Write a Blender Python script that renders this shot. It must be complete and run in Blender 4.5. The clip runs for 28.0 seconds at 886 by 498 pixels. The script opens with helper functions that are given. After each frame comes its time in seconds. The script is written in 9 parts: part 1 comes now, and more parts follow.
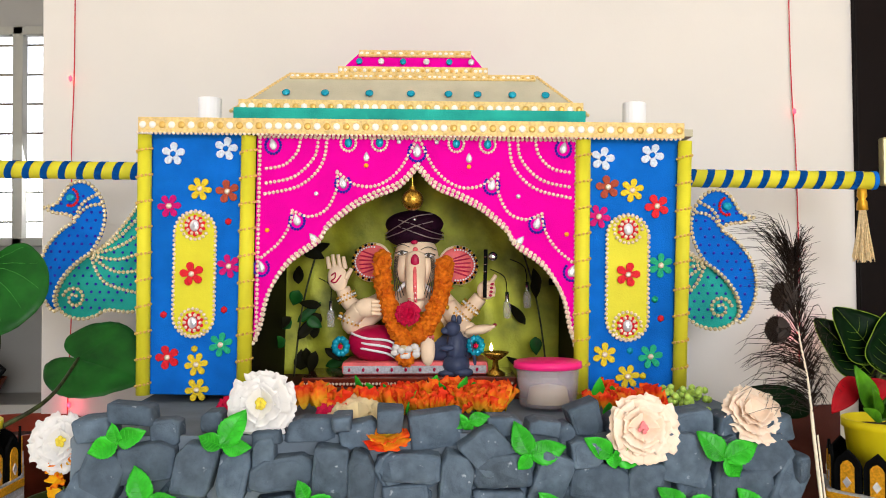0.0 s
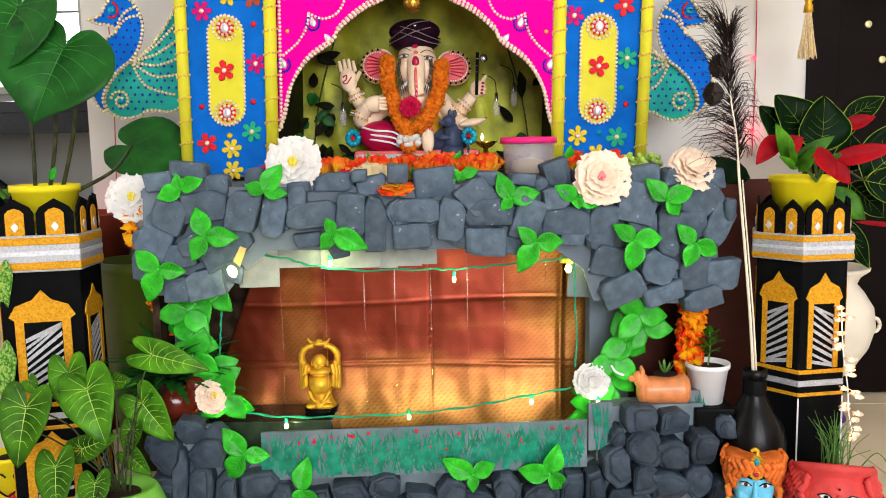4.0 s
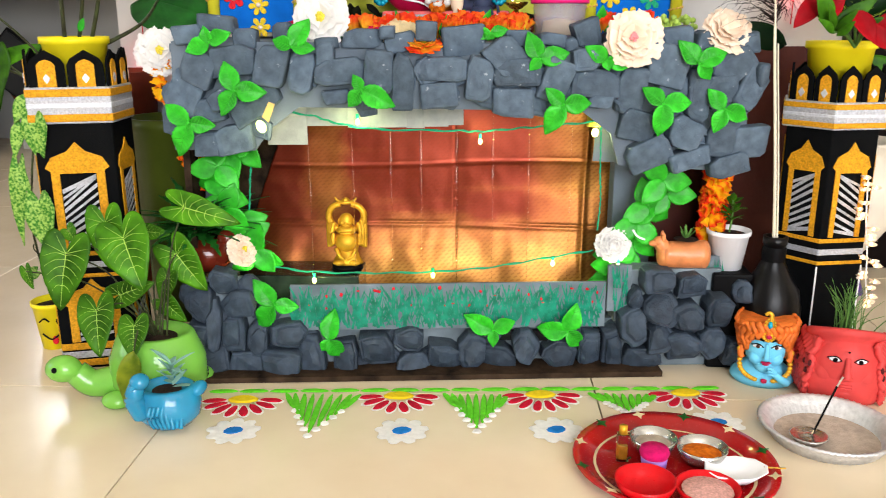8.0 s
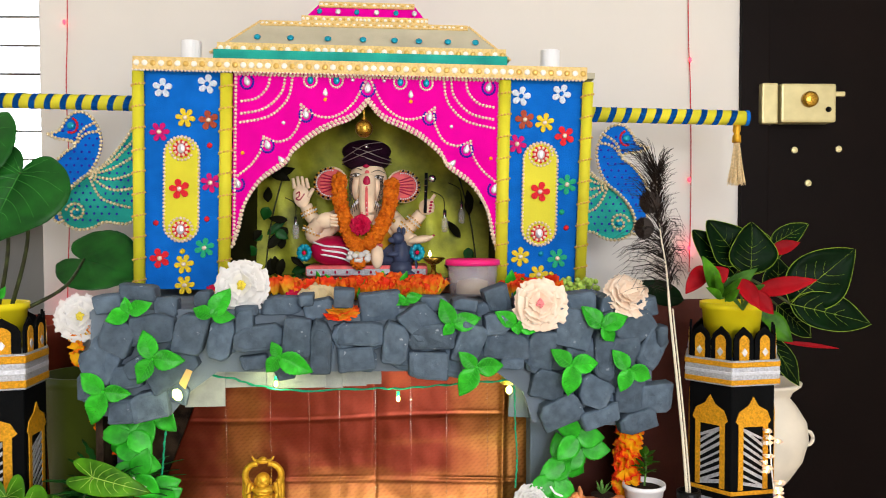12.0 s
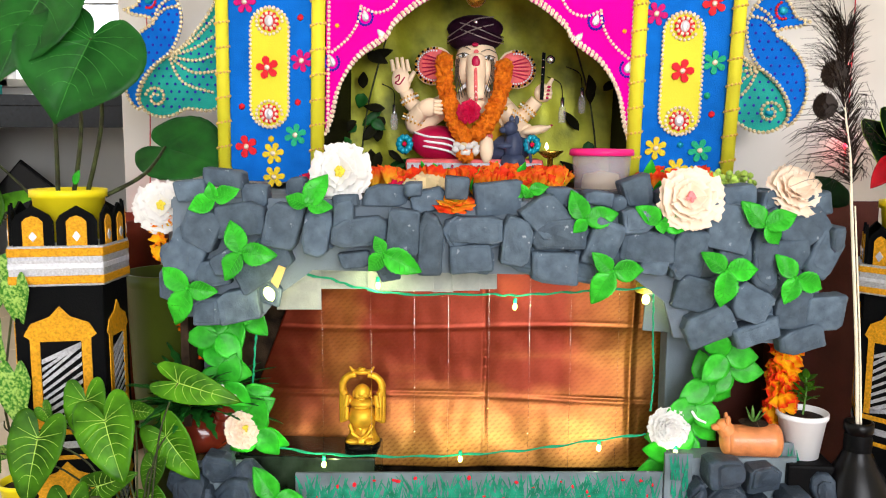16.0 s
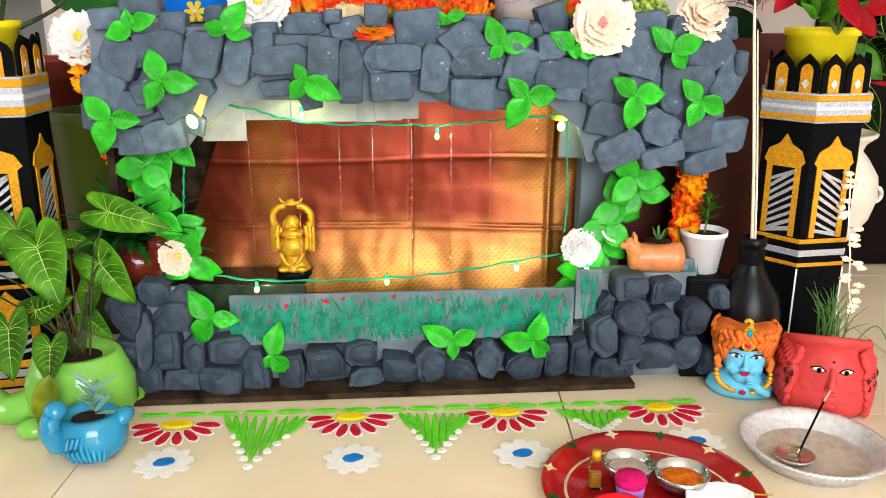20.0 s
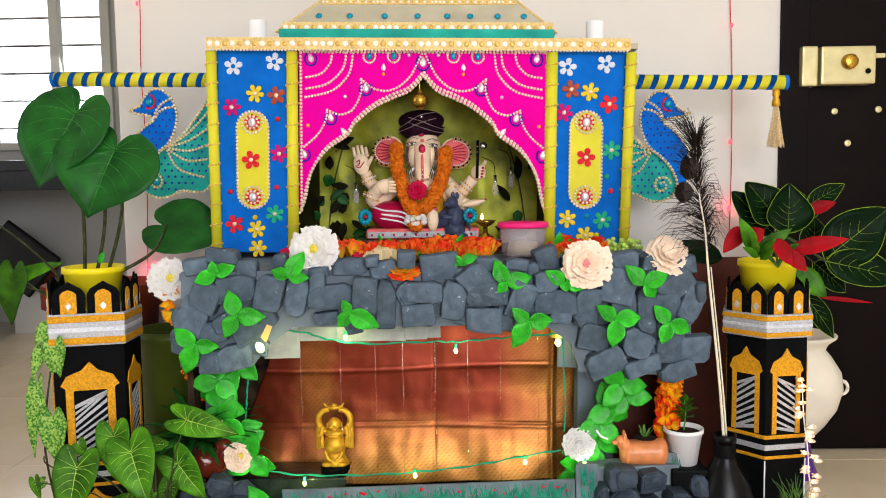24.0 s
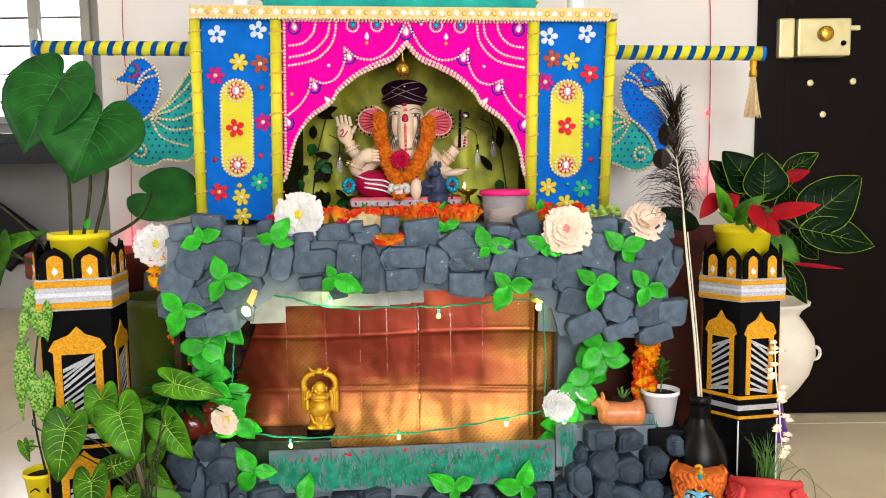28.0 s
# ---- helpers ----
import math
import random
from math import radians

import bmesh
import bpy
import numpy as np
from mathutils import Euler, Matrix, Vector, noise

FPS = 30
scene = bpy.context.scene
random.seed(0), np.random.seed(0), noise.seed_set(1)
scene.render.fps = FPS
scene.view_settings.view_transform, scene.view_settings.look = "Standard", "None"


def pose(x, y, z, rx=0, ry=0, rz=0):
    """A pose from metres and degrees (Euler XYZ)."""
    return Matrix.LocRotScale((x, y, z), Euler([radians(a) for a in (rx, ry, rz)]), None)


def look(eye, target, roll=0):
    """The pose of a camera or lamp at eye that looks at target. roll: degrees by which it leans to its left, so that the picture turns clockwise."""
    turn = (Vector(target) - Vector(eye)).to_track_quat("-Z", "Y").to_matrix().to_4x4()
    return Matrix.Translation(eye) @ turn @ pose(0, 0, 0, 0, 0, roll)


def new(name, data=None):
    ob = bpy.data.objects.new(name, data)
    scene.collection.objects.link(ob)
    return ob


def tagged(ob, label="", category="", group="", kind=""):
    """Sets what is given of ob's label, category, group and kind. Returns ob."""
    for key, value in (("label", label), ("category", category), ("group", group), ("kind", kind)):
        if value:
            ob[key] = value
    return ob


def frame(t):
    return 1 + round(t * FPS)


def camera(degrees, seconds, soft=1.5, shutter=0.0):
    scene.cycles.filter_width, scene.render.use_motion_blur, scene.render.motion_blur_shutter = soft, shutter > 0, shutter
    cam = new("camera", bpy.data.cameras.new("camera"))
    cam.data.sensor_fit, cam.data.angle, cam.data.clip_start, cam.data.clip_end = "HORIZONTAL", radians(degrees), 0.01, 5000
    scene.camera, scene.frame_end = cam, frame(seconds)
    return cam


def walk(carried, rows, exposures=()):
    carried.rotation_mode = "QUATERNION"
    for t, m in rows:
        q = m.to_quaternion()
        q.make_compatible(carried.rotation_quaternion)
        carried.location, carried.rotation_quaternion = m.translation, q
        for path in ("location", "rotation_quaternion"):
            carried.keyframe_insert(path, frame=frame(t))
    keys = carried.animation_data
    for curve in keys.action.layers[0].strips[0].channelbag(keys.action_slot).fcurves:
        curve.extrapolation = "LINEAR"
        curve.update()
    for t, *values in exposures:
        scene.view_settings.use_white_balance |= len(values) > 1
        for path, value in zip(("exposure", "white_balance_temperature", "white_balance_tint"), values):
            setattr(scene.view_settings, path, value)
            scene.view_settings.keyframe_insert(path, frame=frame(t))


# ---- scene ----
cam = camera(56.2, 28.0, 0.95, 0.2)
PATH = [
    (0, (0.087, 0.0, 0.797), (0.056, 1.999, 0.849), -0.4),
    (0.5, (0.118, -0.058, 0.757), (0.082, 1.939, 0.846), -0.6),
    (1, (0.12, -0.128, 0.745), (0.108, 1.871, 0.796), -0.8),
    (1.5, (0.116, -0.181, 0.731), (0.087, 1.819, 0.739), -1.0),
    (2, (0.112, -0.199, 0.717), (0.063, 1.8, 0.691), -1.9),
    (2.5, (0.087, -0.253, 0.695), (0.034, 1.745, 0.638), -1.8),
    (3, (0.089, -0.267, 0.676), (0.036, 1.728, 0.547), -1.3),
    (3.5, (0.093, -0.261, 0.658), (0.058, 1.729, 0.46), -1.1),
    (5.5, (0.098, -0.287, 0.63), (0.013, 1.669, 0.224), -0.3),
    (6, (0.085, -0.296, 0.629), (-0.041, 1.646, 0.165), -0.1),
    (6.5, (0.079, -0.296, 0.623), (-0.099, 1.636, 0.135), -0.3),
    (7, (0.079, -0.296, 0.625), (-0.134, 1.628, 0.121), -0.3),
    (7.5, (0.081, -0.296, 0.623), (-0.114, 1.627, 0.109), -0.2),
    (8, (0.094, -0.286, 0.617), (-0.002, 1.638, 0.079), -0.1),
    (8.5, (0.11, -0.278, 0.615), (0.131, 1.644, 0.06), 0.2),
    (9, (0.121, -0.278, 0.623), (0.258, 1.638, 0.066), 0.8),
    (9.5, (0.129, -0.282, 0.636), (0.336, 1.644, 0.138), 0.7),
    (10, (0.139, -0.284, 0.653), (0.375, 1.666, 0.275), 0.4),
    (10.5, (0.145, -0.286, 0.668), (0.37, 1.68, 0.38), -0.1),
    (11, (0.147, -0.297, 0.691), (0.327, 1.683, 0.473), -0.4),
    (11.5, (0.137, -0.299, 0.713), (0.265, 1.692, 0.586), -0.1),
    (12, (0.126, -0.306, 0.727), (0.184, 1.693, 0.661), -0.1),
    (12.5, (0.11, -0.309, 0.745), (0.066, 1.69, 0.687), -0.4),
    (13, (0.089, -0.309, 0.748), (-0.072, 1.683, 0.664), -0.3),
    (13.5, (0.072, -0.305, 0.74), (-0.155, 1.679, 0.626), -0.2),
    (15.5, (0.067, -0.175, 0.7), (-0.122, 1.804, 0.475), 0.1),
    (16, (0.054, -0.102, 0.661), (-0.072, 1.878, 0.408), 0.3),
    (16.5, (0.044, 0.052, 0.591), (-0.06, 2.017, 0.233), 0.3),
    (17, (0.047, 0.21, 0.546), (0.024, 2.148, 0.052), 2.4),
    (17.5, (0.046, 0.271, 0.538), (0.074, 2.207, 0.039), 2.2),
    (18, (0.049, 0.27, 0.537), (0.084, 2.211, 0.055), 0.7),
    (18.5, (0.051, 0.231, 0.543), (0.06, 2.17, 0.054), -0.3),
    (19, (0.07, 0.117, 0.54), (0.063, 2.047, 0.018), -0.2),
    (19.5, (0.093, -0.035, 0.577), (0.094, 1.886, 0.018), 0.4),
    (20, (0.098, -0.162, 0.61), (0.097, 1.756, 0.046), 0.1),
    (20.5, (0.093, -0.246, 0.614), (0.086, 1.678, 0.069), -0.6),
    (21, (0.082, -0.284, 0.617), (0.083, 1.648, 0.101), -0.7),
    (21.5, (0.096, -0.298, 0.624), (0.098, 1.644, 0.145), -1.2),
    (22, (0.101, -0.339, 0.651), (0.1, 1.631, 0.307), -1.5),
    (22.5, (0.109, -0.368, 0.683), (0.112, 1.625, 0.507), -1.8),
    (24.5, (0.101, -0.456, 0.753), (0.046, 1.536, 0.583), -0.7),
    (25, (0.11, -0.473, 0.734), (0.069, 1.509, 0.47), -1.2),
    (25.5, (0.113, -0.472, 0.696), (0.105, 1.487, 0.291), -1.4),
    (26, (0.111, -0.461, 0.69), (0.146, 1.461, 0.137), 0.1),
    (26.5, (0.105, -0.464, 0.688), (0.223, 1.488, 0.268), 1.6),
    (27, (0.105, -0.457, 0.715), (0.256, 1.523, 0.473), 0.8),
    (27.5, (0.1, -0.465, 0.723), (0.176, 1.522, 0.505), -0.6),
    (28, (0.101, -0.463, 0.725), (0.097, 1.525, 0.504), -0.8),
]
walk(cam, [(t, look(eye, target, roll)) for t, eye, target, roll in PATH],
     [(t, stops, 6550, 14) for t, stops in ((0, 0.12), (1, -0.03), (2, -0.05), (3, 0.05), (6, 0.45), (9.5, 0.42), (11, 0.32), (12.5, -0.03), (13.5, -0.03), (15.5, 0.3), (16, 0.42), (17, 0.7), (18, 0.78), (19, 0.68), (20.5, 0.4), (22, 0.38), (22.5, 0.3), (24.5, 0.02), (26, 0.25), (27, 0.2), (28, 0.2))])

# ---- world and light ----
world = bpy.data.worlds.new("sky")
world.use_nodes = True
scene.world = world
wn = world.node_tree.nodes
sky = wn.new("ShaderNodeTexSky")
sky.sky_type, sky.sun_disc, sky.sun_elevation, sky.sun_rotation = "NISHITA", False, radians(38), radians(-75)
world.node_tree.links.new(sky.outputs[0], wn["Background"].inputs[0])
wn["Background"].inputs[1].default_value = 0.12

sun = new("sun", bpy.data.lights.new("sun", "SUN"))
sun.data.energy, sun.data.angle, sun.data.color = 3.5, radians(0.6), (1.0, 0.95, 0.86)
sun.matrix_world = look((-6.0, 2.2, 4.6), (-0.95, 1.0, 0.0))


def daylight(name, centre, target, sx, sy, watts, color=(0.95, 0.98, 1.0)):
    la = bpy.data.lights.new(name, "AREA")
    la.shape, la.size, la.size_y, la.energy, la.color = "RECTANGLE", sx, sy, watts, color
    ob = new(name, la)
    ob.matrix_world = look(centre, target)
    return ob


daylight("balcony_daylight", (1.05, -3.35, 1.4), (0.2, 1.5, 0.5), 2.6, 2.0, 164)
daylight("side_window_daylight", (-3.85, 0.4, 1.5), (-0.8, 3.0, 0.6), 1.9, 1.5, 14)
daylight("kitchen_window_daylight", (-2.09, 3.96, 1.45), (-1.9, 1.0, 0.2), 0.6, 0.9, 10)

# ---- materials ----


def lin(h):
    c = [int(h[i:i + 2], 16) / 255 for i in (0, 2, 4)]
    return tuple(v / 12.92 if v <= 0.04045 else ((v + 0.055) / 1.055) ** 2.4 for v in c)


def mat(name, h, rough=0.6, metal=0.0, var=0.12, scale=25.0, bump=0.15, fine=350.0, piece=0.0, coat=0.0, trans=0.0, alt=None, spec=0.22, thin=0.0, lump=0.0, fleck=None):
    m = bpy.data.materials.new(name)
    m.use_nodes = True
    nt = m.node_tree
    n, l = nt.nodes, nt.links
    b = n["Principled BSDF"]
    c = lin(h)
    tc = n.new("ShaderNodeTexCoord")
    n1 = n.new("ShaderNodeTexNoise")
    n1.inputs["Scale"].default_value, n1.inputs["Detail"].default_value = scale, 5
    n2 = n.new("ShaderNodeTexNoise")
    n2.inputs["Scale"].default_value, n2.inputs["Detail"].default_value = fine, 2
    l.new(tc.outputs["Object"], n1.inputs["Vector"])
    l.new(tc.outputs["Object"], n2.inputs["Vector"])
    ramp = n.new("ShaderNodeValToRGB")
    ramp.color_ramp.elements[0].position, ramp.color_ramp.elements[1].position = 0.3, 0.72
    ramp.color_ramp.elements[0].color = (*[v * (1 - var) for v in c], 1)
    ramp.color_ramp.elements[1].color = (*(lin(alt) if alt else [min(1, v * (1 + var)) for v in c]), 1)
    l.new(n1.outputs["Fac"], ramp.inputs["Fac"])
    out = ramp.outputs["Color"]
    if piece:
        oi = n.new("ShaderNodeObjectInfo")
        mr = n.new("ShaderNodeMapRange")
        mr.inputs["To Min"].default_value, mr.inputs["To Max"].default_value = 1 - piece, 1 + piece
        l.new(oi.outputs["Random"], mr.inputs["Value"])
        hsv = n.new("ShaderNodeHueSaturation")
        l.new(out, hsv.inputs["Color"])
        l.new(mr.outputs["Result"], hsv.inputs["Value"])
        out = hsv.outputs["Color"]
    if fleck:
        n3 = n.new("ShaderNodeTexNoise")
        n3.inputs["Scale"].default_value, n3.inputs["Detail"].default_value = 70, 6
        l.new(tc.outputs["Object"], n3.inputs["Vector"])
        fr = n.new("ShaderNodeMapRange")
        fr.inputs["From Min"].default_value, fr.inputs["From Max"].default_value = 0.69, 0.74
        l.new(n3.outputs["Fac"], fr.inputs["Value"])
        fm = n.new("ShaderNodeMix")
        fm.data_type = "RGBA"
        fm.inputs["B"].default_value = (*lin(fleck), 1)
        l.new(fr.outputs["Result"], fm.inputs["Factor"])
        l.new(out, fm.inputs["A"])
        out = fm.outputs["Result"]
    l.new(out, b.inputs["Base Color"])
    rr = n.new("ShaderNodeMapRange")
    rr.inputs["To Min"].default_value, rr.inputs["To Max"].default_value = max(0.02, rough - 0.08), min(1, rough + 0.08)
    l.new(n2.outputs["Fac"], rr.inputs["Value"])
    l.new(rr.outputs["Result"], b.inputs["Roughness"])
    b.inputs["Metallic"].default_value = metal
    b.inputs["Specular IOR Level"].default_value = spec
    b.inputs["Coat Weight"].default_value = coat
    b.inputs["Transmission Weight"].default_value = trans
    if bump:
        bp = n.new("ShaderNodeBump")
        bp.inputs["Strength"].default_value, bp.inputs["Distance"].default_value = bump, 0.002
        l.new(n2.outputs["Fac"], bp.inputs["Height"])
        l.new(bp.outputs["Normal"], b.inputs["Normal"])
        if lump:
            b2 = n.new("ShaderNodeBump")
            b2.inputs["Strength"].default_value, b2.inputs["Distance"].default_value = lump, 0.006
            l.new(n1.outputs["Fac"], b2.inputs["Height"])
            l.new(b2.outputs["Normal"], bp.inputs["Normal"])
    if thin:
        tl = n.new("ShaderNodeBsdfTranslucent")
        l.new(out, tl.inputs["Color"])
        mx = n.new("ShaderNodeMixShader")
        mx.inputs[0].default_value = thin
        l.new(b.outputs[0], mx.inputs[1])
        l.new(tl.outputs[0], mx.inputs[2])
        l.new(mx.outputs[0], n["Material Output"].inputs["Surface"])
    return m


def petal_fade(name, stops, length, rough=0.6):
    """Silk petal whose colour runs from its foot to its tip."""
    m = mat(name, "ffffff", rough, var=0.0, scale=60, bump=0.2)
    n, l = m.node_tree.nodes, m.node_tree.links
    b = n["Principled BSDF"]
    tc = n.new("ShaderNodeTexCoord")
    sp = n.new("ShaderNodeSeparateXYZ")
    l.new(tc.outputs["Object"], sp.inputs[0])
    nz = n.new("ShaderNodeTexNoise")
    nz.inputs["Scale"].default_value = 130
    l.new(tc.outputs["Object"], nz.inputs["Vector"])
    oi = n.new("ShaderNodeObjectInfo")
    total = None
    for source, low, high in ((sp.outputs[0], 0.0, 1.0), (nz.outputs["Fac"], -0.3, 0.3), (oi.outputs["Random"], -0.22, 0.22)):
        mr = n.new("ShaderNodeMapRange")
        mr.inputs["From Max"].default_value = length if low == 0.0 else 1.0
        mr.inputs["To Min"].default_value, mr.inputs["To Max"].default_value = low, high
        l.new(source, mr.inputs["Value"])
        if total is None:
            total = mr.outputs[0]
        else:
            ad = n.new("ShaderNodeMath")
            l.new(total, ad.inputs[0])
            l.new(mr.outputs[0], ad.inputs[1])
            total = ad.outputs[0]
    ramp = n.new("ShaderNodeValToRGB")
    e = ramp.color_ramp.elements
    while len(e) < len(stops):
        e.new(0.5)
    for k, (at, h) in enumerate(stops):
        e[k].position, e[k].color = at, (*lin(h), 1)
    l.new(total, ramp.inputs["Fac"])
    l.new(ramp.outputs["Color"], b.inputs["Base Color"])
    tl = n.new("ShaderNodeBsdfTranslucent")
    l.new(ramp.outputs["Color"], tl.inputs["Color"])
    mx = n.new("ShaderNodeMixShader")
    mx.inputs[0].default_value = 0.35
    l.new(b.outputs[0], mx.inputs[1])
    l.new(tl.outputs[0], mx.inputs[2])
    l.new(mx.outputs[0], n["Material Output"].inputs["Surface"])
    return m


def glow(name, h, strength):
    m = bpy.data.materials.new(name)
    m.use_nodes = True
    b = m.node_tree.nodes["Principled BSDF"]
    b.inputs["Base Color"].default_value = (*lin(h), 1)
    b.inputs["Emission Color"].default_value = (*lin(h), 1)
    b.inputs["Emission Strength"].default_value = strength
    return m


def glass(name, h="ffffff", rough=0.03, ior=1.45):
    m = bpy.data.materials.new(name)
    m.use_nodes = True
    b = m.node_tree.nodes["Principled BSDF"]
    b.inputs["Base Color"].default_value = (*lin(h), 1)
    b.inputs["Roughness"].default_value = rough
    b.inputs["Transmission Weight"].default_value = 1.0
    b.inputs["IOR"].default_value = ior
    return m


WALL = mat("wall_paint", "d8d3cc", 0.75, var=0.03, scale=3, bump=0.06, fine=220)
WALL2 = mat("kitchen_wall_paint", "b3b1ac", 0.7, var=0.05, scale=3, bump=0.06)
CEIL = mat("ceiling_paint", "ecebe6", 0.85, var=0.02, scale=3)
TILE = mat("vitrified_tile", "e3d0b0", 0.2, var=0.05, scale=5, bump=0.015, fine=90, piece=0.03, alt="ead9bc", spec=0.5)
GROUT = mat("tile_grout", "a28f75", 0.9)
DOORM = mat("dark_door_laminate", "110a08", 0.45, var=0.15, scale=9, bump=0.12, fine=160, spec=0.05)
GRANITE = mat("dark_granite", "15181d", 0.2, var=0.4, scale=60, bump=0.02)
NAVY = mat("navy_cabinet", "10202c", 0.4, var=0.15, scale=4, bump=0.03)
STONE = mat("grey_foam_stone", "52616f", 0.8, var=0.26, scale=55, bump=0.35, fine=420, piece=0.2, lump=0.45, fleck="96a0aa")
# darker copy for the lower courses, with the plants' shade in its colour
STONE_SHADED = mat("shaded_grey_foam_stone", "38434f", 0.6, var=0.3, scale=50, bump=0.4, fine=420, piece=0.2, lump=0.5)
BOARD = mat("grey_painted_board", "67737e", 0.85, var=0.15, scale=14, bump=0.25)
CARD = mat("stained_grey_card", "8f9694", 0.55, var=0.35, scale=16, bump=0.25, alt="b4b6ae")
TANCARD = mat("tan_card", "d8b070", 0.7, var=0.1)
LOWBOARD = mat("wet_grey_board", "69757c", 0.6, var=0.3, scale=20, bump=0.25)
DARKBOARD = mat("dark_corrugated_board", "241b16", 0.85, var=0.4, scale=30, bump=0.4, alt="4a3a2c", spec=0.06)
BLACK = mat("black_card", "090a0b", 0.75, var=0.25, scale=18, bump=0.25, spec=0.06)
GLITTER = mat("gold_glitter_foam", "d99a1c", 0.5, metal=0.25, var=0.3, scale=300, bump=0.6, fine=900)
SILVER = mat("silver_glitter_foam", "b9bbc2", 0.4, metal=0.45, var=0.25, scale=300, bump=0.6, fine=900)
PALESILVER = mat("pale_silver_foam", "cdd0d8", 0.4, metal=0.2, var=0.15, scale=200, bump=0.4, fine=700)
LEAFG = mat("green_plastic_leaf", "12a81a", 0.4, var=0.3, scale=40, bump=0.25, fine=260, piece=0.2, alt="3ad832", thin=0.25, spec=0.4)
BLUE = mat("blue_felt", "0a66c4", 0.85, var=0.14, scale=20, bump=0.4, fine=500, spec=0.05)
PINK = mat("magenta_felt", "e0069a", 0.85, var=0.08, scale=16, bump=0.35, fine=500, spec=0.04)
YELLOW = mat("yellow_paper", "d8d030", 0.6, var=0.08, scale=16, bump=0.2)
TEAL = mat("teal_felt", "12968c", 0.8, var=0.15, scale=18, bump=0.35, alt="1fae9e")
GOLD = mat("gold_lace_trim", "e4c584", 0.45, metal=0.15, var=0.2, scale=220, bump=0.7, fine=700)
BEAD = mat("pearl_gold_bead", "f0cda6", 0.3, metal=0.1, var=0.3, scale=260, bump=0.1, coat=0.5, alt="fff4e6")
GOLDBEAD = mat("faceted_gold_bead", "e8c878", 0.28, metal=0.25, var=0.3, scale=300, bump=0.3, coat=0.5, alt="fff0cc", spec=0.5)
MIRROR = mat("mirror_sequin", "f4efe4", 0.3, var=0.06, scale=90, bump=0.1, spec=0.5)
SEQUIN = mat("gold_sequin", "d9b05a", 0.3, metal=0.3, var=0.1, scale=90, bump=0.1, spec=0.5)
GREYCARD = mat("grey_beige_card", "b9b29b", 0.8, var=0.1, scale=18, bump=0.3)
OLIVE = mat("olive_satin", "6c7212", 0.4, metal=0.2, var=0.5, scale=11, bump=0.3, fine=200, alt="c4c636")
WHITEP = mat("white_plastic", "eeeef0", 0.4, var=0.04, scale=10, bump=0.05)
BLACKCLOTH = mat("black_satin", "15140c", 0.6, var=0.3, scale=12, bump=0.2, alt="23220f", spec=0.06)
BROWNCLOTH = mat("maroon_cloth", "4a1d14", 0.6, var=0.2, scale=20, bump=0.3)
FELTS = {
    "white": mat("white_glitter_felt", "cfdae8", 0.5, var=0.2, scale=300, bump=0.5, fine=900),
    "yellow": mat("yellow_glitter_felt", "e0c124", 0.5, var=0.3, scale=300, bump=0.5, fine=900),
    "brown": mat("copper_glitter_felt", "a5442c", 0.5, var=0.3, scale=300, bump=0.5, fine=900),
    "pink": mat("pink_glitter_felt", "c4066e", 0.65, var=0.2, scale=300, bump=0.5, fine=900),
    "red": mat("red_glitter_felt", "d81828", 0.5, var=0.25, scale=300, bump=0.5, fine=900),
    "green": mat("green_glitter_felt", "0fa878", 0.5, var=0.25, scale=300, bump=0.5, fine=900),
    "deepblue": mat("blue_bead", "2420a0", 0.3, var=0.2, scale=200, bump=0.2),
    "crystal": mat("crystal_drop", "e6e6f2", 0.08, metal=0.5, var=0.2, scale=120, bump=0.2),
    "aqua": mat("aqua_drop", "0a93ae", 0.15, metal=0.2, var=0.2, scale=120, bump=0.2),
    "orange": mat("orange_bead", "f0a020", 0.3, var=0.2, scale=120, bump=0.1),
}


# ---- building helpers ----


def thing(name, label, category, loc=(0, 0, 0), rz=0.0, group="", kind=""):
    ob = new(name)
    ob.empty_display_size = 0.02
    ob.matrix_world = pose(*loc, 0, 0, rz)
    return tagged(ob, label, category, group, kind)


def part(name, bm, material, parent=None, label="", smooth=False):
    me = bpy.data.meshes.new(name)
    bm.normal_update()
    bm.to_mesh(me)
    bm.free()
    for mm in material if isinstance(material, (list, tuple)) else (material,):
        me.materials.append(mm)
    if smooth:
        me.polygons.foreach_set("use_smooth", [True] * len(me.polygons))
    ob = new(name, me)
    if parent is not None:
        ob.parent = parent
    if label:
        tagged(ob, label)
    return ob


def again(ob, m, parent=None):
    o = ob.copy()
    scene.collection.objects.link(o)
    o.parent = parent if parent is not None else ob.parent
    o.matrix_basis = m
    return o


def box(c, s, bevel=0.0, rot=(0, 0, 0), bm=None):
    b2 = bmesh.new()
    bmesh.ops.create_cube(b2, size=1, matrix=Matrix.Diagonal((*s, 1)))
    if bevel:
        bmesh.ops.bevel(b2, geom=b2.edges[:], offset=bevel, segments=2, affect="EDGES", profile=0.6)
    bmesh.ops.transform(b2, matrix=pose(*c, *rot), verts=b2.verts)
    return merge(bm, b2)


def merge(bm, b2):
    if bm is None:
        return b2
    me = bpy.data.meshes.new("tmp")
    b2.to_mesh(me)
    b2.free()
    bm.from_mesh(me)
    bpy.data.meshes.remove(me)
    return bm


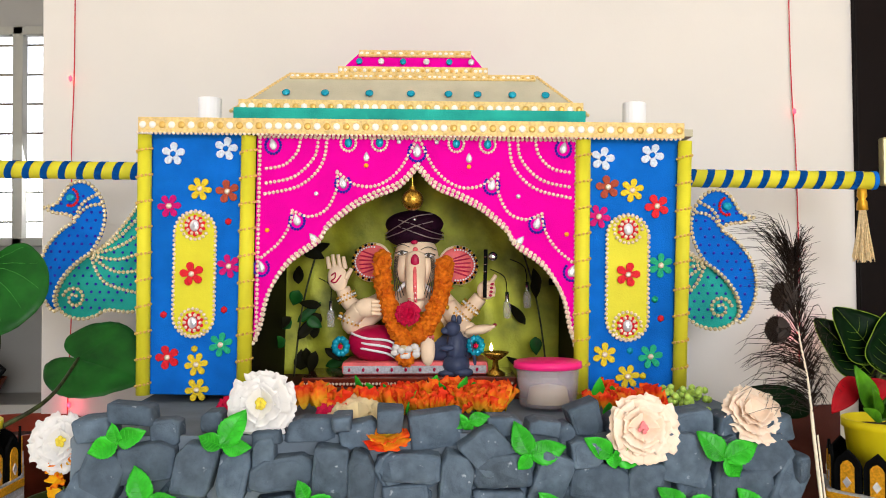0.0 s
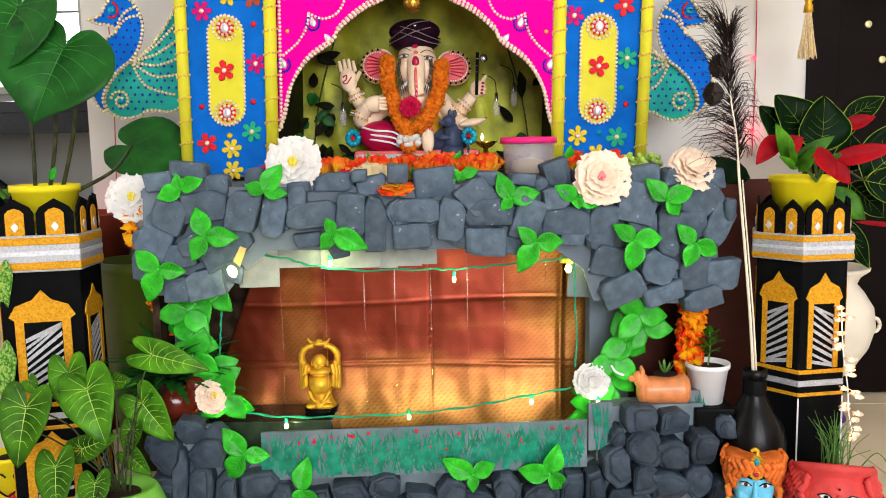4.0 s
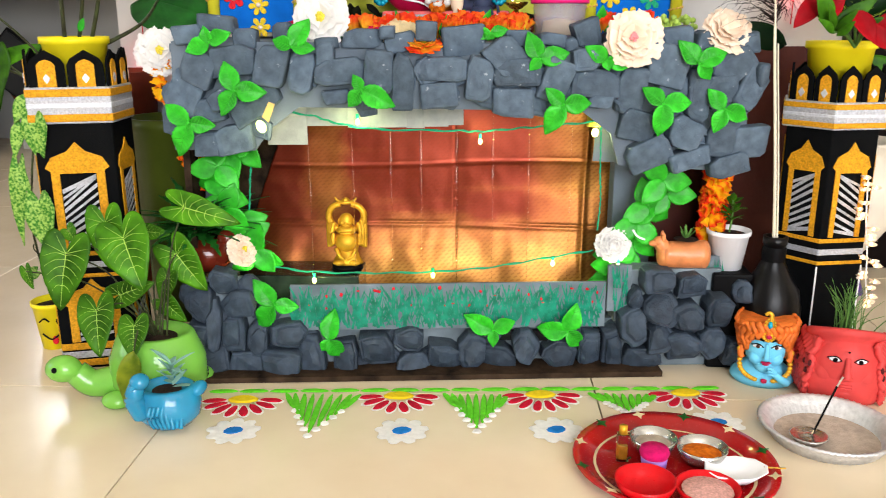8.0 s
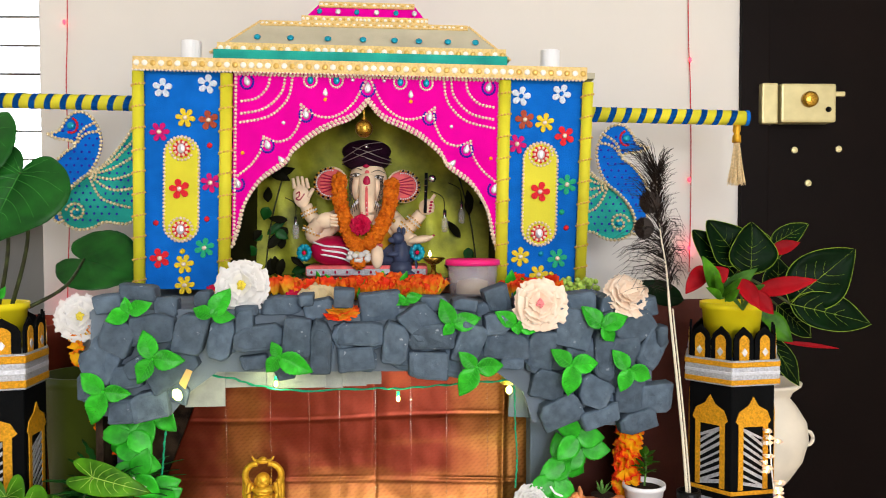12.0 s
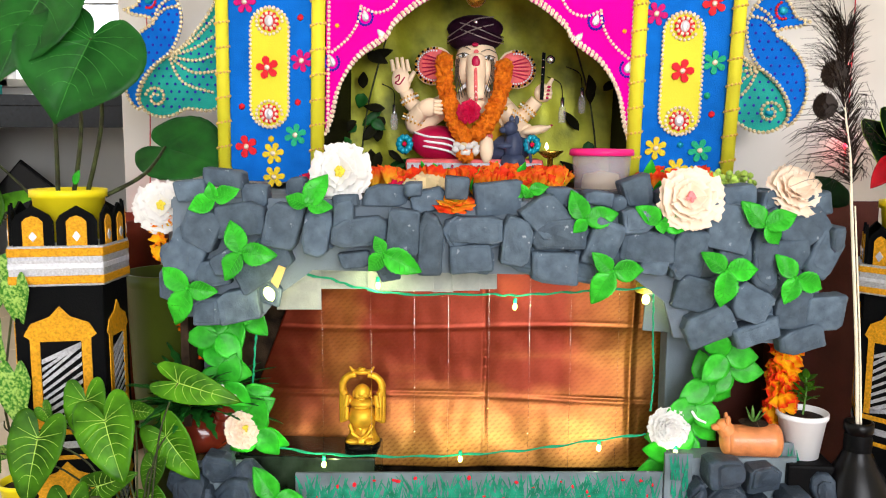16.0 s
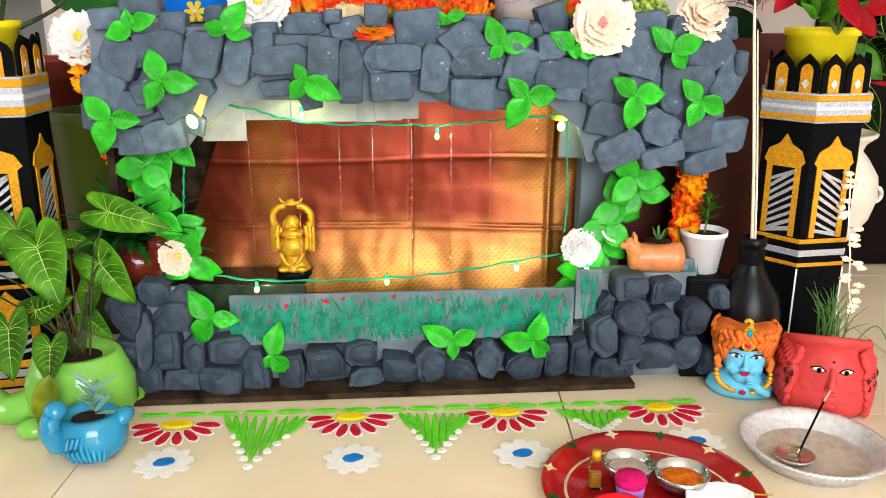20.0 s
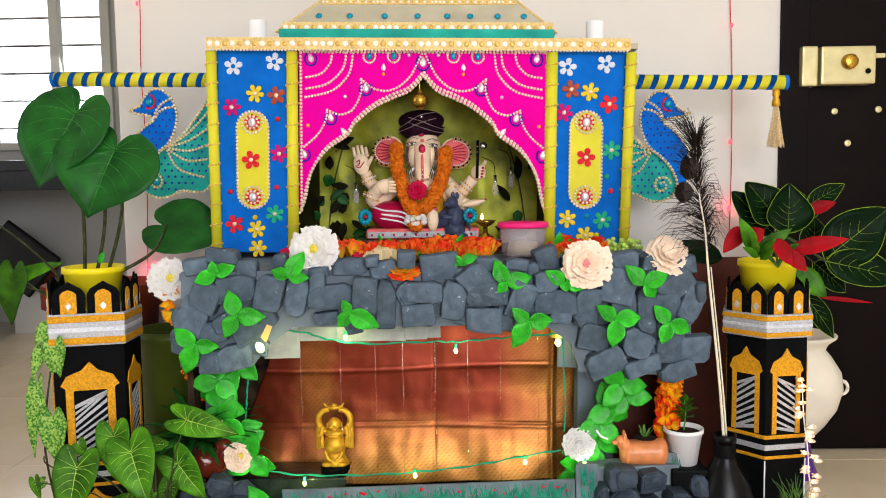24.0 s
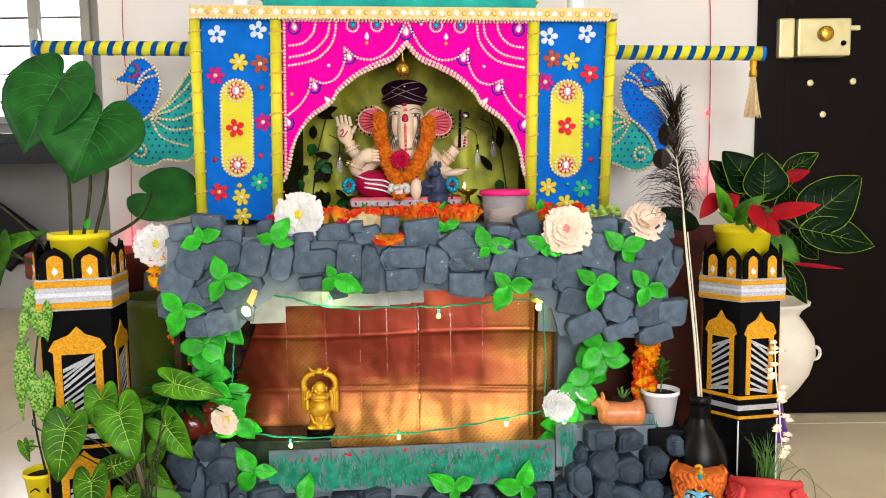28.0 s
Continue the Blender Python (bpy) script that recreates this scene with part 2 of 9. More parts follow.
def prism(outline, depth, bevel=0.0, y=0.0, bm=None):
    """A flat board: outline of (x, z), front at y, going back by depth."""
    b2 = bmesh.new()
    vs = [b2.verts.new((x, y, z)) for x, z in outline]
    f = b2.faces.new(vs)
    r = bmesh.ops.extrude_face_region(b2, geom=[f])
    for v in r["geom"]:
        if isinstance(v, bmesh.types.BMVert):
            v.co.y += depth
    bmesh.ops.recalc_face_normals(b2, faces=b2.faces[:])
    if bevel:
        es = [e for e in b2.edges if abs(e.verts[0].co.y - y) < 1e-6 and abs(e.verts[1].co.y - y) < 1e-6]
        bmesh.ops.bevel(b2, geom=es, offset=bevel, segments=2, affect="EDGES", profile=0.6)
    return merge(bm, b2)


def lathe(profile, seg=28, bm=None, m=None, ripple=0.0, waves=0):
    """Turned body from (radius, z) pairs, closed where the radius is 0."""
    b2 = bmesh.new()
    rings = []
    for r, z in profile:
        if r < 1e-6:
            rings.append([b2.verts.new((0, 0, z))])
        else:
            ring = []
            for i in range(seg):
                a = 2 * math.pi * i / seg
                q = r * (1 + ripple * math.cos(waves * a))
                ring.append(b2.verts.new((q * math.cos(a), q * math.sin(a), z)))
            rings.append(ring)
    for a, b in zip(rings, rings[1:]):
        for i in range(seg):
            j = (i + 1) % seg
            if len(a) == 1 and len(b) > 1:
                b2.faces.new((a[0], b[j], b[i]))
            elif len(b) == 1 and len(a) > 1:
                b2.faces.new((a[i], a[j], b[0]))
            elif len(a) > 1:
                b2.faces.new((a[i], a[j], b[j], b[i]))
    bmesh.ops.recalc_face_normals(b2, faces=b2.faces[:])
    if m is not None:
        bmesh.ops.transform(b2, matrix=m, verts=b2.verts)
    return merge(bm, b2)


def tube(points, radius, seg=8, bm=None, taper=1.0):
    """A round bar along points; radius tapers to radius * taper."""
    b2 = bmesh.new()
    pts = [Vector(p) for p in points]
    rings = []
    for i, p in enumerate(pts):
        d = (pts[min(i + 1, len(pts) - 1)] - pts[max(i - 1, 0)]).normalized()
        q = d.to_track_quat("Z", "Y")
        r = radius * (1 + (taper - 1) * i / (len(pts) - 1))
        rings.append([b2.verts.new(p + q @ Vector((r * math.cos(2 * math.pi * k / seg), r * math.sin(2 * math.pi * k / seg), 0))) for k in range(seg)])
    for a, b in zip(rings, rings[1:]):
        for k in range(seg):
            b2.faces.new((a[k], a[(k + 1) % seg], b[(k + 1) % seg], b[k]))
    b2.faces.new(rings[0][::-1])
    b2.faces.new(rings[-1])
    bmesh.ops.recalc_face_normals(b2, faces=b2.faces[:])
    return merge(bm, b2)


def curve(points, n=8):
    """Smooth polyline through points."""
    p = [Vector(q) for q in points]
    if len(p) < 3:
        return [p[0].lerp(p[-1], i / n) for i in range(n + 1)]
    out = []
    for i in range(len(p) - 1):
        a, b, c, d = p[max(i - 1, 0)], p[i], p[i + 1], p[min(i + 2, len(p) - 1)]
        for k in range(n):
            t = k / n
            out.append(0.5 * ((2 * b) + (c - a) * t + (2 * a - 5 * b + 4 * c - d) * t * t + (3 * b - a - 3 * c + d) * t ** 3))
    return out + [p[-1]]


def ball(c, s, sub=2, bm=None, rot=(0, 0, 0), mi=0):
    b2 = bmesh.new()
    bmesh.ops.create_icosphere(b2, subdivisions=sub, radius=1)
    s = (s, s, s) if isinstance(s, (int, float)) else s
    bmesh.ops.transform(b2, matrix=pose(*c, *rot) @ Matrix.Diagonal((*s, 1)), verts=b2.verts)
    for f in b2.faces:
        f.material_index = mi
        f.smooth = True
    return merge(bm, b2)


def along(points, step):
    """Points at even steps along a polyline."""
    pts = [Vector(p) for p in points]
    out, left = [pts[0]], step
    for a, b in zip(pts, pts[1:]):
        d = (b - a).length
        while d >= left > 0:
            a = a.lerp(b, left / d)
            out.append(a.copy())
            d, left = (b - a).length, step
        left -= d
    return out


def beads(paths, r, step, y, bm=None):
    """Half-sunk beads along (x, z) lines, on a face at y."""
    b2 = bmesh.new() if bm is None else bm
    for path in paths:
        for p in along([(x, 0, z) for x, z in path], step):
            bmesh.ops.create_icosphere(b2, subdivisions=1, radius=r, matrix=Matrix.Translation((p.x, y, p.z)))
    return b2


def bent(points):
    return [(p.x, p.z) for p in curve([(x, 0, z) for x, z in points])]


def leaf_mesh(length, width, fold=0.25, curl=0.3, rows=9, cols=4, serr=0.0, heart=0.0, wave=0.0):
    """A leaf from the origin along +x, upper side to +z, with a folded midrib and a drooping tip."""
    bm = bmesh.new()
    grid = []
    for i in range(rows + 1):
        t = i / rows
        w = width * 0.5 * (math.sin(math.pi * min(1, t ** 0.75)) ** 0.8 if heart == 0 else (1 - t ** 1.7) ** 0.95 * min(1, 0.62 + 2.2 * t))
        w = max(w, 0.0008)
        if serr and 0 < i < rows:
            w *= 1 + serr * (1 if i % 2 else -1)
        row = []
        for j in range(-cols, cols + 1):
            s = j / cols
            y = s * w
            x = length * t - heart * length * 0.2 * math.sin(2.3 * abs(s)) * (1 - t) ** 3
            z = fold * abs(y) - curl * length * t * t + wave * width * math.sin(9 * t + 2.5 * s) * abs(s)
            row.append(bm.verts.new((x, y, z)))
        grid.append(row)
    for a, b in zip(grid, grid[1:]):
        for k in range(len(a) - 1):
            f = bm.faces.new((a[k], b[k], b[k + 1], a[k + 1]))
            f.smooth = True
    bm.normal_update()
    r = bmesh.ops.solidify(bm, geom=bm.faces[:], thickness=0.0006)
    return bm


def petal_flower(petals, r, inner=0.35, n=6):
    """Flat flower outline with round petals, as (x, z)."""
    out = []
    for k in range(petals * n):
        a = 2 * math.pi * k / (petals * n)
        q = r * (inner + (1 - inner) * abs(math.cos(petals * a / 2)) ** 0.55)
        out.append((q * math.sin(a), q * math.cos(a)))
    return out


def shift(outline, x, z):
    return [(a + x, b + z) for a, b in outline]


# ---- the room ----
WALL_Y = 1.75
part("wall_north", box((0.0655, WALL_Y + 0.075, 1.4), (1.719, 0.15, 2.8), 0.004), WALL)
part("wall_north_east", box((2.75, WALL_Y + 0.075, 1.4), (1.5, 0.15, 2.8)), WALL)
part("wall_over_door", box((1.4625, WALL_Y + 0.075, 2.48), (1.075, 0.15, 0.64)), WALL)
part("wall_east_2", box((-0.719, 2.97, 1.4), (0.15, 2.14, 2.8)), WALL2)
part("ceiling", box((-0.3, 0.3, 2.85), (8.2, 8.2, 0.1)), CEIL)
part("wall_east", box((3.575, -0.9, 1.4), (0.15, 5.45, 2.8)), WALL)


def wall_with_opening(name, axis, at, lo, hi, o_lo, o_hi, z_lo, z_hi, material, th=0.15):
    bm = bmesh.new()
    for a, b, z0, z1 in ((lo, o_lo, 0, 2.8), (o_hi, hi, 0, 2.8), (o_lo, o_hi, 0, z_lo), (o_lo, o_hi, z_hi, 2.8)):
        if b - a > 0.01 and z1 - z0 > 0.01:
            c = ((a + b) / 2, at, (z0 + z1) / 2) if axis == "x" else (at, (a + b) / 2, (z0 + z1) / 2)
            s = (b - a, th, z1 - z0) if axis == "x" else (th, b - a, z1 - z0)
            box(c, s, 0, (0, 0, 0), bm)
    return tagged(part(name, bm, material), kind="structure")


wall_with_opening("wall_south", "x", -3.5, -4.075, 3.65, -0.9, 2.5, 0.35, 2.5, WALL)
wall_with_opening("wall_west", "y", -4.0, -3.425, 4.15, -0.55, 1.35, 0.75, 2.25, WALL)
wall_with_opening("wall_north_2", "x", 4.08, -4.075, -0.61, -2.45, -1.74, 0.93, 2.0, WALL2)

floor = new("floor", None)
tagged(floor, kind="structure")
tile = part("tile", box((0, 0, -0.006), (0.693, 0.693, 0.012), 0.0012), TILE, floor)
TILE_PITCH, TILE_X, TILE_Y = 0.695, -0.407, 1.005
for i in range(-5, 6):
    for j in range(-6, 5):
        m = pose(TILE_X + (i + 0.5) * TILE_PITCH - (0 if i < 1 else 0.037 if i == 1 else 0.074), TILE_Y + (j + 0.5) * TILE_PITCH, 0) @ Matrix.Diagonal((0.893 if i == 1 else 1, 1, 1, 1))
        if i == 0 and j == 0:
            tile.matrix_basis = m
        else:
            again(tile, m)
part("floor_bed", box((-0.3, 0.3, -0.06), (8.2, 8.2, 0.1)), GROUT, floor)

# door with frame and lock
door = thing("door_1", "dark brown laminate door, shut, with a cream rim lock", "door", (0.925, WALL_Y, 0), kind="structure")
part("door_frame", box((0.035, 0.05, 1.07), (0.07, 0.13, 2.14), 0.003), DOORM, door)
part("door_frame", box((1.04, 0.05, 1.07), (0.07, 0.13, 2.14), 0.003), DOORM, door)
part("door_frame", box((0.5375, 0.05, 2.105), (0.93, 0.13, 0.07), 0.003), DOORM, door)
part("door_leaf", box((0.5375, 0.045, 1.035), (0.925, 0.04, 2.062), 0.004), DOORM, door)

# kitchen end seen past the wall
counter = thing("kitchen_counter", "dark granite kitchen counter on a navy cabinet", "counter", (-2.5, 3.6, 0))
part("worktop", box((0.3, 0.1, 0.835), (2.5, 0.62, 0.05), 0.004), GRANITE, counter)
part("fascia", box((0.3, -0.19, 0.765), (2.5, 0.02, 0.09)), GRANITE, counter)
# dark sheet added in place of the shade below the worktop
part("undercounter_shade_panel", box((0.10, -0.16, 0.36), (0.40, 0.02, 0.72), 0.003), NAVY, counter)
part("cabinet_side", box((-0.55, 0.1, 0.36), (0.9, 0.6, 0.72), 0.003), NAVY, counter)

# ---- stone-clad display stand ----
stand = thing("display_stand", "stone-clad cardboard display stand with an open alcove", "stand", (0.055, 1.138, 0), 4.75)
SX = 0.055
fascia = [(-0.425, 0.580), (0.545, 0.569), (0.552, 0.354), (0.329, 0.368), (0.313, 0.423), (0.261, 0.462), (-0.220, 0.471), (-0.269, 0.435), (-0.298, 0.398), (-0.434, 0.400)]
part("front_board", prism(shift(fascia, -SX, 0), 0.012), BOARD, stand)
part("top_board", box((0, 0.27, 0.569), (0.975, 0.516, 0.014), 0.002), BOARD, stand)
part("side_board", box((-0.476, 0.27, 0.28), (0.012, 0.5, 0.56)), DARKBOARD, stand)
part("side_board", box((0.484, 0.30, 0.28), (0.012, 0.44, 0.56)), BROWNCLOTH, stand)
part("alcove_post", box((-0.442, 0.10, 0.275), (0.045, 0.04, 0.57), 0.003), BOARD, stand)
part("alcove_post", box((0.325, 0.10, 0.275), (0.075, 0.04, 0.57), 0.003), BOARD, stand)
part("cloth_side_panel", box((0.425, 0.16, 0.28), (0.12, 0.01, 0.50)), BROWNCLOTH, stand)
part("cloth_side_panel", box((0.595, 0.262, 0.28), (0.251, 0.006, 0.56), 0.002), BROWNCLOTH, stand, "dark maroon cloth hanging beside the stand")
part("back_board", box((-0.02, 0.24, 0.28), (0.86, 0.012, 0.56)), DARKBOARD, stand)
low = [(-0.427, 0.000), (0.349, 0.000), (0.349, 0.088), (-0.258, 0.108), (-0.327, 0.174), (-0.428, 0.172)]
part("low_board", prism(shift(low, -SX, 0), 0.012, 0, -0.01), LOWBOARD, stand)
part("pile_board", box((0.425 - SX, 0.0, 0.0925), (0.19, 0.05, 0.185), 0.003), LOWBOARD, stand)
for k, (a, b, z) in enumerate(((-0.285, -0.215, 0.437), (-0.218, -0.14, 0.457), (-0.143, -0.038, 0.454), (-0.040, -0.007, 0.452), (-0.009, 0.035, 0.455), (0.033, 0.062, 0.457))):
    part("hanging_card", box(((a + b) / 2 - SX, 0.055 + 0.004 * (k % 2), z), (b - a, 0.003, 0.05 if a > -0.25 else 0.075), 0.001), CARD, stand)
part("card_scrap", prism(shift([(-0.276, 0.460), (-0.266, 0.450), (-0.254, 0.480), (-0.264, 0.484)], -SX, 0), 0.002, 0, -0.040), TANCARD, stand, "torn tan card scrap")
part("base_board", box((0.0 - SX, -0.012, 0.006), (0.82, 0.13, 0.010), 0.001), DARKBOARD, stand)


def stone_mesh(w, h, d, rnd, low=False):
    """A foam stone cut with a knife: straight sides, cropped corners and a flat leaning face towards -y."""
    bm = bmesh.new()
    corners = []
    crop = 0.9 if low else 0.5
    for sx, sz in ((-1, -1), (1, -1), (1, 1), (-1, 1)):
        k = rnd.uniform(0.84, 1.04)
        x, z = sx * w / 2 * k, sz * h / 2 * rnd.uniform(0.86, 1.04)
        if rnd.random() < crop:
            a, b = rnd.uniform(0.15, 0.55 + 0.25 * low) * w / 2, rnd.uniform(0.15, 0.55 + 0.25 * low) * h / 2
            pair = [(x - sx * a, z), (x, z - sz * b)]
            corners += pair if sx * sz < 0 else pair[::-1]
        else:
            corners.append((x, z))
    loop = []
    n = len(corners)
    for i in range(n):
        a, b = corners[i], corners[(i + 1) % n]
        for t in ((0.05, 0.5, 0.95) if low else (0.06, 0.35, 0.65, 0.94)):
            g = 1 + rnd.uniform(-0.012, 0.012)
            loop.append(((a[0] + (b[0] - a[0]) * t) * g, (a[1] + (b[1] - a[1]) * t) * g))
    lean = 0.42 if low else 0.24
    tilt_x, tilt_z = rnd.uniform(-lean, lean), rnd.uniform(-lean, lean)
    rings = []
    e = 0.0024 / (0.5 * min(w, h))
    ox, oz = rnd.uniform(-0.2, 0.2) * w * (1 + low), rnd.uniform(-0.2, 0.2) * h * (1 + low)
    for scale, depth in ((1.0, 0.0), (1.0, 0.80), (1 - 0.3 * e, 0.93), (1 - e, 1.0), (1 - 2.2 * e, 1.02), (0.70, 1.05 + 0.11 * low), (0.36, 1.06 + 0.22 * low)):
        row = []
        for x, z in loop:
            px, pz = x * scale + ox * (1 - scale), z * scale + oz * (1 - scale)
            row.append(bm.verts.new((px, -d * depth - (tilt_x * px + tilt_z * pz) * min(1, depth) + noise.noise((px * 34 + w * 900, pz * 34, 2)) * 0.0045 * depth, pz)))
        rings.append(row)
    for a, b in zip(rings, rings[1:]):
        for i in range(len(a)):
            f = bm.faces.new((a[i], a[(i + 1) % len(a)], b[(i + 1) % len(a)], b[i]))
            f.smooth = not low and (a is rings[2] or a is rings[1])
    bm.faces.new(rings[-1])
    bm.faces.new(rings[0][::-1])
    bmesh.ops.recalc_face_normals(bm, faces=bm.faces[:])
    return bm


STONES_TOP = [
    (-0.351, 0.608, 0.067, 0.022, 0), (-0.305, 0.583, 0.043, 0.029, 0), (-0.245, 0.595, 0.034, 0.024, 0), (-0.111, 0.582, 0.071, 0.027, 0),
    (-0.169, 0.576, 0.042, 0.016, 0), (-0.069, 0.593, 0.028, 0.018, 0), (-0.046, 0.577, 0.057, 0.027, 5), (-0.005, 0.595, 0.037, 0.027, 0),
    (0.058, 0.578, 0.079, 0.041, 8), (0.206, 0.581, 0.047, 0.019, -5), (0.237, 0.573, 0.028, 0.019, 10), (0.265, 0.589, 0.049, 0.038, 25),
    (0.319, 0.582, 0.051, 0.026, 0), (0.414, 0.584, 0.062, 0.029, 8), (0.473, 0.578, 0.052, 0.027, -6), (0.532, 0.573, 0.052, 0.031, 10),
    (0.153, 0.583, 0.051, 0.024, -4), (-0.395, 0.590, 0.049, 0.025, 10),
]
STONES_MIDDLE = [
    (-0.377, 0.537, 0.062, 0.061, -20), (-0.321, 0.548, 0.079, 0.051, 5), (-0.260, 0.542, 0.058, 0.069, -15), (-0.210, 0.531, 0.044, 0.075, -4),
    (-0.171, 0.550, 0.032, 0.057, 0), (-0.149, 0.530, 0.084, 0.046, 5), (-0.083, 0.531, 0.051, 0.074, 0), (-0.044, 0.514, 0.038, 0.097, 0),
    (0.021, 0.535, 0.088, 0.043, -6), (0.016, 0.491, 0.068, 0.044, 0), (0.083, 0.517, 0.049, 0.078, -6), (0.126, 0.557, 0.061, 0.060, 40),
    (0.146, 0.530, 0.086, 0.050, 5), (0.140, 0.479, 0.071, 0.049, 0), (0.210, 0.515, 0.053, 0.077, -20), (0.259, 0.549, 0.042, 0.039, 0),
    (0.278, 0.510, 0.084, 0.052, -6),
]
STONES_RIGHT = [
    (0.339, 0.499, 0.052, 0.084, -6), (0.395, 0.539, 0.076, 0.073, -15), (0.452, 0.489, 0.038, 0.093, -6), (0.411, 0.501, 0.058, 0.041, 0),
    (0.509, 0.539, 0.077, 0.053, 35), (0.493, 0.499, 0.056, 0.049, 0), (0.539, 0.501, 0.042, 0.074, -25), (0.554, 0.523, 0.022, 0.043, 10),
    (0.352, 0.439, 0.063, 0.056, -5), (0.376, 0.391, 0.086, 0.053, 22), (0.435, 0.427, 0.061, 0.056, -15), (0.445, 0.382, 0.082, 0.035, 20),
    (0.499, 0.417, 0.055, 0.068, -8), (0.550, 0.411, 0.063, 0.057, -5), (0.517, 0.370, 0.079, 0.041, 14), (0.468, 0.444, 0.038, 0.050, 0),
    (0.286, 0.480, 0.046, 0.023, 0),
]
STONES_LEFT = [
    (-0.403, 0.501, 0.065, 0.080, -28), (-0.342, 0.489, 0.047, 0.033, 30), (-0.367, 0.468, 0.053, 0.044, 15), (-0.289, 0.480, 0.091, 0.052, 32),
    (-0.326, 0.420, 0.065, 0.053, 15), (-0.373, 0.413, 0.047, 0.042, 0), (-0.155, 0.489, 0.048, 0.025, 5),
]
STONES_LOW = [
    (-0.364, 0.170, 0.050, 0.052, 0), (-0.408, 0.135, 0.057, 0.066, 0), (-0.339, 0.132, 0.065, 0.050, 8), (-0.380, 0.094, 0.025, 0.102, 0),
    (-0.349, 0.078, 0.044, 0.069, 0), (-0.408, 0.079, 0.049, 0.049, 0), (-0.398, 0.029, 0.080, 0.068, 0), (-0.325, 0.020, 0.073, 0.054, 0),
    (-0.308, 0.073, 0.040, 0.067, 0), (-0.251, 0.075, 0.069, 0.053, 0), (-0.269, 0.024, 0.078, 0.056, 0), (-0.212, 0.032, 0.052, 0.089, 0),
]
STONES_LOW_RIGHT = [
    (-0.152, 0.026, 0.046, 0.075, 0), (-0.096, 0.045, 0.067, 0.063, 0), (-0.039, 0.063, 0.058, 0.051, 0), (-0.033, 0.013, 0.060, 0.052, 0),
    (0.023, 0.021, 0.068, 0.071, 0), (0.074, 0.040, 0.053, 0.070, 0), (0.120, 0.019, 0.068, 0.065, 10), (0.170, 0.049, 0.050, 0.069, 0),
    (0.231, 0.030, 0.067, 0.062, -12), (0.285, 0.039, 0.047, 0.074, 0), (0.326, 0.037, 0.038, 0.093, 0),
]
STONES_PILE = [
    (0.398, 0.173, 0.067, 0.044, 0), (0.462, 0.160, 0.058, 0.046, 0), (0.362, 0.135, 0.029, 0.049, 0), (0.405, 0.122, 0.071, 0.062, 0),
    (0.453, 0.107, 0.066, 0.053, 0), (0.509, 0.116, 0.049, 0.066, 0), (0.356, 0.086, 0.051, 0.075, 8), (0.409, 0.066, 0.051, 0.056, 0),
    (0.451, 0.051, 0.070, 0.061, 10), (0.500, 0.055, 0.058, 0.067, 0), (0.382, 0.021, 0.075, 0.055, 0), (0.537, 0.035, 0.033, 0.055, 0),
    (0.550, 0.150, 0.034, 0.044, 0),
]



def inside(poly, x, z):
    """Whether (x, z) lies in the outline."""
    hit = False
    for (x0, z0), (x1, z1) in zip(poly, poly[1:] + poly[:1]):
        if (z0 > z) != (z1 > z) and x < x0 + (z - z0) * (x1 - x0) / (z1 - z0):
            hit = not hit
    return hit


# flatter stones in the gaps behind the front layer
rnd = random.Random(14)
for poly, x0, x1, z0, z1, y, mm in ((fascia, -0.43, 0.53, 0.40, 0.57, 0.001, STONE), (low, -0.42, 0.34, 0.02, 0.16, -0.009, STONE_SHADED)):
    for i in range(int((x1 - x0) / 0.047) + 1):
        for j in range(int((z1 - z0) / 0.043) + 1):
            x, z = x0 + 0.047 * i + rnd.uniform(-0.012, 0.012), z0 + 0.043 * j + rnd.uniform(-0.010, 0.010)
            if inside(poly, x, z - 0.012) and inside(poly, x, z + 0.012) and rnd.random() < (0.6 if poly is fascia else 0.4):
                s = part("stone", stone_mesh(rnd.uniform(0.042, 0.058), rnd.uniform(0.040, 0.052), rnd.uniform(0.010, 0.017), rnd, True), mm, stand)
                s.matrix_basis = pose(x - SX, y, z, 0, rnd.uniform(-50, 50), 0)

rnd = random.Random(4)
for rows, y, d in ((STONES_TOP, 0.035, 0.045), (STONES_MIDDLE, 0.0, 0.03), (STONES_RIGHT, 0.0, 0.03), (STONES_LEFT, 0.0, 0.03), (STONES_LOW, -0.01, 0.03), (STONES_LOW_RIGHT, -0.01, 0.03), (STONES_PILE, -0.025, 0.03)):
    for x, z, w, h, r in rows:
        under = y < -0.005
        s = part("stone", stone_mesh(w * 0.99, h * (1.25 if y > 0.02 else 0.99), d * rnd.uniform(0.8, 1.35), rnd, under), STONE_SHADED if under else STONE, stand)
        s.matrix_basis = pose(x - SX, y + rnd.uniform(-0.005, 0.002), z, 0, -r + rnd.uniform(-7, 7), 0)

